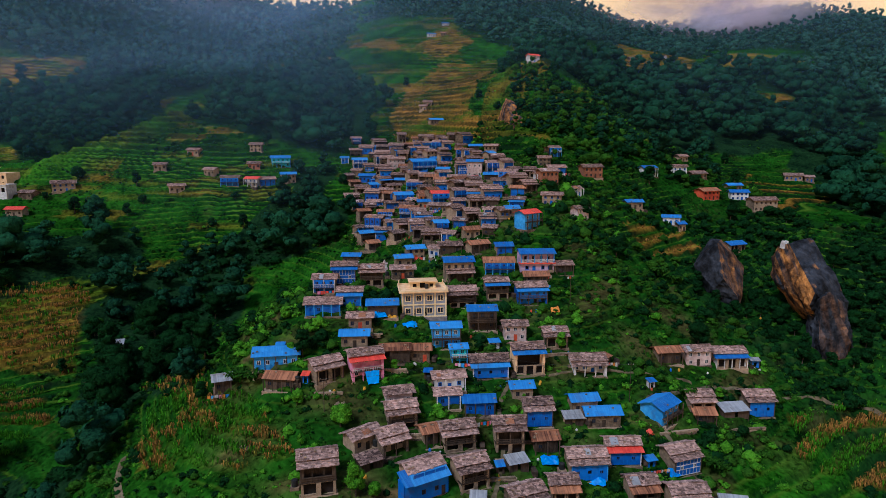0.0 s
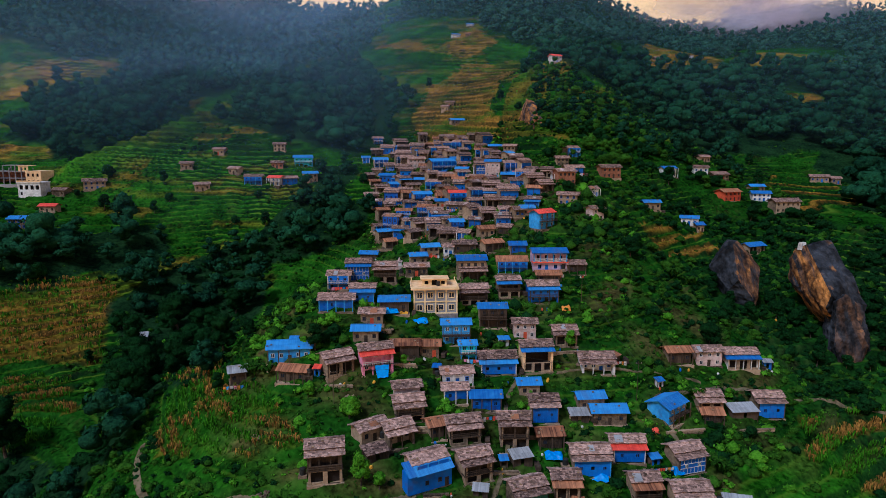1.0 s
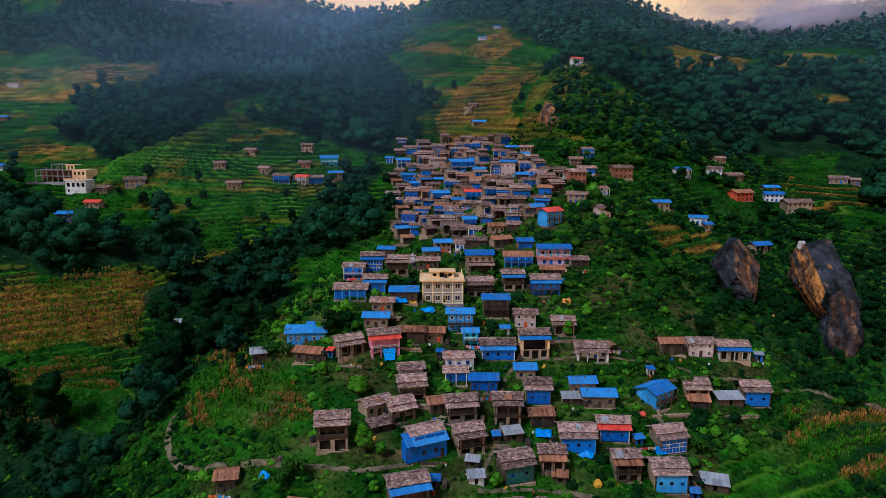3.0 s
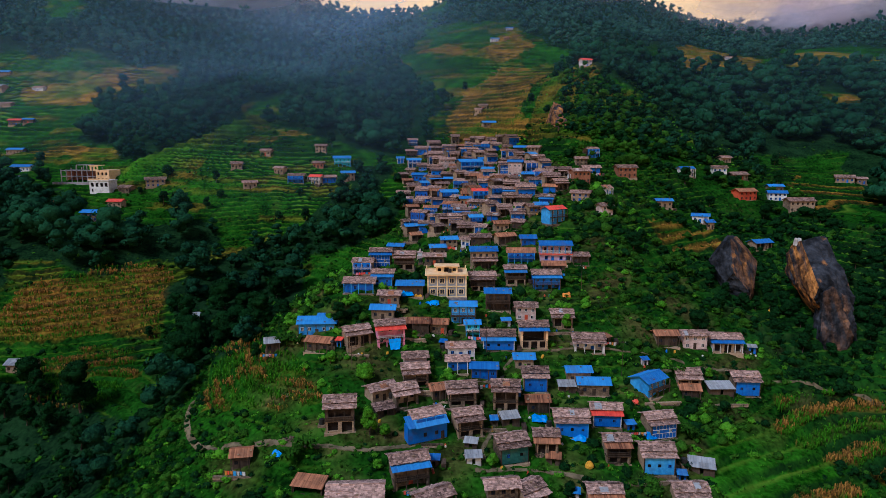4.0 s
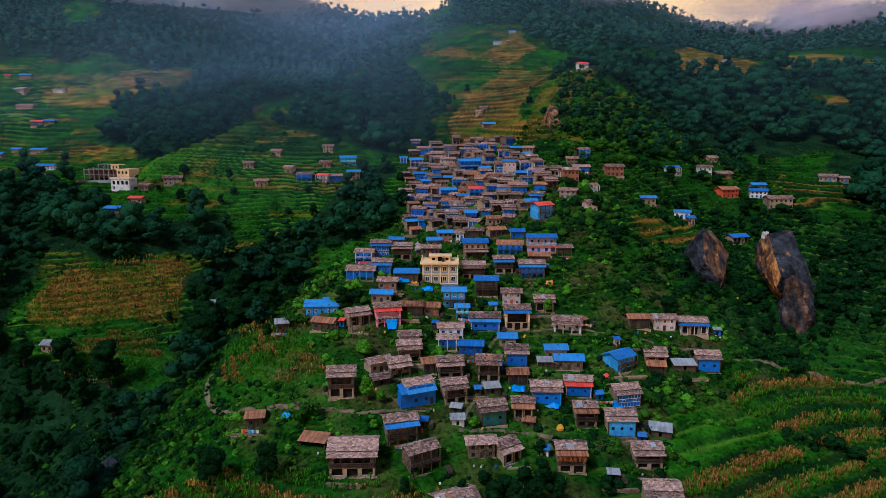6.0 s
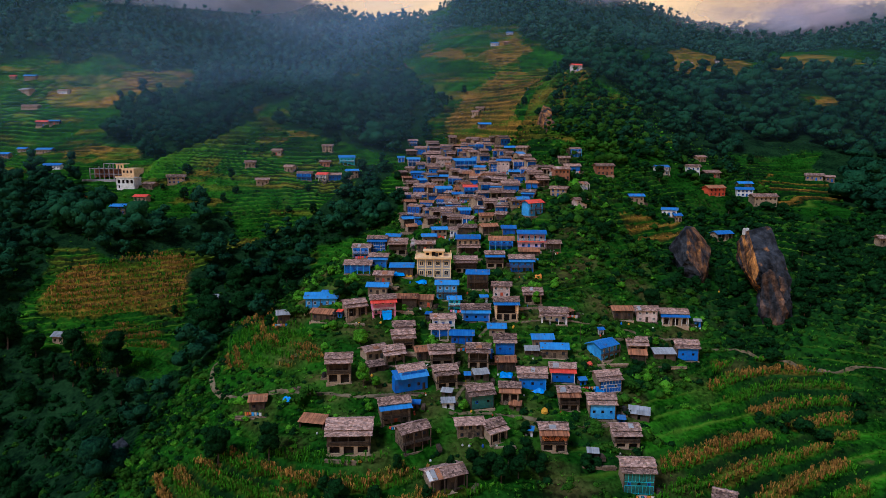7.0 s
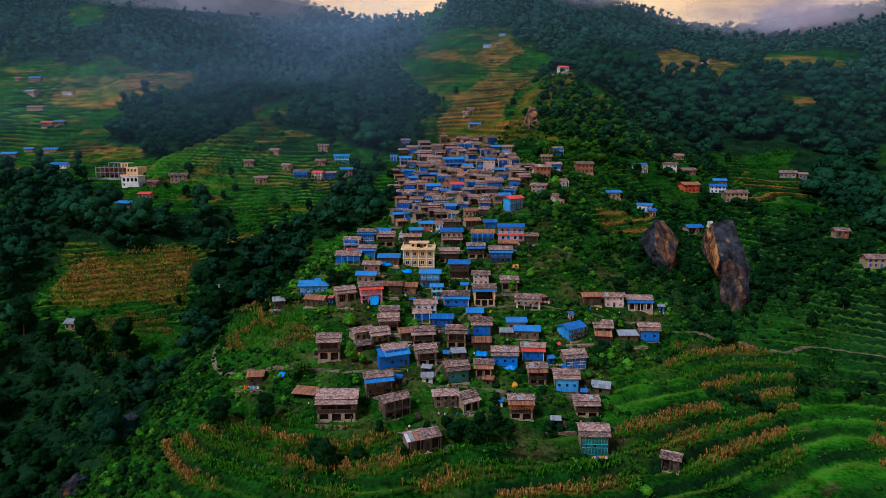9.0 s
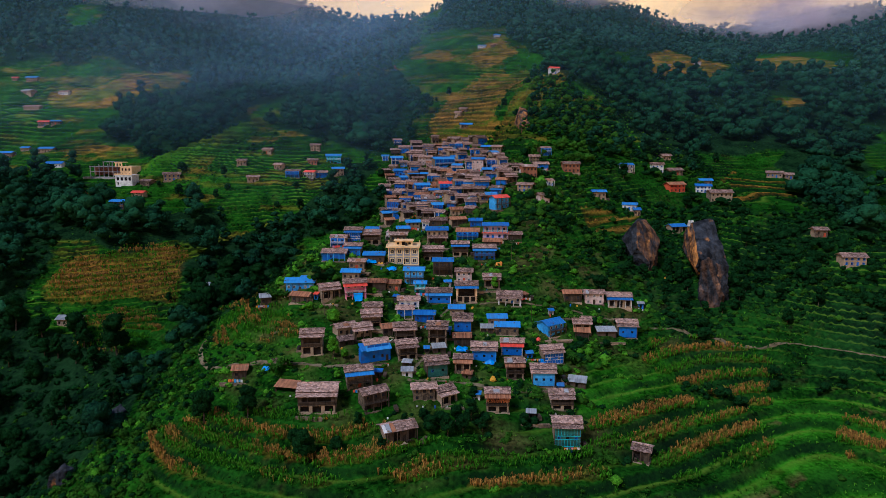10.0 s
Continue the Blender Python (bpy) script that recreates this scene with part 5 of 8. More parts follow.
house(-2.0, 72.6, 6.3, 3.5, "slate2", "stone", turn=14)
house(24.9, 168.4, 5.9, 3.5, "slate2", "blue", turn=0)
house(-8.2, -34.1, 6.3, 3.2, "slate", "pinkstone", turn=12)
house(-1.8, -44.9, 3.6, 2.8, "rust", "wood", turn=18)
shed(14.6, -49.6, 4.2, 1.9, "tin", "wood", turn=4)
crowd = random.Random(5)
CROWDED = [(-22, 70), (-18, 108), (-26, 150), (-26, 196), (8, 206), (26, 190), (36, 150), (50, 96), (46, 66), (30, 46), (8, 44), (-8, 62)]
for i in range(900):
    cx_, cy_ = crowd.uniform(-30, 55), crowd.uniform(42, 208)
    if not inside(CROWDED, cx_, cy_) or min((cx_ - f[0]) ** 2 + ((cy_ + 2.5 - f[1]) * 0.9) ** 2 for f in FOOT) < 31:
        continue
    house(cx_, cy_, round(crowd.uniform(4.6, 6.8), 1), round(crowd.uniform(2.4, 3.6), 1), crowd.choice(("slate", "slate2", "slate", "slate2", "rust", "bluemetal", "slateblue")), crowd.choice(("wood", "open", "stone", "blue", "wood", "bluegrid")), turn=crowd.choice((-20, -8, 0, 10, 22)))
house(91.0, 257.0, 8.0, 4.4, "redmetal", "white", d=5.0)

# ---------------------------------------------------------------- larger buildings


def town_building(x, y):
    """Two full storeys of rendered concrete with a stair house on the flat roof."""
    z = float(ground_z(x, y))
    e = tagged(put(new("concrete_building"), x, y, z, 1.5), "pale yellow two-storey concrete building with flat roof", "building")
    w, d, h = 11.2, 8.0, 6.6
    s = Shape()
    s.box(-w / 2 - 0.3, w / 2 + 0.3, -0.4, d + 0.2, -3, 0.0)
    part("plinth", s, M["concrete"], e)
    holes = []
    bay = w / 4
    for k in range(2):
        for c in range(4):
            cx = -w / 2 + bay * (c + 0.5)
            holes.append((cx - 0.65, cx + 0.65, k * 3.3 + 1.0, k * 3.3 + 2.4))
    for cx in (-w / 2 + bay * 1.05, -w / 2 + bay * 2.1):
        holes.append((cx - 0.4, cx + 0.4, 0.05, 2.3))
    s = Shape()
    pierced_wall(s, -w / 2, w / 2, 0, h, 0, 0.25, holes)
    s.face((-w / 2, d, h), (w / 2, d, h), (w / 2, d, 0), (-w / 2, d, 0))
    s.face((w / 2, 0, 0), (w / 2, d, 0), (w / 2, d, h), (w / 2, 0, h))
    s.face((-w / 2, 0, h), (-w / 2, d, h), (-w / 2, d, 0), (-w / 2, 0, 0))
    part("wall", s, M["grey_wall"], e, "grey wall panels")
    # dark sheet added behind the openings for the shade of the rooms
    s = Shape()
    s.box(-w / 2 + 0.1, w / 2 - 0.1, 0.9, 0.95, 0.05, h - 0.1)
    part("inner_wall", s, M["dark"], e, "dark sheet standing for indoor shade")
    for c in range(5):
        s = Shape()
        px = -w / 2 + bay * c
        s.box(px - 0.2, px + 0.2, -0.14, 0.1, -0.1, h)
        part("pillar", s, M["yellow"], e)
    for zb in (0.0, 3.15, 6.35):
        s = Shape()
        s.box(-w / 2 - 0.25, w / 2 + 0.25, -0.16, 0.1, zb, zb + 0.3)
        part("band", s, M["yellow"], e)
    for k in range(2):
        for c in range(4):
            cx = -w / 2 + bay * (c + 0.5)
            s = Shape()
            for a, b, c0, d0 in ((-0.78, -0.62, -0.82, 0.82), (0.62, 0.78, -0.82, 0.82), (-0.62, 0.62, 0.66, 0.82), (-0.62, 0.62, -0.82, -0.66)):
                s.box(a, b, -0.1, 0.12, c0, d0)
            s.box(-0.03, 0.03, -0.02, 0.1, -0.66, 0.66)
            wd = part("window", s, M["yellow"], e)
            wd.matrix_basis = pose(cx, 0, k * 3.3 + 1.7)
            s = Shape()
            s.box(-0.62, 0.62, 0.05, 0.08, -0.66, 0.66)
            part("pane", s, M["glass"], wd)
    s = Shape()
    s.box(-w / 2 - 0.9, w / 2 + 0.6, -0.9, d + 0.5, h + 0.002, h + 0.25)
    part("roof_slab", s, M["peach"], e)
    for a, b, c0, d0 in ((-w / 2 - 0.85, w / 2 + 0.55, -0.85, -0.7), (-w / 2 - 0.85, -w / 2 - 0.7, -0.7, d + 0.3), (w / 2 + 0.4, w / 2 + 0.55, -0.7, d + 0.3), (-w / 2 - 0.7, w / 2 + 0.4, d + 0.3, d + 0.45)):
        s = Shape()
        s.box(a, b, c0, d0, h + 0.25, h + 0.6)
        part("parapet", s, M["yellow"], e)
    for cx in (-w / 2 - 0.5, w / 2 + 0.2):
        for cy in (-0.6, d + 0.1):
            s = Shape()
            s.box(cx - 0.15, cx + 0.15, cy - 0.15, cy + 0.15, h + 0.25, h + 1.5)
            part("roof_column", s, M["yellow"], e)
    s = Shape()
    pierced_wall(s, -3.3, 3.3, h + 0.25, h + 2.0, 3.2, 0.2, [(-2.7, -1.7, h + 0.6, h + 1.5), (-0.8, 0.6, h + 0.3, h + 1.75), (1.7, 2.7, h + 0.6, h + 1.5)])
    s.face((3.3, 3.2, h), (3.3, 6.8, h), (3.3, 6.8, h + 2.0), (3.3, 3.2, h + 2.0))
    s.face((-3.3, 3.2, h + 2.0), (-3.3, 6.8, h + 2.0), (-3.3, 6.8, h), (-3.3, 3.2, h))
    s.face((-3.3, 6.8, h + 2.0), (3.3, 6.8, h + 2.0), (3.3, 6.8, h), (-3.3, 6.8, h))
    part("stair_house", s, M["yellow"], e)
    # stair house shade, also a dark sheet
    s = Shape()
    s.box(-3.0, 3.0, 3.8, 3.85, h + 0.3, h + 1.95)
    part("inner_wall", s, M["dark"], e, "dark sheet standing for indoor shade")
    s = Shape()
    s.box(-3.8, 3.8, 2.6, 7.2, h + 2.0, h + 2.2)
    part("stair_roof", s, M["peach"], e)
    s = Shape()
    s.beam((0.9, 2.9, h + 0.3), (0.9, 2.9, h + 1.4), 0.5, 12)
    part("water_tank", s, M["wire"], e, "black plastic water tank")


def balcony_building(x, y):
    """Two storeys with an arched upper balcony behind a patterned rail."""
    z = float(ground_z(x, y))
    e = tagged(put(new("balcony_building"), x, y, z, -2), "lilac two-storey building with arched balcony, blue roof", "building")
    w, d, h = 10.2, 6.0, 5.8
    s = Shape()
    s.box(-w / 2 - 0.2, w / 2 + 0.2, -0.3, d + 0.2, -3, 0)
    part("plinth", s, M["stone"], e)
    holes = [(-3.6, -2.6, 0.9, 2.1), (-1.5, -0.5, 0.05, 2.1), (1.2, 2.2, 0.9, 2.1), (3.2, 4.1, 0.05, 2.1)]
    s = Shape()
    pierced_wall(s, -w / 2, w / 2, 0, 2.8, 0, 0.3, holes)
    pierced_wall(s, -w / 2, w / 2, 2.8, h, 1.3, 0.3, [(-3.8, -3.0, 2.9, 4.8), (-1.4, -0.6, 2.9, 4.8), (1.0, 1.8, 2.9, 4.8), (3.2, 4.0, 3.5, 4.6)])
    s.face((w / 2, 0, 0), (w / 2, d, 0), (w / 2, d, h), (w / 2, 0, h))
    s.face((-w / 2, 0, h), (-w / 2, d, h), (-w / 2, d, 0), (-w / 2, 0, 0))
    s.face((-w / 2, d, h), (w / 2, d, h), (w / 2, d, 0), (-w / 2, d, 0))
    part("wall", s, surface("lilac_paint", (0.32, 0.22, 0.34), (0.55, 0.40, 0.55), 1, 0.8, 0.08, stain=0.15), e)
    # dark sheet added as the shade behind both storeys
    s = Shape()
    s.box(-w / 2 + 0.1, w / 2 - 0.1, 1.9, 1.95, 0.05, h - 0.1)
    part("inner_wall", s, M["dark"], e, "dark sheet standing for indoor shade")
    s = Shape()
    s.box(-w / 2 - 0.4, w / 2 + 0.4, -0.7, 1.4, 2.75, 3.0)
    part("balcony_floor", s, M["redmetal"], e, "red-painted balcony edge")
    for i in range(6):
        px = -w / 2 + 0.2 + (w - 0.4) * i / 5
        s = Shape()
        s.box(px - 0.12, px + 0.12, -0.5, -0.26, 3.0, h)
        part("post", s, M["lightblue"], e)
    s = Shape()
    for i in range(30):
        bx = -w / 2 + w * i / 30
        s.v += [(bx, -0.45, 3.05), (bx + 0.14, -0.45, 3.05), (bx + 0.44, -0.45, 3.95), (bx + 0.30, -0.45, 3.95), (bx, -0.4, 3.05), (bx + 0.14, -0.4, 3.05), (bx + 0.44, -0.4, 3.95), (bx + 0.30, -0.4, 3.95)]
        k = len(s.v) - 8
        for q in ((0, 1, 2, 3), (7, 6, 5, 4), (0, 3, 7, 4), (1, 5, 6, 2)):
            s.f.append(tuple(k + j for j in q))
    s.box(-w / 2, w / 2, -0.48, -0.38, 3.95, 4.05)
    part("railing", s, M["white"], e, "white slanting balcony bars")
    s = Shape()
    rng = random.Random(4)
    roof_slope(s, -w / 2 - 0.5, w / 2 + 0.5, (-0.9, h - 0.05), (d * 0.5, h + 1.0), "bluemetal", rng)
    part("roof", s, M["bluemetal"], e)
    s = Shape()
    roof_slope(s, -w / 2 - 0.5, w / 2 + 0.5, (d + 0.4, h), (d * 0.5, h + 1.0), "bluemetal", rng)
    part("roof_slope", s, M["bluemetal"], e)
    for a, b, c0, d0 in holes:
        o = part("window" if c0 > 0.5 else "door", FRAME_MESH["blue"] if c0 > 0.5 else DOOR_MESH["blue"], None, e)
        o.matrix_basis = Matrix.LocRotScale(((a + b) / 2, 0.0, (c0 + d0) / 2 if c0 > 0.5 else c0), None, (1.05, 1, (d0 - c0) / (1.0 if c0 > 0.5 else 1.75)))


def unfinished_building(x, y, turn):
    """A long concrete frame under construction, part of it rendered and painted."""
    z = float(ground_z(x, y)) + 0.2
    e = tagged(put(new("unfinished_building"), x, y, z, turn), "long unfinished concrete building with peach painted wing", "building")
    s = Shape()
    s.box(-20, 17, -3, 14, -9, 0)
    part("yard", s, M["concrete"], e, "bare concrete yard with retaining wall")
    for k in range(2):
        s = Shape()
        s.box(-17, 6, 0, 9, 3.2 * (k + 1) - 0.3, 3.2 * (k + 1))
        part("floor_slab", s, M["concrete"], e)
        s = Shape()
        s.box(-17, 6, 5, 5.3, 3.2 * k, 3.2 * (k + 1) - 0.3)
        part("back_wall", s, M["brick"], e)
    for i in range(8):
        for yy in (0.3, 8.6):
            px = -16.8 + 22.6 * i / 7
            s = Shape()
            s.box(px - 0.2, px + 0.2, yy - 0.2, yy + 0.2, 0, 6.4 + (1.4 if i in (2, 3, 4, 6) else 0.5))
            part("column", s, M["concrete"], e)
    s = Shape()
    s.box(-8, -1, 1, 7, 9.2, 9.45)
    for px in (-7.7, -1.3):
        s.box(px - 0.2, px + 0.2, 1.0, 1.4, 6.4, 9.2)
        s.box(px - 0.2, px + 0.2, 6.5, 6.9, 6.4, 9.2)
    part("roof_frame", s, M["concrete"], e)
    hl = [(6.8, 8.0, 0.8, 2.3), (9.2, 10.4, 0.8, 2.3), (11.6, 12.8, 0.8, 2.3), (6.8, 8.0, 4.0, 5.5), (9.2, 10.4, 4.0, 5.5), (11.6, 12.8, 4.0, 5.5)]
    s = Shape()
    pierced_wall(s, 6, 14, 0, 6.6, -1.5, 0.3, hl)
    s.box(6, 14, -1.2, 8, 6.4, 6.7)
    s.face((14, -1.5, 0), (14, 8, 0), (14, 8, 6.6), (14, -1.5, 6.6))
    s.face((6, -1.5, 6.6), (6, 8, 6.6), (6, 8, 0), (6, -1.5, 0))
    part("painted_wing", s, M["peach"], e)
    s = Shape()
    pierced_wall(s, 1, 6, 6.4, 9.0, 0.5, 0.3, [(2, 3.2, 7.0, 8.4), (4, 5.2, 7.0, 8.4)])
    s.box(0.6, 6.4, 0.2, 6, 9.0, 9.3)
    part("stair_house", s, M["peach"], e)
    # dark sheet added as shade inside the painted wing
    s = Shape()
    s.box(6.2, 13.8, -0.4, -0.35, 0.1, 6.3)
    part("inner_wall", s, M["dark"], e, "dark sheet standing for indoor shade")


FOOT.extend([(-0.7, 0.5, 6.5), (34.9, 22, 6), (-201, 166, 20), (-184, 143, 7), (115, 1, 9.5), (97, 24, 11)])
town_building(-0.7, -4.0)
balcony_building(34.9, 19.3)
unfinished_building(-201.0, 160.0, -8)
lower_wing = tagged(put(new("white_annex"), -184.0, 140.0, float(ground_z(-184, 140)), -6), "white concrete annex with arched openings, unfinished", "building")
s = Shape()
pierced_wall(s, -5.5, 5.5, 0, 6.2, 0, 0.3, [(-4.6, -3.0, 3.2, 5.2), (-2.0, -0.4, 3.2, 5.2), (0.6, 2.2, 3.2, 5.2), (3.2, 4.8, 3.2, 5.2), (-4.4, -3.4, 0.6, 2.2)])
s.face((5.5, 0, -3), (5.5, 7, -3), (5.5, 7, 6.2), (5.5, 0, 6.2))
s.face((-5.5, 0, 6.2), (-5.5, 7, 6.2), (-5.5, 7, -3), (-5.5, 0, -3))
s.box(-5.5, 5.5, 0.0, 0.3, -3, -0.002)
s.box(-5.8, 5.8, -0.3, 7.2, 6.2, 6.6)
part("wall", s, M["white"], lower_wing)
s = Shape()
s.box(-5.8, 5.8, -0.3, 0.0, 6.6, 7.4)
part("parapet", s, M["peach"], lower_wing)
# dark sheet added as shade behind the annex openings
s = Shape()
s.box(-5.3, 5.3, 1.2, 1.25, 0, 6.1)
part("inner_wall", s, M["dark"], lower_wing, "dark sheet standing for indoor shade")

# ---------------------------------------------------------------- rocks


def crag(name, label, x, y, corners, seed, rust_side=0.0, rough=1.0, facing=(-1, 0, 0), grain=(0, 0, 1), cell=0.6, limit=0.45):
    """A standing crag: the hull of its main corners, split finely, furrowed along its grain and broken into ledges."""
    zb = float(ground_z(x, y))
    bm = bmesh.new()
    for c in corners:
        bm.verts.new(c)
    bmesh.ops.convex_hull(bm, input=bm.verts)
    bmesh.ops.triangulate(bm, faces=bm.faces)
    bm.normal_update()
    rust = bm.faces.layers.float.new("rust")
    for f in bm.faces:
        f[rust] = 1.0 if f.normal.dot(Vector(facing).normalized()) > limit else 0.0
    for k in range(7):
        long_edges = [e_ for e_ in bm.edges if e_.calc_length() > cell * 1.6]
        if not long_edges:
            break
        bmesh.ops.subdivide_edges(bm, edges=long_edges, cuts=1, use_grid_fill=True)
        bmesh.ops.triangulate(bm, faces=bm.faces)
    bm.normal_update()
    g = Vector(grain).normalized()
    shift = Vector((seed, seed * 0.7, -seed))
    moves = []
    for v in bm.verts:
        along = v.co.dot(g)
        across = v.co - g * along
        q = across * 0.42 + g * (along * 0.07) + shift
        furrow = 1.0 - 2.6 * abs(noise.noise(q)) - 1.1 * abs(noise.noise(q * 2.7))
        ledge = noise.noise(v.co * 0.11 + shift) * 1.6 + noise.noise(v.co * 0.9 + shift) * 0.5
        step = round((along + 2.0 * noise.noise(across * 0.3)) / 2.3) * 2.3 - along
        moves.append((v, v.normal * (0.75 * furrow + ledge - 0.4) * rough + v.normal * step * 0.14 * rough))
    for v, d_ in moves:
        v.co += d_
    for f in bm.faces:
        c = f.calc_center_median()
        along = c.dot(g)
        q = (c - g * along) * 0.55 + g * (along * 0.06) + shift
        streak = 0.55 + 1.25 * noise.noise(q) + 0.5 * noise.noise(q * 3.1)
        moss = max(0.0, noise.noise(c * 0.35 + shift) - 0.42) * 2.2
        f[rust] = min(1.0, max(0.0, f[rust] * rust_side * streak + moss))
    m_ = bpy.data.meshes.new(name)
    bm.to_mesh(m_)
    bm.free()
    m_.materials.append(M["rock"])
    return tagged(put(new(name, m_), x, y, zb), label, "rock")


crag("crag", "tall dark sloping rock slab with rust-orange side", 114, 8,
     [(0.2, 11, 24.5), (7.5, 12, 25.8), (9.0, 12, 25.3), (1.2, 18, 22.5), (9, 20, 21), (-0.7, 17.5, 19), (-1.0, 16.5, 12.5), (8.4, 1, 17.2), (9.4, -4.5, 9.5), (-3.0, -7, 13.2), (-3.6, -6, 9), (-1.8, -3, 6.2), (4, 10, 2), (11, 4, 2), (9.5, -5, 2), (2, -5, 3)], 4.0, 1.4, 0.42, (-0.95, -0.2, 0.0), (-0.1, -0.75, -0.65))
crag("crag", "broken grey buttress at the foot of a rock slab", 114, 2,
     [(-3.0, -7, -4), (-4.2, -6.2, 2), (-3.6, -4.5, 9), (-3.0, -3.5, 14), (-0.5, -3, 15.6), (7.0, -1, 11.2), (8.6, -2.5, 4.5), (9.0, -3.5, -3), (8.4, -4, -6), (0, -8.5, -7), (3.5, -6.5, 5.5), (0, 5, 11), (8, 5, 4), (8, 5, -6), (0, 5, -6)], 31.0, 0.22, 0.62, (-0.5, -0.8, 0.3), (0.15, -0.35, -0.9), 0.55)
crag("crag", "dark slanting rock slab with a pinkish upper face", 95, 20,
     [(-2.2, 2.4, 17.9), (5.0, 12.5, 17.0), (1.8, 14, 17.2), (8.3, 4.8, 9.8), (-6.6, 8, 9.6), (-4.8, -2.0, 4), (1.6, -5, 2), (-3.6, -5.0, 8), (-1.5, 0, -3), (3, -3.5, -4), (8, 4, -4), (-2, 8, -4), (5.0, -2.5, 2.5)], 9.0, 0.42, 0.36, (0.80, -0.20, 0.5), (0.35, -0.7, -0.6), 0.6, 0.6)
crag("boulder", "grey boulder among the bushes of the spur", -84, -58, [(-3, -2, -3), (3, -2, -3), (3, 3, -3), (-3, 3, -3), (-2, -1, 3), (2, -1, 2.5), (0.5, 2, 4.5), (2.5, 1, 3)], 41.0, 0.2, 0.4)
crag("boulder", "grey boulder among the bushes of the spur", -88, -80, [(-3.5, -2, -3), (3, -2.5, -3), (3, 3, -3), (-3, 3, -3), (-2, -1.5, 3), (2, -1, 3.5), (0, 2, 4.5), (2.5, 1.5, 3)], 47.0, 0.2, 0.4)
crag("crag", "pale pointed rock outcrop on the terraced ridge", -52, 450, [(-9, -5, -5), (9, -5, -5), (9, 6, -5), (-9, 6, -5), (-6, -2, 5), (6, -2, 4), (1, 0, 13), (3, 1, 9)], 17.0, 0.8, 0.9, (-0.3, -0.8, 0.3), cell=1.2)
crag("cliff", "weathered tan cliff rib on the ridge", 60, 176, [(-4, -20, -12), (4, -20, -12), (5, 20, -2), (-5, 20, -2), (-3, -12, -2), (3, -12, -2), (-3, 4, 7), (2, 6, 8), (-1, 15, 13), (3, 14, 10)], 23.0, 0.75, 0.8, (-0.3, -0.8, 0.4), cell=0.9, limit=0.1)



def summit_cairn(x, y, z):
    """Whitewashed stones heaped on the top of a crag."""
    s_ = Shape()
    r = random.Random(3)
    for i in range(9):
        a, b, c = r.uniform(-1.6, 1.6), r.uniform(-0.8, 0.8), r.uniform(0.35, 0.8)
        s_.beam((a, b, -1.6), (a + r.uniform(-0.2, 0.2), b, c), c * 0.8, 6, c * 0.4)
    return tagged(put(new("cairn", s_.mesh("cairn", M["white"])), x, y, z), "heap of whitewashed stones on top of a crag", "stones", "", "stuff")


summit_cairn(114.4, 21.5, 19.2)

# ---------------------------------------------------------------- trails, tarpaulins and small things


def trail(name, label, pts, width, material):
    """A strip draped over the ground along a line of the plan."""
    p = [Vector((a, b, 0)) for a, b in pts]
    line = []
    for i in range(len(p) - 1):
        p0, p1, p2, p3 = p[max(i - 1, 0)], p[i], p[i + 1], p[min(i + 2, len(p) - 1)]
        for k in range(14):
            t = k / 14
            line.append(0.5 * ((2 * p1) + (p2 - p0) * t + (2 * p0 - 5 * p1 + 4 * p2 - p3) * t * t + (3 * p1 - p0 - 3 * p2 + p3) * t ** 3))
    line.append(p[-1])
    s_ = Shape()
    prev = None
    for i, q in enumerate(line):
        d_ = (line[min(i + 1, len(line) - 1)] - line[max(i - 1, 0)]).normalized()
        side_ = Vector((-d_.y, d_.x, 0))
        wd = width * (0.8 + 0.4 * abs(math.sin(i * 1.7)))
        row = []
        for f_ in (-0.5, -0.2, 0.2, 0.5):
            r_ = q + side_ * wd * f_
            zz = float(ground_z(r_.x, r_.y)) + 0.16
            row += [(r_.x, r_.y, zz), (r_.x, r_.y, zz - 0.5)]
        if prev:
            for k in range(3):
                s_.face(prev[2 * k], prev[2 * k + 2], row[2 * k + 2], row[2 * k])
            s_.face(prev[1], prev[0], row[0], row[1])
            s_.face(prev[6], prev[7], row[7], row[6])
        prev = row
    return tagged(new(name, s_.mesh(name, material)), label, "path", "", "structure")


trail("footpath", "pale trodden footpath across the terraces", [(83.0, -23.4), (97.4, -21.3), (110.1, -24.1), (122.1, -27.7), (133.3, -27.8), (145.3, -33.0), (157.3, -39.1), (190, -50)], 0.75, M["path"])
trail("footpath", "curving footpath round the end of the spur", [(-68, -28), (-67.4, -31.9), (-65.2, -38.9), (-61.0, -46.7), (-55.7, -53.0), (-46, -56), (-37.9, -57.8), (-28.6, -60.2), (-15.9, -60.9), (-6.9, -58.1)], 1.3, M["path"])
trail("footpath", "earth lane between the lower houses", [(5.9, -64.0), (19.8, -61.6), (33.7, -62.4), (47.6, -60.6), (52, -50), (49.5, -35.5), (50.1, -27.9), (56.5, -25.7), (72.4, -21.6), (83, -23.4)], 0.9, M["path"])
trail("footpath", "earth lane above the cottages", [(14, -24), (26, -22), (38, -20), (51.5, -19.7), (63.8, -21.6)], 0.5, M["path"])
trail("footpath", "earth lane climbing through the village", [(22, 4), (24, -8), (20, -20), (14, -32), (12, -46), (6, -62)], 0.8, M["path"])



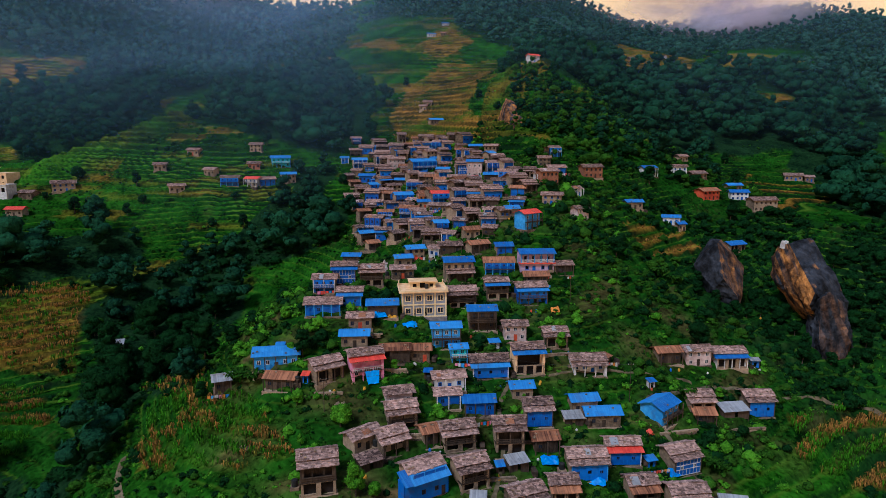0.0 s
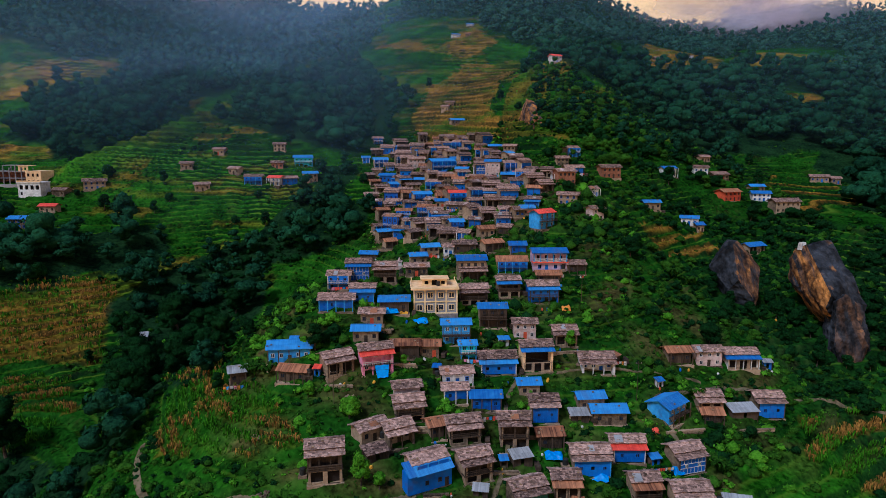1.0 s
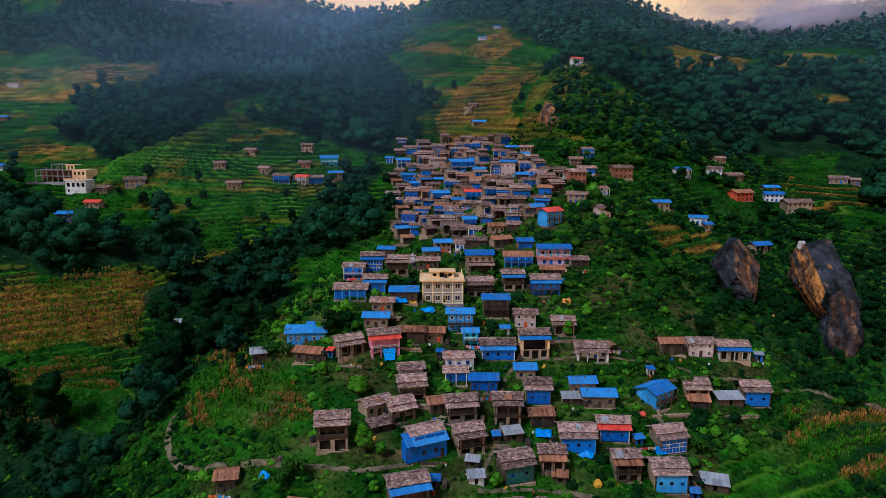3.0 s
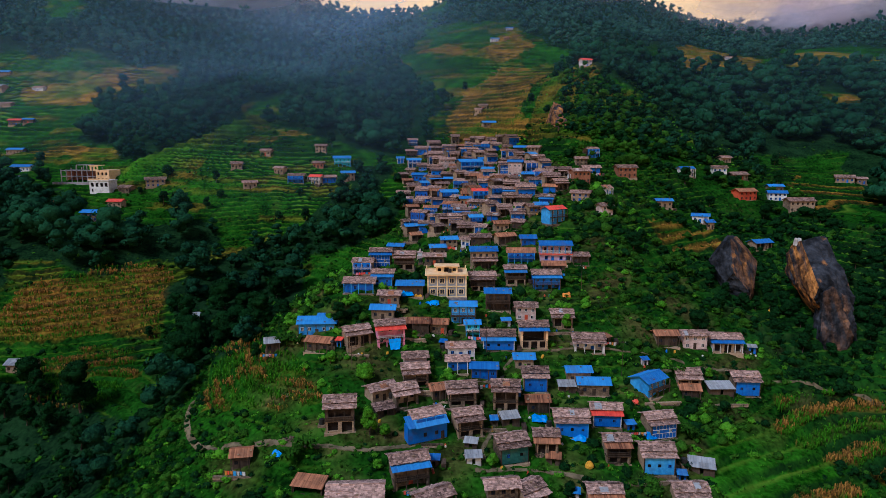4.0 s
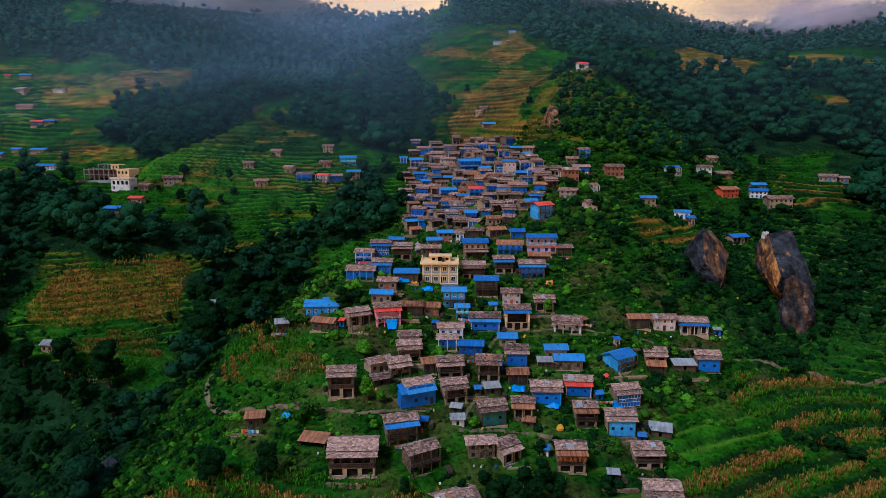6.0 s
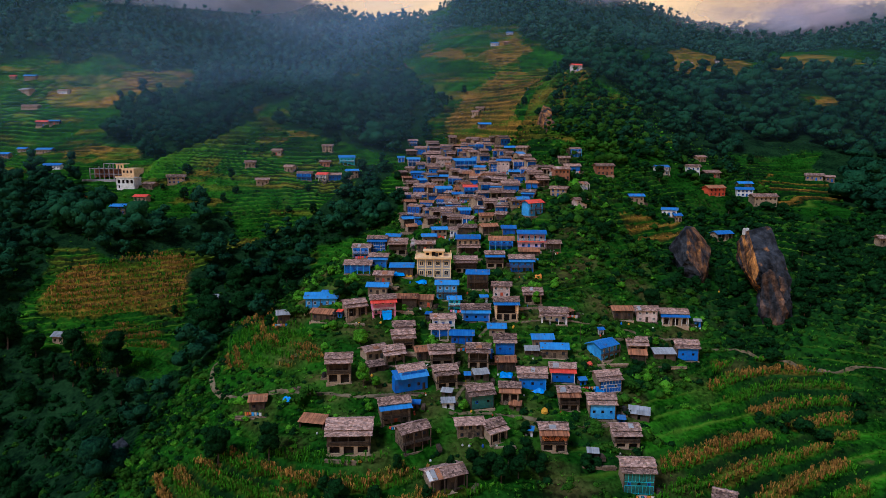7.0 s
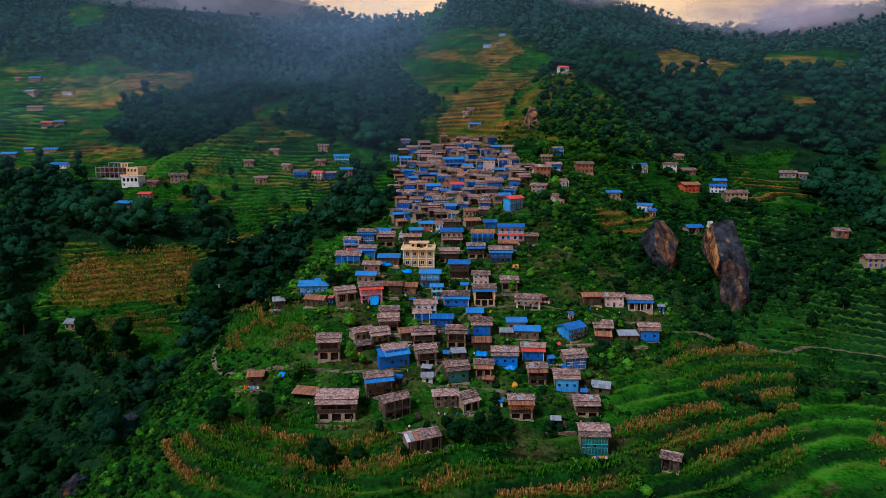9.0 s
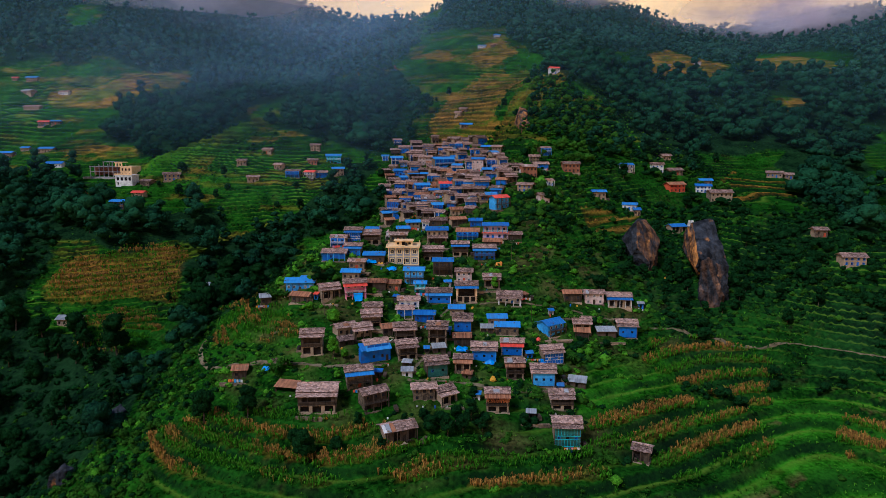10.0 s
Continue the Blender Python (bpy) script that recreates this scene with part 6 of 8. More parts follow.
def tarp(x, y, w, d, lift, material="tarp", words="bright blue tarpaulin draped over stacked goods"):
    """A sagging sheet over a heap, its hem near the ground."""
    z = float(ground_z(x, y))
    n = 12
    vs, fs = [], []
    rng = random.Random(int(abs(x * 13 + y * 7)))
    ph = rng.uniform(0, 6)
    for j in range(n + 1):
        for i in range(n + 1):
            u_, v_ = i / n * 2 - 1, j / n * 2 - 1
            hgt = 0.55 * lift * (1 - max(abs(u_), abs(v_)) ** 2.5) * (1 + 0.5 * math.sin(3 * u_ + 2 * ph)) + 0.14 * math.sin(7 * u_ + ph) * math.cos(6 * v_ - ph) + 0.35 * v_ + 0.35
            vs.append((u_ * w / 2, v_ * d / 2, hgt + 0.05))
    for j in range(n):
        for i in range(n):
            a = j * (n + 1) + i
            fs.append((a, a + 1, a + n + 2, a + n + 1))
    s_ = Shape()
    s_.v, s_.f = vs, fs
    o = put(new("tarpaulin", s_.mesh("tarpaulin", M[material])), x, y, z + 0.1, rng.uniform(-30, 30))
    sol = o.modifiers.new("cloth", "SOLIDIFY")
    sol.thickness = 0.04
    return tagged(o, words, "tarpaulin", "tarpaulins")


for (tx_, ty_, tw, td, tl) in ((-12.3, -7, 3.6, 2.4, 1.0), (-5.2, -8.5, 4.6, 2.2, 0.9), (21.5, -46.7, 3.6, 2.2, 1.3), (29.9, -50.9, 3.4, 1.8, 0.9), (-36.1, -61.6, 2.2, 1.6, 0.6), (46.9, -55.9, 3.0, 2.2, 1.4), (47.0, -48.0, 2.6, 2.0, 1.2)):
    tarp(tx_, ty_, tw, td, tl)


def hung_sheet(x, y, w, z0, z1, out, turn):
    """A tarpaulin tied under a balcony and spread out to the ground."""
    n = 10
    s_ = Shape()
    for j in range(n + 1):
        for i in range(n + 1):
            u_, v_ = i / n * 2 - 1, j / n
            s_.v.append((u_ * w / 2 * (1 - 0.25 * v_), -out * v_ - 0.1 * math.sin(3 * u_) * v_, z0 + (z1 - z0) * v_ - 0.25 * math.sin(math.pi * v_) + 0.06 * math.sin(6 * u_ + 4 * v_)))
    for j in range(n):
        for i in range(n):
            a = j * (n + 1) + i
            s_.f.append((a, a + 1, a + n + 2, a + n + 1))
    o = put(new("tarpaulin", s_.mesh("tarpaulin", M["tarp"])), x, y, float(ground_z(x, y)), turn)
    sol = o.modifiers.new("cloth", "SOLIDIFY")
    sol.thickness = 0.03
    return tagged(o, "blue tarpaulin hung from a pink balcony to the ground", "tarpaulin", "tarpaulins")


hung_sheet(-14.0, -28.0, 3.2, 2.7, 0.1, 1.1, 14)
tarp(46.5, -37.5, 1.5, 1.1, 0.9, "redmetal", "orange-red sheet spread over a heap")
tarp(35.5, 1.0, 2.4, 2.0, 1.3, "orange", "orange cloth hung over a heap")
tarp(-9.0, -6.0, 2.4, 1.8, 0.9, "hay", "yellow straw-coloured heap under cloth")


def haystack(x, y, r):
    z = float(ground_z(x, y))
    s_ = Shape()
    n = 14
    prof = [(0.0, 0.75), (0.35, 1.0), (0.9, 0.95), (1.4, 0.62), (1.75, 0.22), (1.85, 0.02)]
    rng = random.Random(int(x * 7))
    for hz, rr in prof:
        for i in range(n):
            t = 2 * math.pi * i / n
            q = r * rr * rng.uniform(0.9, 1.1)
            s_.v.append((q * math.cos(t), q * math.sin(t), hz * r))
    for k in range(len(prof) - 1):
        for i in range(n):
            j = (i + 1) % n
            s_.f.append((k * n + i, k * n + j, (k + 1) * n + j, (k + 1) * n + i))
    return tagged(put(new("haystack", s_.mesh("haystack", M["hay"])), x, y, z - 0.1), "small domed golden haystack beside a lane", "haystack")


haystack(30.8, -58.6, 0.95)


def pole(x, y, h, lean=0.0):
    z = float(ground_z(x, y))
    e = tagged(put(new("utility_pole"), x, y, z), "thin dark wooden utility pole with cross arm", "pole", "utility poles")
    s_ = Shape()
    s_.beam((0, 0, -0.8), (lean, 0, h), 0.09, 8, 0.05)
    part("mast", s_, M["wood"], e)
    s_ = Shape()
    s_.box(lean - 0.7, lean + 0.7, -0.05, 0.05, h - 0.5, h - 0.4)
    part("cross_arm", s_, M["wood"], e)
    for k in (-0.6, 0.0, 0.6):
        s_ = Shape()
        s_.beam((lean + k, 0, h - 0.4), (lean + k, 0, h - 0.22), 0.05, 6, 0.03)
        part("insulator", s_, M["white"], e, "white porcelain insulator")
    return Vector((x + lean, y, z + h - 0.25))


pole_tops = [pole(*q) for q in ((45.0, -29.0, 9.5), (40.5, 4.0, 8.5), (10.0, -26.0, 8.0), (-24.0, -36.0, 7.5), (26.0, 42.0, 8.0))]


def cable(a, b, sag):
    c = bpy.data.curves.new("cable", "CURVE")
    c.dimensions, c.bevel_depth, c.bevel_resolution = "3D", 0.03, 1
    sp = c.splines.new("POLY")
    sp.points.add(16)
    for i, p_ in enumerate(sp.points):
        t = i / 16
        q = a.lerp(b, t)
        p_.co = (q.x, q.y, q.z - sag * 4 * t * (1 - t), 1)
    c.materials.append(M["wire"])
    return tagged(new("cable", c), "sagging black power cable between poles", "cable", "power cables")


for i_, j_ in ((0, 1), (0, 2), (2, 3), (1, 4)):
    cable(pole_tops[i_], pole_tops[j_], 1.6)


def shrine(x, y):
    z = float(ground_z(x, y))
    e = tagged(put(new("small_stupa"), x, y, z), "small whitewashed tiered shrine between houses", "shrine")
    s_ = Shape()
    s_.box(-1.1, 1.1, -1.1, 1.1, -1, 1.4)
    part("base", s_, M["pinkstone"], e)
    s_ = Shape()
    s_.box(-0.8, 0.8, -0.8, 0.8, 1.4, 2.6)
    part("drum", s_, M["white"], e)
    s_ = Shape()
    s_.box(-1.0, 1.0, -1.0, 1.0, 2.6, 2.8)
    s_.beam((0, 0, 2.8), (0, 0, 3.9), 0.6, 8, 0.1)
    part("cap", s_, M["pinkstone"], e)


shrine(-10.6, 32.1)


def stone_pile(x, y, n, spread):
    z = float(ground_z(x, y))
    s_ = Shape()
    rng = random.Random(int(abs(x * 3 + y)))
    for i in range(n):
        a, b, c = rng.uniform(-spread, spread), rng.uniform(-spread, spread) * 0.7, rng.uniform(0.25, 0.7)
        s_.beam((a, b, -0.1), (a + rng.uniform(-0.2, 0.2), b, c * 0.8), c * 0.7, 6, c * 0.35)
    return tagged(put(new("stone_heap", s_.mesh("stone_heap", M["stone"])), x, y, z), "heap of pale broken stones", "stones", "", "stuff")


for q in ((-39.0, -41.9), (-34.5, -57.7), (34.0, -18.0), (4.0, -50.5), (-21, -34), (120, -27), (20, -57)):
    stone_pile(q[0], q[1], 14, 1.2)


def retaining_wall(x, y, length, height, turn):
    """Dry-stone terrace wall: courses of uneven blocks."""
    z = float(ground_z(x, y))
    e = tagged(put(new("retaining_wall"), x, y, z - 0.3, turn), "dry-stone terrace wall of brown field stones", "wall", "terrace walls of the village")
    rng = random.Random(int(abs(x * 17 + y * 3)))
    rows = max(2, int(height / 0.38))
    for r_ in range(rows):
        px, s_ = -length / 2, Shape()
        while px < length / 2:
            wd = rng.uniform(0.4, 0.9)
            s_.box(px, px + wd - 0.05, rng.uniform(-0.06, 0.04), 0.55, r_ * 0.38, r_ * 0.38 + 0.34)
            px += wd
        part("course", s_, M["stone"], e, "", "stuff")
    return e


def woodpile(x, y, turn):
    z = float(ground_z(x, y))
    rng = random.Random(int(abs(x * 5 + y * 11)))
    e = tagged(put(new("woodpile"), x, y, z, turn), "stack of split firewood beside a house", "firewood", "firewood stacks")
    for r_ in range(5):
        s_ = Shape()
        for i in range(9):
            s_.beam((-1.1 + i * 0.26 + rng.uniform(-0.03, 0.03), -0.5, 0.13 + r_ * 0.23), (-1.1 + i * 0.26, 0.5, 0.13 + r_ * 0.23), 0.12, 6)
        part("log_layer", s_, M["wood"], e, "", "stuff")
    return e


def water_tank(x, y):
    z = float(ground_z(x, y))
    e = tagged(put(new("water_tank"), x, y, z), "black plastic water tank on a stone stand", "tank", "water tanks")
    s_ = Shape()
    s_.box(-0.8, 0.8, -0.8, 0.8, -0.8, 0.7)
    part("stand", s_, M["stone"], e)
    s_ = Shape()
    s_.beam((0, 0, 0.7), (0, 0, 1.9), 0.6, 12)
    s_.beam((0, 0, 1.9), (0, 0, 2.1), 0.6, 12, 0.2)
    part("tank", s_, M["wire"], e)
    return e


def laundry(x, y, turn):
    z = float(ground_z(x, y))
    rng = random.Random(int(abs(x * 23 + y)))
    e = tagged(put(new("washing_line"), x, y, z, turn), "washing line with coloured cloths between two poles", "laundry", "washing lines")
    for px in (-2.4, 2.4):
        s_ = Shape()
        s_.beam((px, 0, -0.3), (px, 0, 1.9), 0.05, 6)
        part("line_pole", s_, M["wood"], e)
    s_ = Shape()
    s_.beam((-2.4, 0, 1.85), (2.4, 0, 1.8), 0.02, 4)
    part("line", s_, M["wire"], e)
    px = -2.1
    while px < 2.0:
        wd = rng.uniform(0.4, 0.8)
        s_ = Shape()
        hgt = rng.uniform(0.6, 1.1)
        for i in range(4):
            a, b = px + wd * i / 4, px + wd * (i + 1) / 4
            ya, yb = 0.05 * math.sin(i * 1.9), 0.05 * math.sin((i + 1) * 1.9)
            s_.face((a, ya, 1.8 - hgt), (b, yb, 1.8 - hgt), (b, 0.0, 1.8), (a, 0.0, 1.8))
            s_.face((a, 0.02, 1.8), (b, 0.02, 1.8), (b, yb + 0.02, 1.8 - hgt), (a, ya + 0.02, 1.8 - hgt))
        part("cloth", s_, M[rng.choice(["redmetal", "white", "lightblue", "pink", "orange", "white"])], e)
        px += wd + 0.12
    return e


wall_rng = random.Random(21)
spots = [f for f in FOOT if f[1] < 150 and abs(f[0] - 15) < 75]
for i, (fx0, fy0, fr0) in enumerate(spots):
    if i % 4 == 0:
        retaining_wall(fx0 + wall_rng.uniform(-2, 2), fy0 - fr0 - wall_rng.uniform(1.2, 2.2), wall_rng.uniform(4, 9), wall_rng.uniform(0.9, 1.7), wall_rng.uniform(-8, 8))
    if i % 5 == 1:
        woodpile(fx0 + fr0 + 0.9, fy0 - fr0 * 0.4, wall_rng.uniform(60, 120))
    if i % 9 == 2:
        laundry(fx0 + wall_rng.uniform(-1, 1), fy0 - fr0 - 1.6, wall_rng.uniform(-20, 20))
    if i % 12 == 3:
        water_tank(fx0 - fr0 - 0.9, fy0 - 0.5)


def lump_mesh(name, seed, rx, rz, material, pinch=0.35):
    """A filled sack or basket: a round body, narrower to the top."""
    r = random.Random(seed)
    s_ = Shape()
    n, rows = 9, ((0.0, 0.85), (0.3, 1.0), (0.65, 0.92), (0.88, 0.6), (1.0, pinch))
    for k, (f_, q) in enumerate(rows):
        for i in range(n):
            t = 2 * math.pi * i / n
            g = q * r.uniform(0.93, 1.07)
            s_.v.append((math.cos(t) * rx * g, math.sin(t) * rx * 0.8 * g, rz * f_))
    for k in range(len(rows) - 1):
        for i in range(n):
            a, b = k * n + i, k * n + (i + 1) % n
            s_.f.append((a, b, b + n, a + n))
    s_.f.append(tuple((len(rows) - 1) * n + i for i in range(n)))
    s_.f.append(tuple(range(n))[::-1])
    return s_.mesh(name, material)


# sacks, baskets and drums left in the yards
YARD = [("grain_sack", lump_mesh("grain_sack", 1, 0.30, 0.55, M["white"], 0.2), "white filled grain sack standing in a yard", "sack"),
        ("basket", lump_mesh("basket", 2, 0.40, 0.6, M["hay"], 0.7), "woven straw carrying basket in a yard", "basket"),
        ("plastic_drum", lump_mesh("plastic_drum", 3, 0.32, 0.85, M["blue"], 0.5), "blue plastic drum beside a house", "drum"),
        ("plastic_drum", lump_mesh("plastic_drum", 4, 0.3, 0.75, M["red"], 0.5), "red plastic drum beside a house", "drum")]
yr = random.Random(21)
for (fx, fy, fr) in list(FOOT):
    if fy < 70 and -60 < fx < 110 and yr.random() < 0.6:
        for k in range(yr.randint(1, 3)):
            nm, me, words, cat_ = YARD[yr.choice((0, 0, 0, 1, 2, 3))]
            bx, by = fx + yr.uniform(-1, 1) * fr * 0.9, fy - fr - yr.uniform(0.5, 1.3)
            if min((bx - q[0]) ** 2 + (by - q[1]) ** 2 - (q[2] + 0.3) ** 2 for q in FOOT) < 0:
                continue
            o = tagged(put(new(nm, me), bx, by, float(ground_z(bx, by)) - 0.06, yr.uniform(0, 360)), words, cat_, "goods left in the yards")

SOLITARY = [(-45.7, 149.9), (68.3, 38.6), (63.1, 29.6), (-52.6, -21.7), (-121.6, 70.3), (-138.6, 60.5), (-179.0, 70.0), (-161.7, 64.0), (-78.3, 137.8),
            (-131.3, 121.0), (-30.0, -20.0), (72, -8), (83, 5), (130, 2), (104, -6), (88, 24), (126, 20), (145, 38), (160, 8), (60, 52), (52, 68), (-88, 98), (-60, 108)]
BRIGHT_TREES = [(-20.4, -39.7, 0.62), (-16.9, -56.8, 0.6), (-13.5, -57.5, 0.4), (9.7, -62.4, 0.3), (34, -8, 0.5), (60, -28, 0.36), (-30, -33, 0.36), (-9, -24, 0.25), (28, -45, 0.24), (-33, -18, 0.3), (42, -52, 0.3), (-14, -66, 0.28), (48, -44, 0.26), (33.3, -12.8, 0.4), (-42.1, -12.8, 0.3), (68.7, -25.9, 0.28), (-35.6, -6.0, 0.34), (56, -30, 0.25), (20, -30, 0.22), (-28, -44, 0.25)]
THICKET = [(7, -84, 0.34), (11.5, -79.5, 0.3), (24, -78, 0.46), (18, -85, 0.5), (20, -79, 0.42), (-15, -97, 0.42), (2, -93, 0.3), (27, -81, 0.36), (25, -68, 0.3), (-9, -94, 0.32), (28.5, -65, 0.26), (-5, -85, 0.3), (38.5, -76, 0.3), (13.5, -84, 0.4), (22, -83, 0.45), (16, -81.5, 0.4), (-20, -92, 0.3)]
FIELD_TREES = [(-47.5, -79.5, 0.95), (-35, -81.5, 0.8), (-16.5, -98, 0.7)]
CRAG_FOOT = [(86, 20, 0.55), (89, 14, 0.6), (93, 11, 0.55), (98, 12, 0.5), (103, 13, 0.6), (105, 18, 0.5), (110, 18, 0.6), (108, 11, 0.6), (109, 5, 0.55), (108, -1, 0.5), (111, -8, 0.45), (117, -9, 0.4), (122, -8, 0.5), (126, -2, 0.6), (128, 6, 0.6), (107, 24, 0.5)]
BANANAS = [(-44.8, -21.7), (75.6, 23.7), (144.8, 95.2), (-8.2, 69.1), (56.7, -47.5), (-32.4, -63.9), (59.2, -27.5), (-30, -62), (-41, -24), (79, 20)]


def leaf_blade_set(seed):
    """Long arching paddle leaves round a short stem."""
    r = np.random.RandomState(seed % 1000)
    pts = []
    for k in range(3):
        ox, oy = r.uniform(-1.2, 1.2, 2)
        for i in range(9):
            t = r.uniform(0, 2 * np.pi)
            d_ = np.array([np.cos(t), np.sin(t), 0])
            q = np.array([-d_[1], d_[0], 0])
            o_ = np.array([ox, oy, 0.8])
            prev = None
            for j in range(5):
                f_ = j / 4
                c = o_ + d_ * 2.4 * f_ + np.array([0, 0, 2.3 * np.sin(f_ * 2.2) * r.uniform(0.9, 1.1)])
                w_ = 0.36 * np.sin(0.25 + f_ * 2.7)
                row = (c - q * w_, c + q * w_)
                if prev is not None:
                    pts += [prev[0], prev[1], row[1], row[0]]
                prev = row
    pts = np.array(pts)
    return pts, np.arange(len(pts)).reshape(-1, 4)

# ---------------------------------------------------------------- plants
rnd = np.random.RandomState(7)


def round_cage(n):
    """A ball of quads: a cube of n x n a side blown up."""
    g = np.linspace(-1, 1, n + 1)
    pts, faces = [], []
    for axis in range(3):
        for sign in (-1, 1):
            k = len(pts)
            for b_ in g:
                for a_ in g:
                    p_ = [0.0, 0.0, 0.0]
                    p_[axis], p_[(axis + 1) % 3], p_[(axis + 2) % 3] = sign, a_ * sign, b_
                    pts.append(p_)
            for j in range(n):
                for i in range(n):
                    q_ = k + j * (n + 1) + i
                    faces.append((q_, q_ + 1, q_ + n + 2, q_ + n + 1))
    pts = np.round(np.array(pts), 6)
    pts, back = np.unique(pts, axis=0, return_inverse=True)
    pts = np.tan(pts * math.pi / 4)
    return pts / np.linalg.norm(pts, axis=1)[:, None], np.ravel(back)[np.array(faces)]


CAGES = {k: round_cage(k) for k in (2, 3, 4)}


def crown(seed, blobs, cage, radius, height, base, leaves, leaf, spread=0.62):
    """A leafy crown: uneven swellings of foliage, broken up at the outside by leaf sprays."""
    r = np.random.RandomState(seed)
    cv, cf = CAGES[cage]
    ang = r.uniform(0, 2 * np.pi, blobs)
    rad = radius * spread * np.sqrt(r.uniform(0, 1, blobs))
    f = np.sort(r.uniform(0, 1, blobs))
    bz = base + height * (0.16 + 0.66 * f)
    squeeze = 1 - 0.6 * np.clip(f - 0.4, 0, 1) / 0.6
    bc = np.stack([np.cos(ang) * rad * squeeze, np.sin(ang) * rad * squeeze, bz], -1)
    br = radius * r.uniform(0.28, 0.50, blobs)
    vs, fs = [], []
    for i in range(blobs):
        push = r.uniform(0.62, 1.22, len(cv))
        vs.append(bc[i] + cv * push[:, None] * br[i] * np.array([0.9, 0.9, 0.74]))
        fs.append(cf + i * len(cv))
    which = r.randint(0, blobs, leaves)
    n = r.normal(size=(leaves, 3))
    n[:, 2] = np.abs(n[:, 2]) * 0.9 - 0.2
    n /= np.linalg.norm(n, axis=1)[:, None]
    c = bc[which] + n * (br[which] * r.uniform(0.78, 1.25, leaves))[:, None] * np.array([1, 1, 0.82])
    nn = n + r.normal(size=n.shape) * 0.4
    nn /= np.linalg.norm(nn, axis=1)[:, None]
    u = np.cross(nn, r.normal(size=n.shape))
    u /= np.linalg.norm(u, axis=1)[:, None]
    v = np.cross(nn, u)
    a = leaf * r.uniform(0.5, 1.3, leaves)[:, None]
    lv = np.stack([c - u * a, c - v * a * 0.6 - nn * a * 0.2, c + u * a, c + v * a * 0.6 - nn * a * 0.2], 1).reshape(-1, 3)
    k = blobs * len(cv)
    vs.append(lv)
    fs.append(k + np.arange(4 * leaves).reshape(-1, 4))
    return np.concatenate(vs), np.concatenate(fs)


def blades(seed, count, height, spread, width):
    """A tuft of arching blades from one root."""
    r = np.random.RandomState(seed)
    pts = []
    for i in range(count):
        t = r.uniform(0, 2 * np.pi)
        h, s_ = height * r.uniform(0.6, 1.0), spread * r.uniform(0.5, 1.0)
        d = np.array([np.cos(t), np.sin(t), 0])
        q = np.array([-d[1], d[0], 0]) * width
        p0 = np.array([0, 0, r.uniform(0, 0.35) * height * 0.6])
        p1 = d * s_ * 0.5 + np.array([0, 0, h])
        p2 = d * s_ + np.array([0, 0, h * r.uniform(0.55, 0.9)])
        pts += [p0 - q * 0.5, p0 + q * 0.5, p1 + q, p1 - q, p1 - q, p1 + q, p2 + q * 0.2, p2 - q * 0.2]
    pts = np.array(pts)
    return pts, np.arange(len(pts)).reshape(-1, 4)


def strew(name, label, templates, x, y, z, size, material, category, smooth=False):
    """Many plants of a kind that nobody could count, as one mesh."""
    pick = rnd.randint(0, len(templates), len(x))
    turn = rnd.uniform(0, 2 * np.pi, len(x))
    vs, fs, base, tones = [], [], 0, []
    for k, (tv, tf) in enumerate(templates):
        i = np.where(pick == k)[0]
        if not len(i):
            continue
        c, s_ = np.cos(turn[i]), np.sin(turn[i])
        sx = size[i] * rnd.uniform(0.85, 1.2, len(i))
        px = (tv[None, :, 0] * c[:, None] - tv[None, :, 1] * s_[:, None]) * sx[:, None] + x[i][:, None]
        py = (tv[None, :, 0] * s_[:, None] + tv[None, :, 1] * c[:, None]) * sx[:, None] + y[i][:, None]
        pz = tv[None, :, 2] * size[i][:, None] + z[i][:, None]
        vs.append(np.stack([px, py, pz], -1).reshape(-1, 3))
        fs.append((tf[None] + (np.arange(len(i)) * len(tv))[:, None, None] + base).reshape(-1, tf.shape[1]))
        base += len(i) * len(tv)
        tones.append(np.repeat(np.clip(0.5 + 0.35 * wavy(x[i], y[i], 15.0) + rnd.uniform(-0.4, 0.4, len(i)), 0, 1), len(tv)))
    m_ = plain_mesh(name, np.concatenate(vs), np.concatenate(fs), material, smooth)
    ta = m_.attributes.new("tone", "FLOAT", "POINT")
    ta.data.foreach_set("value", np.concatenate(tones).astype(np.float32))
    return tagged(new(name, m_), label, category, "", "stuff")


def sown(x0, x1, y0, y1, gap):
    """Jittered places over a stretch of the plan."""
    a, b = np.meshgrid(np.arange(x0, x1, gap), np.arange(y0, y1, gap))
    a = a.ravel() + rnd.uniform(-0.48, 0.48, a.size) * gap
    b = b.ravel() + rnd.uniform(-0.48, 0.48, b.size) * gap
    return a, b


foot = np.array(FOOT)


def clear_of_houses(x, y, extra=0.0):
    ok = np.ones(len(x), bool)
    for fx, fy, fr in foot:
        ok &= (x - fx) ** 2 + (y - fy) ** 2 > (fr + extra) ** 2
    return ok


def tree(x, y, size, template, dark=True, words=""):
    z = float(ground_z(x, y))
    e = tagged(new("tree"), words or ("dark leafy broad-crowned tree" if dark else "bright green leafy young tree"), "tree", "trees of the slope")
    e.matrix_basis = Matrix.LocRotScale((x, y, z), Euler((0, 0, rnd.uniform(0, 6.28))), (size, size, size * rnd.uniform(0.9, 1.15)))
    part("trunk", TRUNKS[template], None, e)
    part("crown", CROWNS[(template, dark)], None, e)
    return e


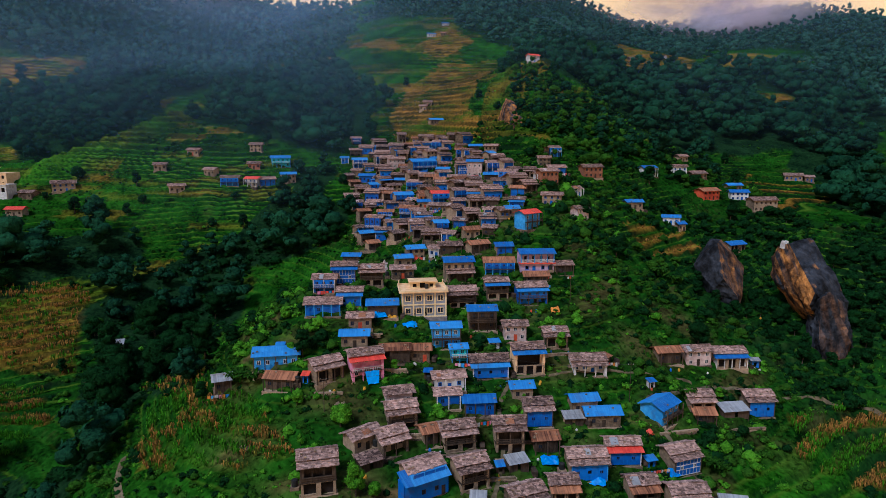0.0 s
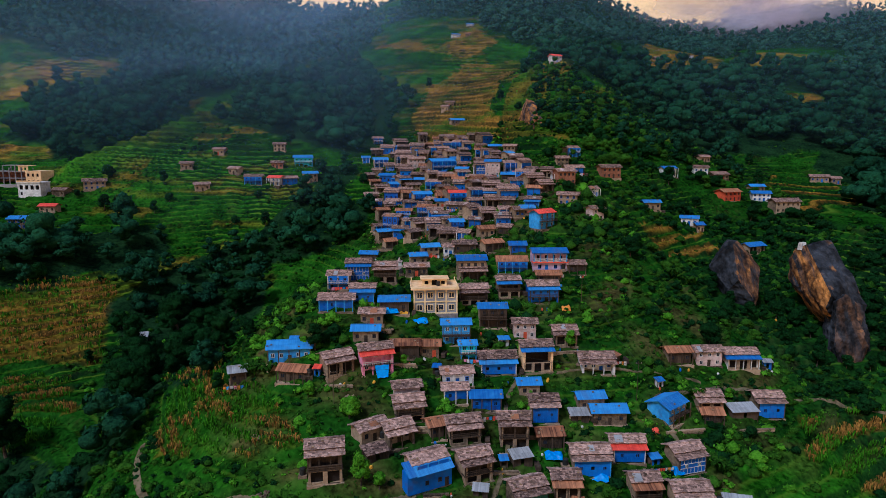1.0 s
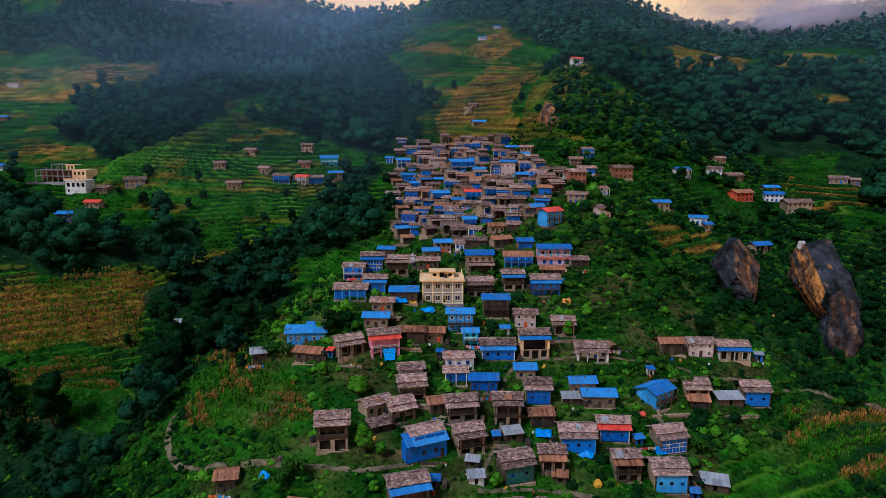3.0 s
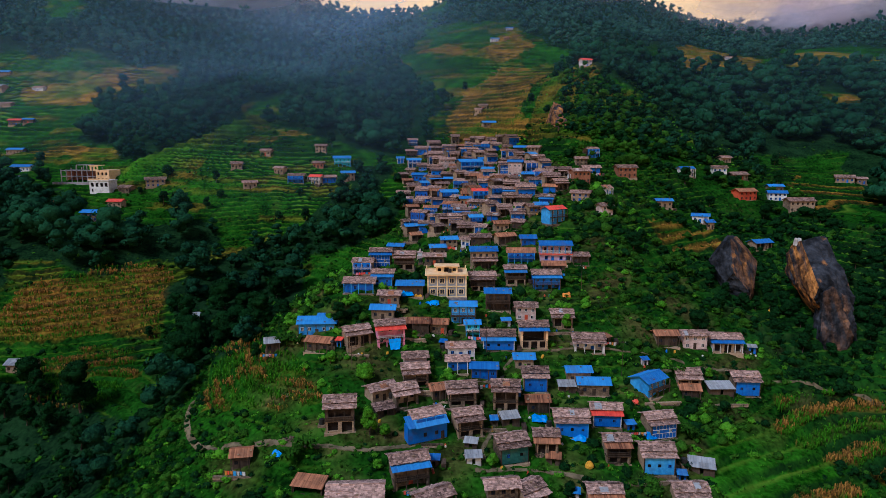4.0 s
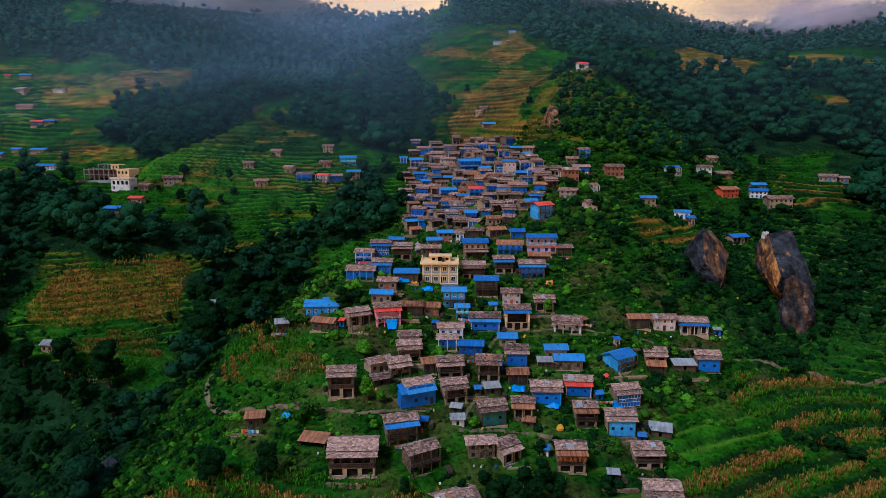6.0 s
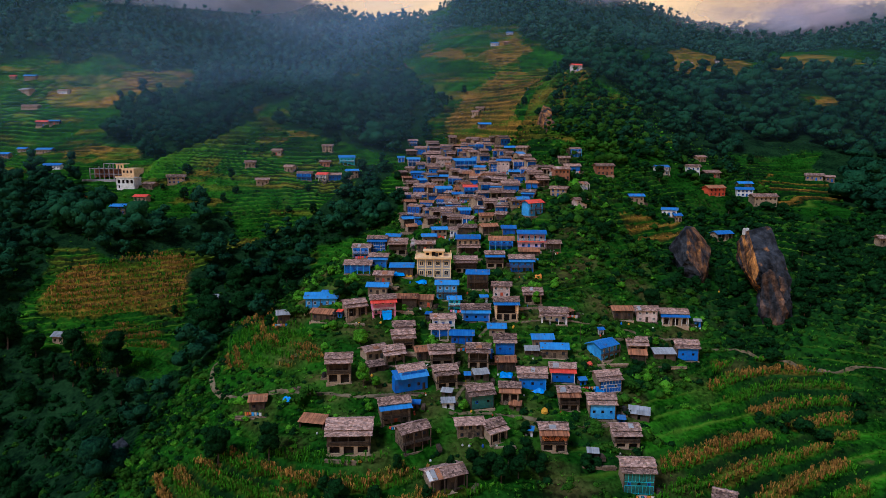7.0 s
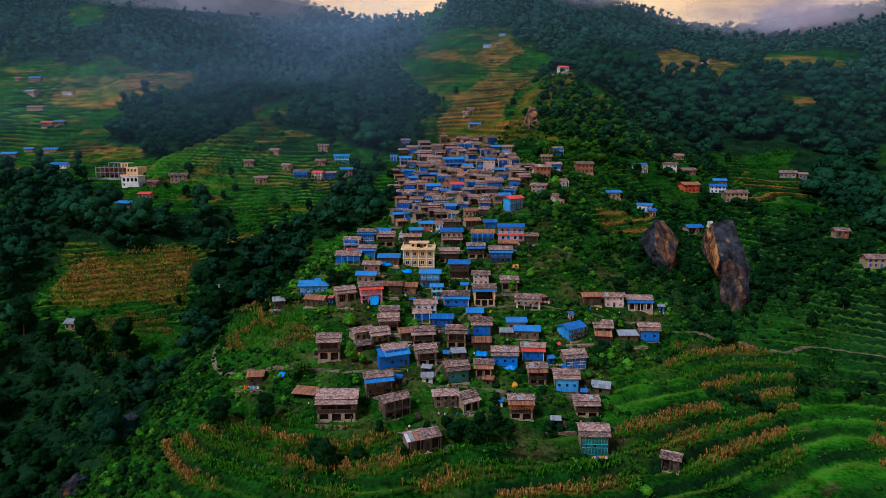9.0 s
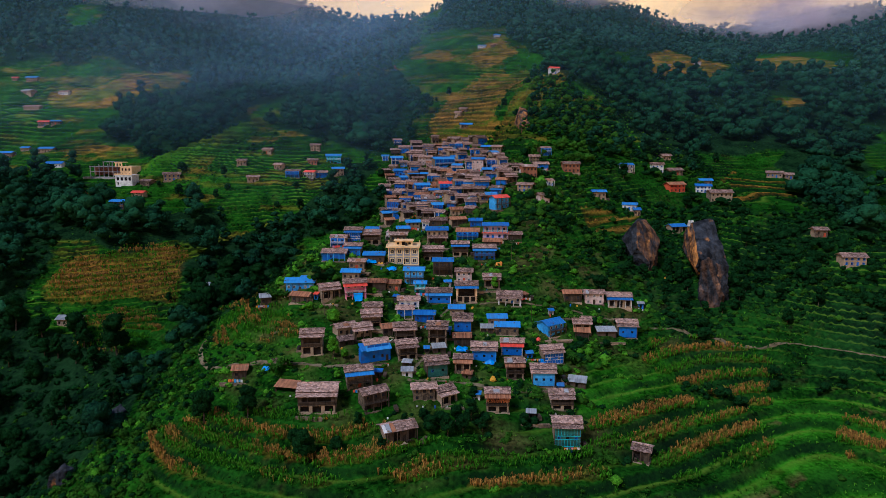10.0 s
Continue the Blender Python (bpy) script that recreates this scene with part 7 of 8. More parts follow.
def trunk_mesh(seed, height):
    r = random.Random(seed)
    s_ = Shape()
    p, rad = Vector((0, 0, -0.6)), 0.32
    for i in range(5):
        q = p + Vector((r.uniform(-0.25, 0.25), r.uniform(-0.25, 0.25), (height * 0.62 + 0.6) / 5))
        s_.beam(p, q, rad, 7, rad * 0.8)
        if i >= 2:
            for k in range(2):
                t = r.uniform(0, 6.28)
                s_.beam(q, q + Vector((math.cos(t) * height * 0.24, math.sin(t) * height * 0.24, height * 0.16)), rad * 0.5, 5, rad * 0.15)
        p, rad = q, rad * 0.8
    return s_.mesh("trunk", M["bark"])


CROWNS, TRUNKS = {}, {}
for k, (rad_, hei_, bas_) in enumerate(((4.2, 8.5, 0.9), (3.4, 9.5, 1.2), (5.0, 8.0, 1.0), (3.8, 10.5, 1.4))):
    tv, tf = crown(50 + k, 20, 3, rad_, hei_, bas_, 1500, 0.27)
    CROWNS[(k, True)] = plain_mesh("crown", tv, tf, M["leaf_dark"], True)
    CROWNS[(k, False)] = plain_mesh("crown", tv, tf, M["leaf_bright"], True)
    TRUNKS[k] = trunk_mesh(80 + k, hei_ + bas_)

FOREST = [crown(10 + k, 9, 2, r_, h_, b_, 180, 0.46) for k, (r_, h_, b_) in enumerate(((4.4, 8.0, 1.0), (3.6, 9.0, 1.2), (5.2, 7.5, 0.8), (4.0, 10.5, 1.4), (3.0, 7.0, 0.6)))]
MID_FOREST = [crown(40 + k, 4, 2, r_, h_, b_, 36, 0.85) for k, (r_, h_, b_) in enumerate(((5.0, 8.5, 0.6), (4.2, 10.0, 0.8), (5.6, 8.0, 0.6), (4.4, 11.0, 1.0)))]
FAR_FOREST = [crown(30 + k, 3, 2, r_, h_, b_, 14, 1.15) for k, (r_, h_, b_) in enumerate(((5.0, 8.5, 0.6), (4.2, 10.0, 0.8), (5.6, 8.0, 0.6), (4.4, 11.0, 1.0)))]
FAR_BUSHES = [crown(60 + k, 1, 2, r_, h_, -0.3, 18, 0.30, 0.4) for k, (r_, h_) in enumerate(((1.5, 1.7), (1.2, 2.0), (1.9, 1.6), (1.0, 1.3)))]
BUSHES = [crown(65 + k, 2, 2, r_, h_, -0.3, 44, 0.19, 0.6) for k, (r_, h_) in enumerate(((1.5, 1.7), (1.2, 2.0), (1.9, 1.6), (1.0, 1.3)))]
MAIZE = [blades(70 + k, 5, 2.1, 0.85, 0.10) for k in range(4)]
TUFTS = [blades(90 + k, 6, 0.75, 0.6, 0.06) for k in range(4)]

# woodland: the trees of the gully and the slopes near the village singly, the rest as far woods
tx, ty = sown(-330, 340, -140, 420, 10.4)
keep = wooded(tx, ty) & (rnd.uniform(0, 1, len(tx)) < 0.93)
keep &= clear_of_houses(tx, ty, 2.5) & ~(inside(SPUR, tx, ty) & (rnd.uniform(0, 1, len(tx)) < 0.8))
keep &= ~(inside(SMALL_FIELD, tx + 6, ty + 14) | inside(RIDGE_FIELD, tx, ty + 18) | inside(RIDGE_FIELD_FAR, tx, ty + 18) | inside(TERRACES_RIGHT, tx, ty + 12))
keep &= ~((np.abs(tx - 93) < 9) & (ty > 235) & (ty < 266))
tx, ty = tx[keep], ty[keep]
ts = rnd.uniform(0.75, 1.6, len(tx)) * (1.08 + 0.3 * wavy(tx, ty, 16.0)) * np.where(inside(GULLY, tx, ty), 0.9, 1.28)
ridge = (tx > 62) & (ty > 110)
keep = ~ridge | (rnd.uniform(0, 1, len(tx)) < 0.72)
tx, ty, ts = tx[keep], ty[keep], (ts * np.where(ridge, rnd.uniform(0.95, 1.35, len(tx)), 1.0))[keep]
ts = np.minimum(ts, 2.3)
single = (inside(GULLY, tx, ty) | inside(LEFT_FOOT, tx, ty)) & (ty < 60)
order = np.where(single)[0][:190]
for i in order:
    tree(float(tx[i]), float(ty[i]), float(ts[i]) * (0.6 if ty[i] < -25 else 0.85), int(rnd.randint(0, 4)))
rest = np.ones(len(tx), bool)
rest[order] = False
strew("near_woods", "dark broadleaf woods on the slopes", FOREST, tx[rest], ty[rest], ground_z(tx[rest], ty[rest]) - 0.5, ts[rest], M["leaf_wood"], "woods", True)
fx_, fy_ = sown(-760, 760, 200, 920, 11.6)
keep = wooded(fx_, fy_) & ~((fx_ > -330) & (fx_ < 340) & (fy_ < 420))
keep &= np.abs(fx_) < 0.76 * (fy_ + 236) + 15
fx_, fy_ = fx_[keep], fy_[keep]
# these crowns take the leaf colour that carries the haze
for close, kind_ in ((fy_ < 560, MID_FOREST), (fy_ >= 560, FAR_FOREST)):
    strew("far_woods", "dense far mountain woods with haze in their leaf colour", kind_, fx_[close], fy_[close], ground_z(fx_[close], fy_[close]) - 2.4, rnd.uniform(0.8, 1.8, close.sum()), M["leaf_far_haze"], "woods", True)

# trees shoulder to shoulder along the skyline
kx = np.repeat(np.arange(-620, 640, 4.6), 3) + rnd.uniform(-2, 2, 3 * len(np.arange(-620, 640, 4.6)))
scan = np.arange(600, 860, 5.0)
sight = (land(kx[:, None], scan[None]) - 51) / np.hypot(kx[:, None] - 5, scan[None] + 200)
ky = scan[np.argmax(sight, axis=1)] + rnd.uniform(-14, 10, len(kx))
strew("far_woods", "treetops close together along the skyline", FAR_FOREST, kx, ky, ground_z(kx, ky) - 2.6, rnd.uniform(0.55, 1.05, len(kx)), M["leaf_far_haze"], "woods", True)

# single crowns on the grassy spur
sx_, sy_ = sown(55, 165, 105, 275, 9.0)
keep = (inside(SHRUB_SLOPE, sx_, sy_) | inside(SPUR, sx_, sy_)) & ~wooded(sx_, sy_) & clear_of_houses(sx_, sy_, 4.0) & (rnd.uniform(0, 1, len(sx_)) < 0.42)
sx_, sy_ = sx_[keep], sy_[keep]
strew("spur_trees", "scattered broadleaf trees on the grassy spur", FOREST, sx_, sy_, ground_z(sx_, sy_) - 0.5, rnd.uniform(0.5, 1.0, len(sx_)), M["leaf_wood"], "trees", True)

# scattered trees that stand alone on the terraces and between the houses
lx, ly = sown(-190, 220, -20, 330, 15.0)
keep = ~wooded(lx, ly) & ~inside(VILLAGE, lx, ly) & clear_of_houses(lx, ly, 4.0) & (rnd.uniform(0, 1, len(lx)) < 0.30)
for q in FIELDS:
    keep &= ~inside(q, lx, ly)
SOLITARY += [(float(a), float(b)) for a, b in zip(lx[keep], ly[keep])]
for (sx, sy) in SOLITARY:
    tree(sx, sy, rnd.uniform(0.4, 0.85), int(rnd.randint(0, 4)))
for (sx, sy, ss) in THICKET:
    tree(sx, sy, 1.3 * ss, int(rnd.randint(0, 4)), True, "dense dark bush beside the lowest houses")
for (sx, sy, ss) in FIELD_TREES:
    tree(sx, sy, ss, int(rnd.randint(0, 4)), True, "broad dark tree standing in the maize below the houses")
for (sx, sy, ss) in CRAG_FOOT:
    tree(sx, sy, ss, int(rnd.randint(0, 4)), True, "dark bush at the foot of a crag")
for (sx, sy, ss) in BRIGHT_TREES:
    tree(sx, sy, ss, int(rnd.randint(0, 4)), False)

# undergrowth that closes the gully between its trees
hx, hy = sown(-190, -30, -130, 110, 4.2)
keep = (inside(GULLY, hx, hy) | inside(LEFT_EDGE, hx, hy) | inside(LEFT_FOOT, hx, hy)) & (np.abs(hx) < 0.76 * (hy + 236) + 10)
hx, hy = hx[keep], hy[keep]
strew("undergrowth", "dark undergrowth between the trees of the gully", BUSHES, hx, hy, ground_z(hx, hy) - 0.4, rnd.uniform(1.2, 2.6, len(hx)), M["leaf_dark"], "bushes", True)

# thickets between the crags and the right-hand hamlet
SMALL_TREES = [crown(110 + k, 8, 2, r_, h_, -0.2, 190, 0.40) for k, (r_, h_) in enumerate(((4.2, 6.5), (3.4, 8.0), (5.0, 6.0)))]
hx, hy = sown(50, 235, -60, 285, 5.4)
keep = (wavy(hx, hy, 12.0) + 0.5 * wavy(hx, hy, 31.0) > np.where((hy > 100) | (hx > 88), -0.38, -0.1)) & ((hy < 125) | inside(SHRUB_SLOPE, hx, hy) | inside(SPUR, hx, hy)) & clear_of_houses(hx, hy, 2.6) & (~inside(VILLAGE, hx, hy) | (hx > 56)) & ~wooded(hx, hy) & ~inside(RICE_LOW, hx, hy)
for q in FIELDS:
    keep &= ~inside(q, hx, hy)
hx, hy = hx[keep], hy[keep]
hs = rnd.uniform(0.28, 0.68, len(hx)) * np.where(hy > 110, 1.7, 1.0) * np.where((hx > 95) & (hy < 110), 1.3, 1.0)
light_bush = ((hy > 110) & (rnd.uniform(0, 1, len(hx)) < 0.55)) | ((hx < 95) & (rnd.uniform(0, 1, len(hx)) < 0.55))
for sel, mat_, words in ((~light_bush, "leaf_dark", "dense dark bushes and small trees round the crags"), (light_bush, "leaf_mid", "green bushes and small trees on the grassy slope")):
    strew("thicket", words, SMALL_TREES, hx[sel], hy[sel], ground_z(hx[sel], hy[sel]) - 0.6, hs[sel], M[mat_], "bushes", True)

hx, hy = sown(-106, -44, -110, 12, 4.6)
keep = inside(FLANK, hx, hy) & ~wooded(hx, hy) & (rnd.uniform(0, 1, len(hx)) < 0.8)
hx, hy = hx[keep], hy[keep]
pale = rnd.uniform(0, 1, len(hx)) < 0.5
for sel, mat_, words in ((~pale, "leaf_dark", "dark bushes on the steep side of the spur"), (pale, "leaf_mid", "green bushes on the steep side of the spur")):
    strew("thicket", words, SMALL_TREES, hx[sel], hy[sel], ground_z(hx[sel], hy[sel]) - 0.5, rnd.uniform(0.25, 0.6, sel.sum()), M[mat_], "bushes", True)

# hedges, shrubs and weeds
bx_, by_ = sown(-190, 230, -125, 330, 2.55)
in_view = np.abs(bx_) < 0.76 * (by_ + 236) + 10
bx_, by_ = bx_[in_view], by_[in_view]
dens = 0.62 + 0.45 * wavy(bx_, by_, 13.0) + 0.3 * wavy(bx_, by_, 41.0)
hz_ = terrace_level(bx_, by_, land(bx_, by_))
fr_ = hz_ - np.floor(hz_)
dens = dens * np.where(fr_ > 0.68, 1.5, 0.8)
in_v = inside(VILLAGE, bx_, by_)
dens = np.where((bx_ < -45) & (by_ > 60), dens * 0.55, dens)
dens = np.where((bx_ > 50) & (bx_ < 190) & (by_ > -25) & (by_ < 75), dens * 1.5, dens)
dens = np.where((bx_ + 15 * wavy(bx_, by_, 17.0) > 100) & (by_ > -70), dens * 1.4 + 0.08, dens)
dens = np.where(in_v, 1.0, dens)
for q in FIELDS:
    dens = np.where(ragged(q, bx_, by_), 0.04, dens)
dens = np.where((by_ < -72) & (bx_ > -60), dens * 0.35, dens)
dens = np.where(ragged(RICE_LOW, bx_, by_), 0.05, dens)
dens = np.where(wooded(bx_, by_), 0.22, dens)
dens = np.where(inside(RIB, bx_, by_) | inside(SPUR, bx_, by_) | inside(TERRACES_RIGHT, bx_, by_), 0.85, dens)
flank = (bx_ > -78) & (bx_ < -24) & (by_ > -85) & (by_ < 12)
dens = np.where(flank & ~ragged(CORN_NEAR, bx_, by_), dens * 1.9, dens)
dens = np.where(inside(FLANK, bx_, by_) | inside(SHRUB_SLOPE, bx_, by_), 1.0, dens)
dens = np.where((bx_ > 55) & (by_ < -10) & (fr_ > 0.55), dens * 1.5, dens)
dens = np.where(by_ > 150, dens * 0.7, dens)
keep = (rnd.uniform(0, 1, len(bx_)) < dens) & clear_of_houses(bx_, by_, 0.6)
bx_, by_ = bx_[keep], by_[keep]
bs = rnd.uniform(0.45, 1.3, len(bx_)) * (1.0 + 0.45 * wavy(bx_, by_, 21.0)) * np.where((bx_ > 50) & (by_ > -25) & (by_ < 90), 1.5, 1.0) * np.where(inside(VILLAGE, bx_, by_), 1.4, 1.0) * np.where((bx_ > -84) & (bx_ < -24) & (by_ > -105) & (by_ < 20), 1.3, 1.0)
mid = np.clip(rnd.uniform(0, 1, len(bx_)) + np.where(inside(VILLAGE, bx_, by_) & (by_ < 10), 0.11, 0) + np.where((by_ > 55) & (bx_ > 25) & (bx_ < 170), 0.06, 0) + np.where((bx_ > -74) & (bx_ < -24) & (by_ > -70) & (by_ < 20), 0.09, 0), 0, 0.999)
mid = np.where((bx_ + 12 * wavy(bx_, by_, 13.0) > 92) & (by_ < 125), np.clip(0.42 + 0.5 * mid, 0, 0.96), mid)
for lo, hi, mat_, nm, words in ((0, 0.60, "leaf_mid", "shrubs", "green shrubs and hedges on the terraces"), (0.60, 0.93, "leaf_dark", "dark_shrubs", "dark green bushes along terrace edges"), (0.93, 1, "leaf_bright", "bright_shrubs", "bright yellow-green shrubs between houses")):
    i = (mid >= lo) & (mid < hi)
    for close, kind_ in ((by_ < 75, BUSHES), (by_ >= 75, FAR_BUSHES)):
        k = i & close
        strew(nm, words, kind_, bx_[k], by_[k], ground_z(bx_[k], by_[k]) - 0.25, bs[k], M[mat_], "shrubs", True)

# maize on the terraces, green and dry
mx, my = sown(-170, 160, -120, 80, 0.68)
inm = np.zeros(len(mx), bool)
for q in (CORN_LEFT, CORN_LEFT2, CORN_RIGHT, CORN_RIGHT2, CORN_LOW, CORN_NEAR, CORN_EDGE):
    inm |= ragged(q, mx, my)
mx, my = mx[inm], my[inm]
hz_ = terrace_level(mx, my, land(mx, my))
fr_ = hz_ - np.floor(hz_)
strip = dry_strip(mx, my, hz_)
# two or three rows along the outer part of every terrace
row = np.mod(fr_ * 3.7, 1.0) < 0.62
loose = inside(CORN_NEAR, mx, my)
keep = (row | loose | (strip > 0.55)) & (fr_ < 0.78) & clear_of_houses(mx, my, 0.8) & (rnd.uniform(0, 1, len(mx)) < np.where(loose, 0.5, np.where(strip > 0.45, 0.9, 0.7)) * (0.85 + 0.4 * wavy(mx, my, 9.0)))
mx, my, strip = mx[keep], my[keep], strip[keep]
dry = strip * 1.25 - 0.62 + rnd.uniform(-0.5, 0.5, len(mx)) + 0.35 * wavy(mx, my, 5.0) + np.where(inside(CORN_LEFT, mx, my), 0.3 + 0.45 * wavy(mx, my, 7.0), 0.0) - np.where(ragged(CORN_RIGHT2, mx, my), 0.28, 0.0) + np.where(inside(CORN_NEAR, mx, my), 0.1 + 0.5 * wavy(mx, my, 6.0), 0.0)
for lo, hi, mat_, nm, words in ((0.14, 9, "maize_dry", "dry_maize", "dry ochre maize stalks on terraces"), (-0.05, 0.14, "maize_ripe", "ripening_maize", "yellowing maize plants on terraces"), (-9, -0.05, "maize_green", "green_maize", "green maize plants on terraces")):
    sel = (dry > lo) & (dry <= hi)
    strew(nm, words, MAIZE, mx[sel], my[sel], ground_z(mx[sel], my[sel]) - 0.05, rnd.uniform(0.65, 1.1, sel.sum()), M[mat_], "maize")
ux, uy = sown(-60, 240, 30, 540, 2.1)
inm = np.zeros(len(ux), bool)
for q in (OCHRE_UP, OCHRE_TOP):
    inm |= inside(q, ux, uy)
hz_ = terrace_level(ux, uy, land(ux, uy))
inm |= inside(OCHRE_RIGHT, ux, uy) & (np.mod(hz_, 2.0) < 0.8)
keep = inm & (hz_ - np.floor(hz_) < 0.7) & (wavy(ux, uy, 11.0) > -0.45)
ux, uy = ux[keep], uy[keep]
strew("dry_crop", "ochre ripening crop on the upper terraces", TUFTS, ux, uy, ground_z(ux, uy) - 0.05, rnd.uniform(1.1, 1.9, len(ux)), M["maize_dry"], "crop")

# grass on the lower terraces and round the houses
qx, qy = sown(-75, 150, -118, -5, 1.9)
keep = ~wooded(qx, qy) & clear_of_houses(qx, qy, 0.3) & (wavy(qx, qy, 6.0) > -0.5)
qx, qy = qx[keep], qy[keep]
br_ = rnd.uniform(0, 1, len(qx)) < 0.22 + 0.4 * wavy(qx, qy, 15.0)
for sel, mat_, nm, words in ((br_, "leaf_bright", "fresh_grass", "fresh bright grass on terraces"), (~br_, "leaf_mid", "rough_grass", "rough green grass and weeds")):
    strew(nm, words, TUFTS, qx[sel], qy[sel], ground_z(qx[sel], qy[sel]) - 0.05, rnd.uniform(0.6, 1.3, sel.sum()), M[mat_], "grass")
for (sx, sy) in BANANAS:
    o = new("banana_plant", plain_mesh("banana_plant", *leaf_blade_set(int(abs(sx * 7 + sy))), M["leaf_mid"]))
    tagged(put(o, sx, sy, float(ground_z(sx, sy))), "broad-leaved banana clump beside the terraces", "plant", "banana clumps")

# ---------------------------------------------------------------- cloud lying on the ridges


def mist_material(name, rgb, density, lo, hi, scale):
    m = bpy.data.materials.new(name)
    m.use_nodes = True
    n, l = m.node_tree.nodes, m.node_tree.links
    n.clear()
    out = n.new("ShaderNodeOutputMaterial")
    mix = n.new("ShaderNodeMixShader")
    tr = n.new("ShaderNodeBsdfTransparent")
    df = n.new("ShaderNodeBsdfDiffuse")
    tl = n.new("ShaderNodeBsdfTranslucent")
    both = n.new("ShaderNodeMixShader")
    df.inputs[0].default_value = tl.inputs[0].default_value = (*rgb, 1)
    both.inputs[0].default_value = 0.5
    l.new(df.outputs[0], both.inputs[1])
    l.new(tl.outputs[0], both.inputs[2])
    co = n.new("ShaderNodeTexCoord")
    gr = n.new("ShaderNodeTexGradient")
    gr.gradient_type = "SPHERICAL"
    l.new(co.outputs["Object"], gr.inputs[0])
    geo = n.new("ShaderNodeNewGeometry")
    mp = n.new("ShaderNodeMapping")
    mp.inputs["Scale"].default_value = (1, 1, 2.0)
    ns = n.new("ShaderNodeTexNoise")
    ns.inputs["Scale"].default_value, ns.inputs["Detail"].default_value, ns.inputs["Roughness"].default_value = scale, 6, 0.6
    l.new(geo.outputs["Position"], mp.inputs[0])
    l.new(mp.outputs[0], ns.inputs["Vector"])
    rg = n.new("ShaderNodeMapRange")
    rg.inputs["From Min"].default_value, rg.inputs["From Max"].default_value = lo, hi
    l.new(ns.outputs[0], rg.inputs["Value"])
    sm = n.new("ShaderNodeMapRange")
    sm.interpolation_type = "SMOOTHSTEP"
    sm.inputs["From Min"].default_value, sm.inputs["From Max"].default_value = 0.0, 1.0
    l.new(gr.outputs["Fac"], sm.inputs["Value"])
    mu = n.new("ShaderNodeMath")
    mu.operation = "MULTIPLY"
    l.new(rg.outputs[0], mu.inputs[0])
    l.new(sm.outputs[0], mu.inputs[1])
    mu2 = n.new("ShaderNodeMath")
    mu2.operation = "MULTIPLY"
    mu2.inputs[1].default_value = density
    l.new(mu.outputs[0], mu2.inputs[0])
    l.new(mu2.outputs[0], mix.inputs[0])
    l.new(tr.outputs[0], mix.inputs[1])
    l.new(both.outputs[0], mix.inputs[2])
    l.new(mix.outputs[0], out.inputs["Surface"])
    return m


M["cloud"] = mist_material("low_cloud", (0.90, 0.76, 0.86), 0.96, 0.24, 0.58, 0.010)
def cloud(x, y, z, rx, rz, material, words, layers=3, gap=25):
    """A bank of cloud: rippled soft-edged layers one behind another."""
    e = tagged(put(new("cloud_bank"), x, y, z), words, "cloud", "clouds on the ridges")
    for k in range(layers):
        n = 24
        vs, fs = [], []
        for j in range(n + 1):
            for i in range(n + 1):
                u_, v_ = i / n * 2 - 1, j / n * 2 - 1
                vs.append((u_, 0.08 * math.sin(4 * u_ + k) * math.cos(3 * v_ + 2 * k) - 0.25 * v_, v_))
        for j in range(n):
            for i in range(n):
                a = j * (n + 1) + i
                fs.append((a, a + 1, a + n + 2, a + n + 1))
        s_ = Shape()
        s_.v, s_.f = vs, fs
        o = part("cloud_layer", s_, material, e)
        o.matrix_basis = Matrix.LocRotScale((rx * 0.13 * (k - 1), gap * k, rz * 0.1 * k), None, (rx, rx, rz))
    return e


cloud(-290, 660, 262, 270, 62, M["cloud"], "grey-lilac cloud bank hiding the mountain top", 1)
cloud(500, 690, 226, 240, 48, M["cloud"], "lilac-grey cloud lying on the ridge", 2, 60)
cloud(205, 640, 240, 80, 20, M["cloud"], "lilac-grey cloud lying on the ridge", 1)


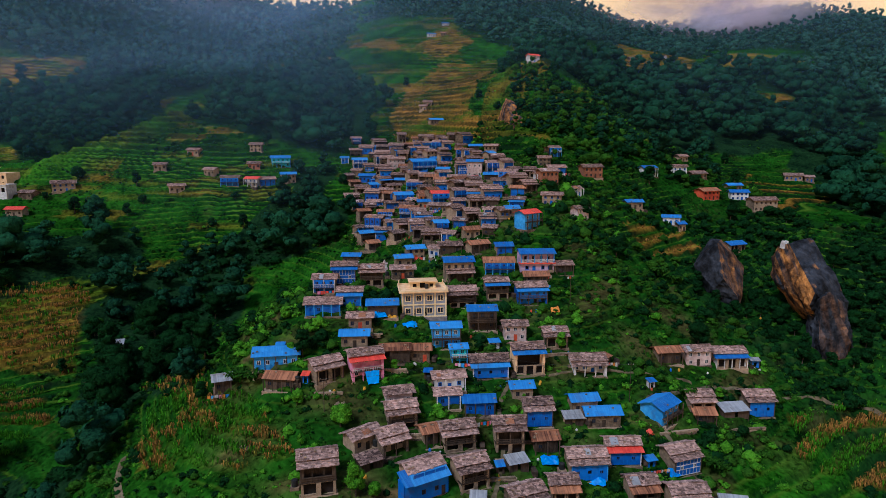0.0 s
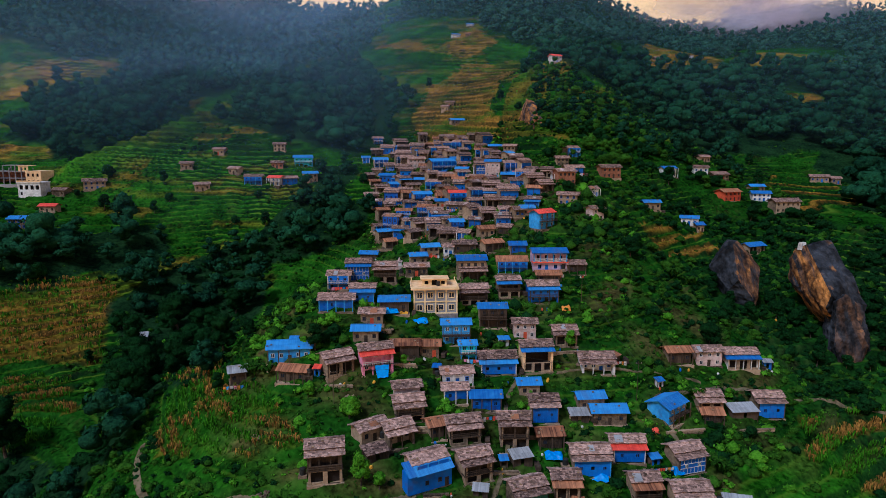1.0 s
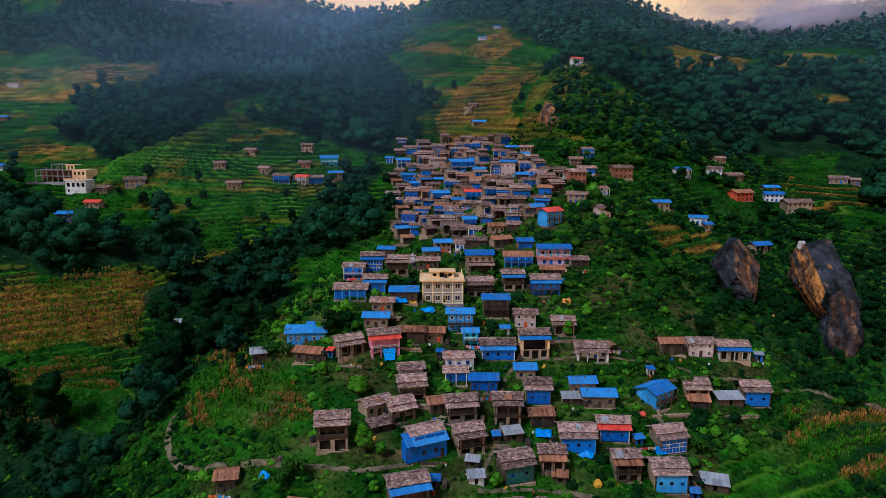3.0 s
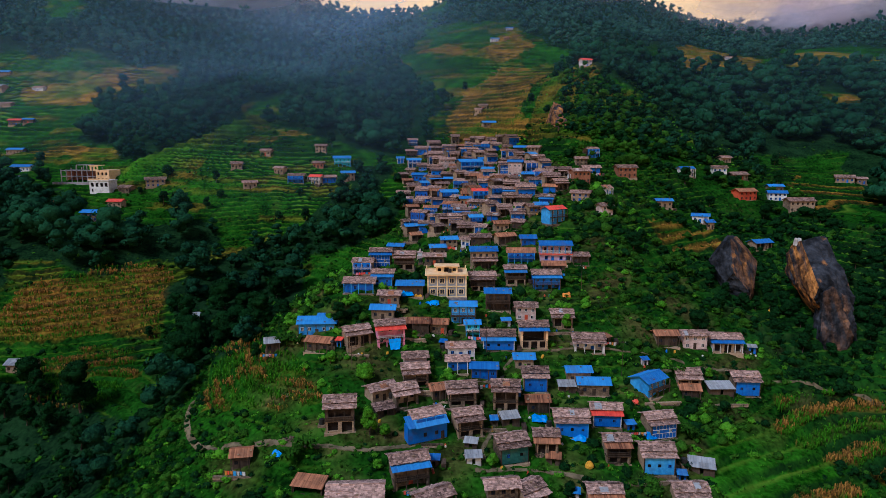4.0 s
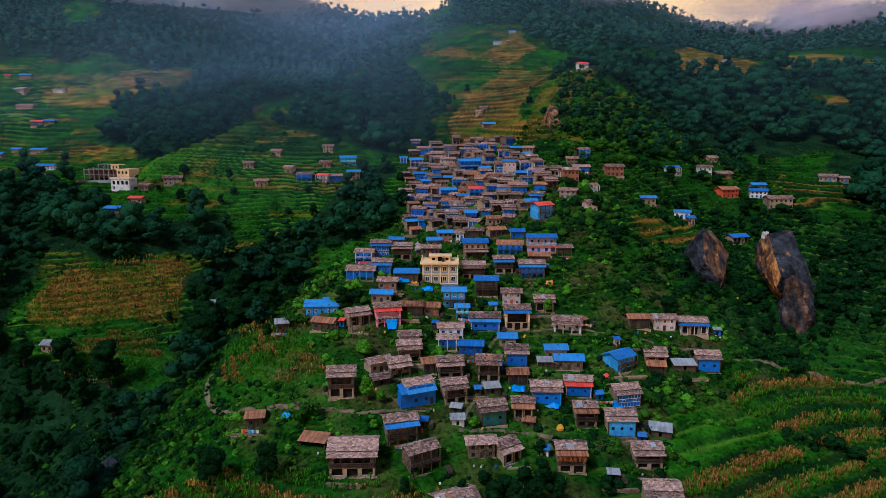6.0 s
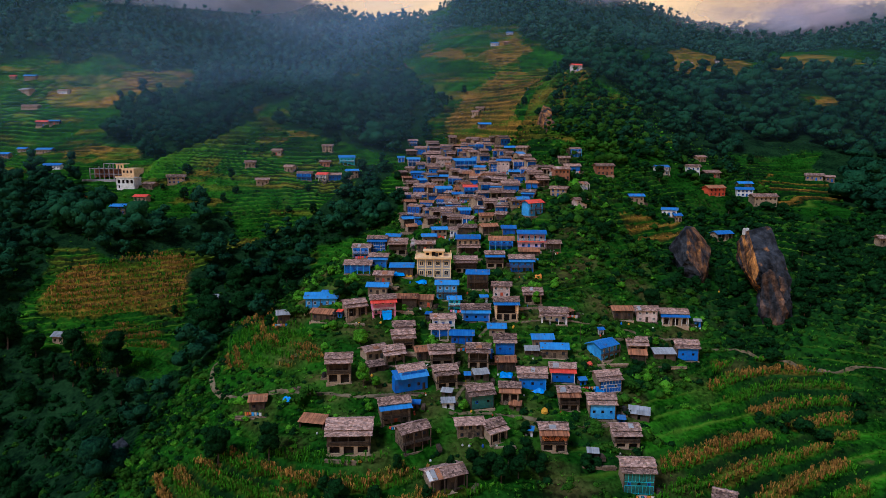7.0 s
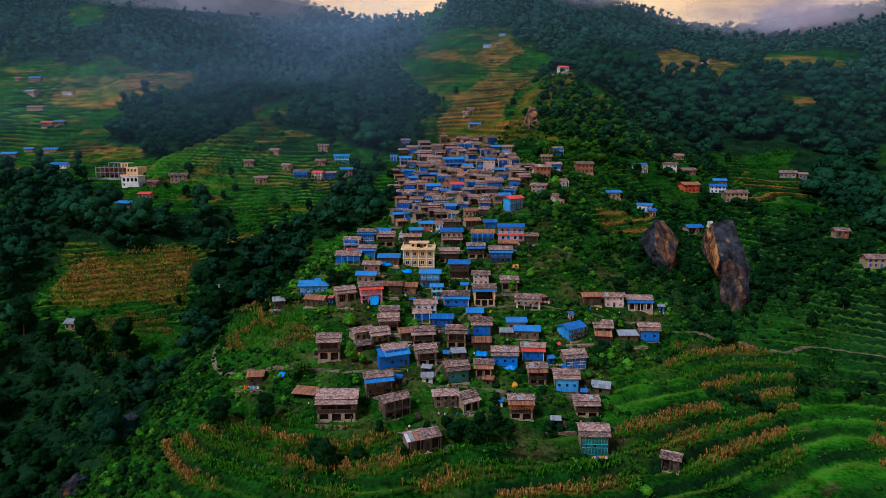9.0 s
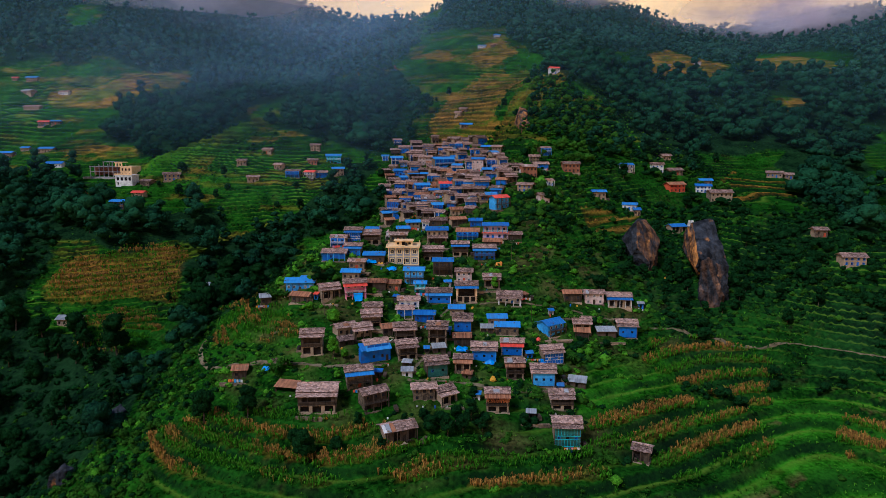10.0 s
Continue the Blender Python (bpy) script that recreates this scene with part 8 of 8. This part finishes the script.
def veil_material(name, rgb):
    """See-through colour of the added haze sheet, which carries its own thickness."""
    m = bpy.data.materials.new(name)
    m.use_nodes = True
    n, l = m.node_tree.nodes, m.node_tree.links
    n.clear()
    out, mix, both = n.new("ShaderNodeOutputMaterial"), n.new("ShaderNodeMixShader"), n.new("ShaderNodeMixShader")
    tr, df, tl = n.new("ShaderNodeBsdfTransparent"), n.new("ShaderNodeBsdfDiffuse"), n.new("ShaderNodeBsdfTranslucent")
    df.inputs[0].default_value = tl.inputs[0].default_value = (*rgb, 1)
    both.inputs[0].default_value = 0.5
    l.new(df.outputs[0], both.inputs[1])
    l.new(tl.outputs[0], both.inputs[2])
    at_n = n.new("ShaderNodeAttribute")
    at_n.attribute_name = "veil"
    geo, ns, rg, mu = n.new("ShaderNodeNewGeometry"), n.new("ShaderNodeTexNoise"), n.new("ShaderNodeMapRange"), n.new("ShaderNodeMath")
    ns.inputs["Scale"].default_value, ns.inputs["Detail"].default_value = 0.008, 5
    l.new(geo.outputs["Position"], ns.inputs["Vector"])
    rg.inputs["From Min"].default_value, rg.inputs["From Max"].default_value = 0.3, 0.7
    rg.inputs["To Min"].default_value, rg.inputs["To Max"].default_value = 0.7, 1.25
    l.new(ns.outputs[0], rg.inputs["Value"])
    mu.operation = "MULTIPLY"
    l.new(at_n.outputs["Fac"], mu.inputs[0])
    l.new(rg.outputs[0], mu.inputs[1])
    l.new(mu.outputs[0], mix.inputs[0])
    l.new(tr.outputs[0], mix.inputs[1])
    l.new(both.outputs[0], mix.inputs[2])
    l.new(mix.outputs[0], out.inputs["Surface"])
    return m


# added sheet over the far treetops paints blue haze, thicker with height and distance
AZ, RR = np.meshgrid(np.radians(np.arange(-50, 50.1, 1.0)), np.arange(270, 1060, 10.0))
VX, VY = 5 + RR * np.sin(AZ), -200 + RR * np.cos(AZ)
rise = np.maximum.accumulate((land(VX, VY) + 27 - 51) / RR, axis=0)
for _ in range(3):
    rise[:, 1:-1] = (rise[:, :-2] + 2 * rise[:, 1:-1] + rise[:, 2:]) / 4
    rise[1:-1] = (rise[:-2] + 2 * rise[1:-1] + rise[2:]) / 4
VZ = 51 + RR * rise + 0.012 * (RR - 270)
veil = np.interp(VY, [70, 160, 260, 400, 560, 680, 760, 820], [0.0, 0.045, 0.11, 0.17, 0.22, 0.30, 0.32, 0.0])
veil *= np.interp(VX, [-900, -420, -300, -120, -40, 10, 70, 140, 300, 520, 900], [0.45, 0.45, 0.75, 1.1, 0.95, 0.42, 0.34, 0.34, 0.34, 0.30, 0.3])
nv, mv = VX.shape
ids = np.arange(nv * mv).reshape(nv, mv)
veil_mesh = plain_mesh("mist_veil", np.stack([VX, VY, VZ], -1).reshape(-1, 3), np.stack([ids[:-1, :-1], ids[:-1, 1:], ids[1:, 1:], ids[1:, :-1]], -1).reshape(-1, 4), veil_material("blue_haze", (0.40, 0.60, 0.92)), True)
va = veil_mesh.attributes.new("veil", "FLOAT", "POINT")
va.data.foreach_set("value", veil.astype(np.float32).ravel())
tagged(new("mist_veil", veil_mesh), "thin blue sheet added as haze over the far slopes", "mist", "", "stuff")
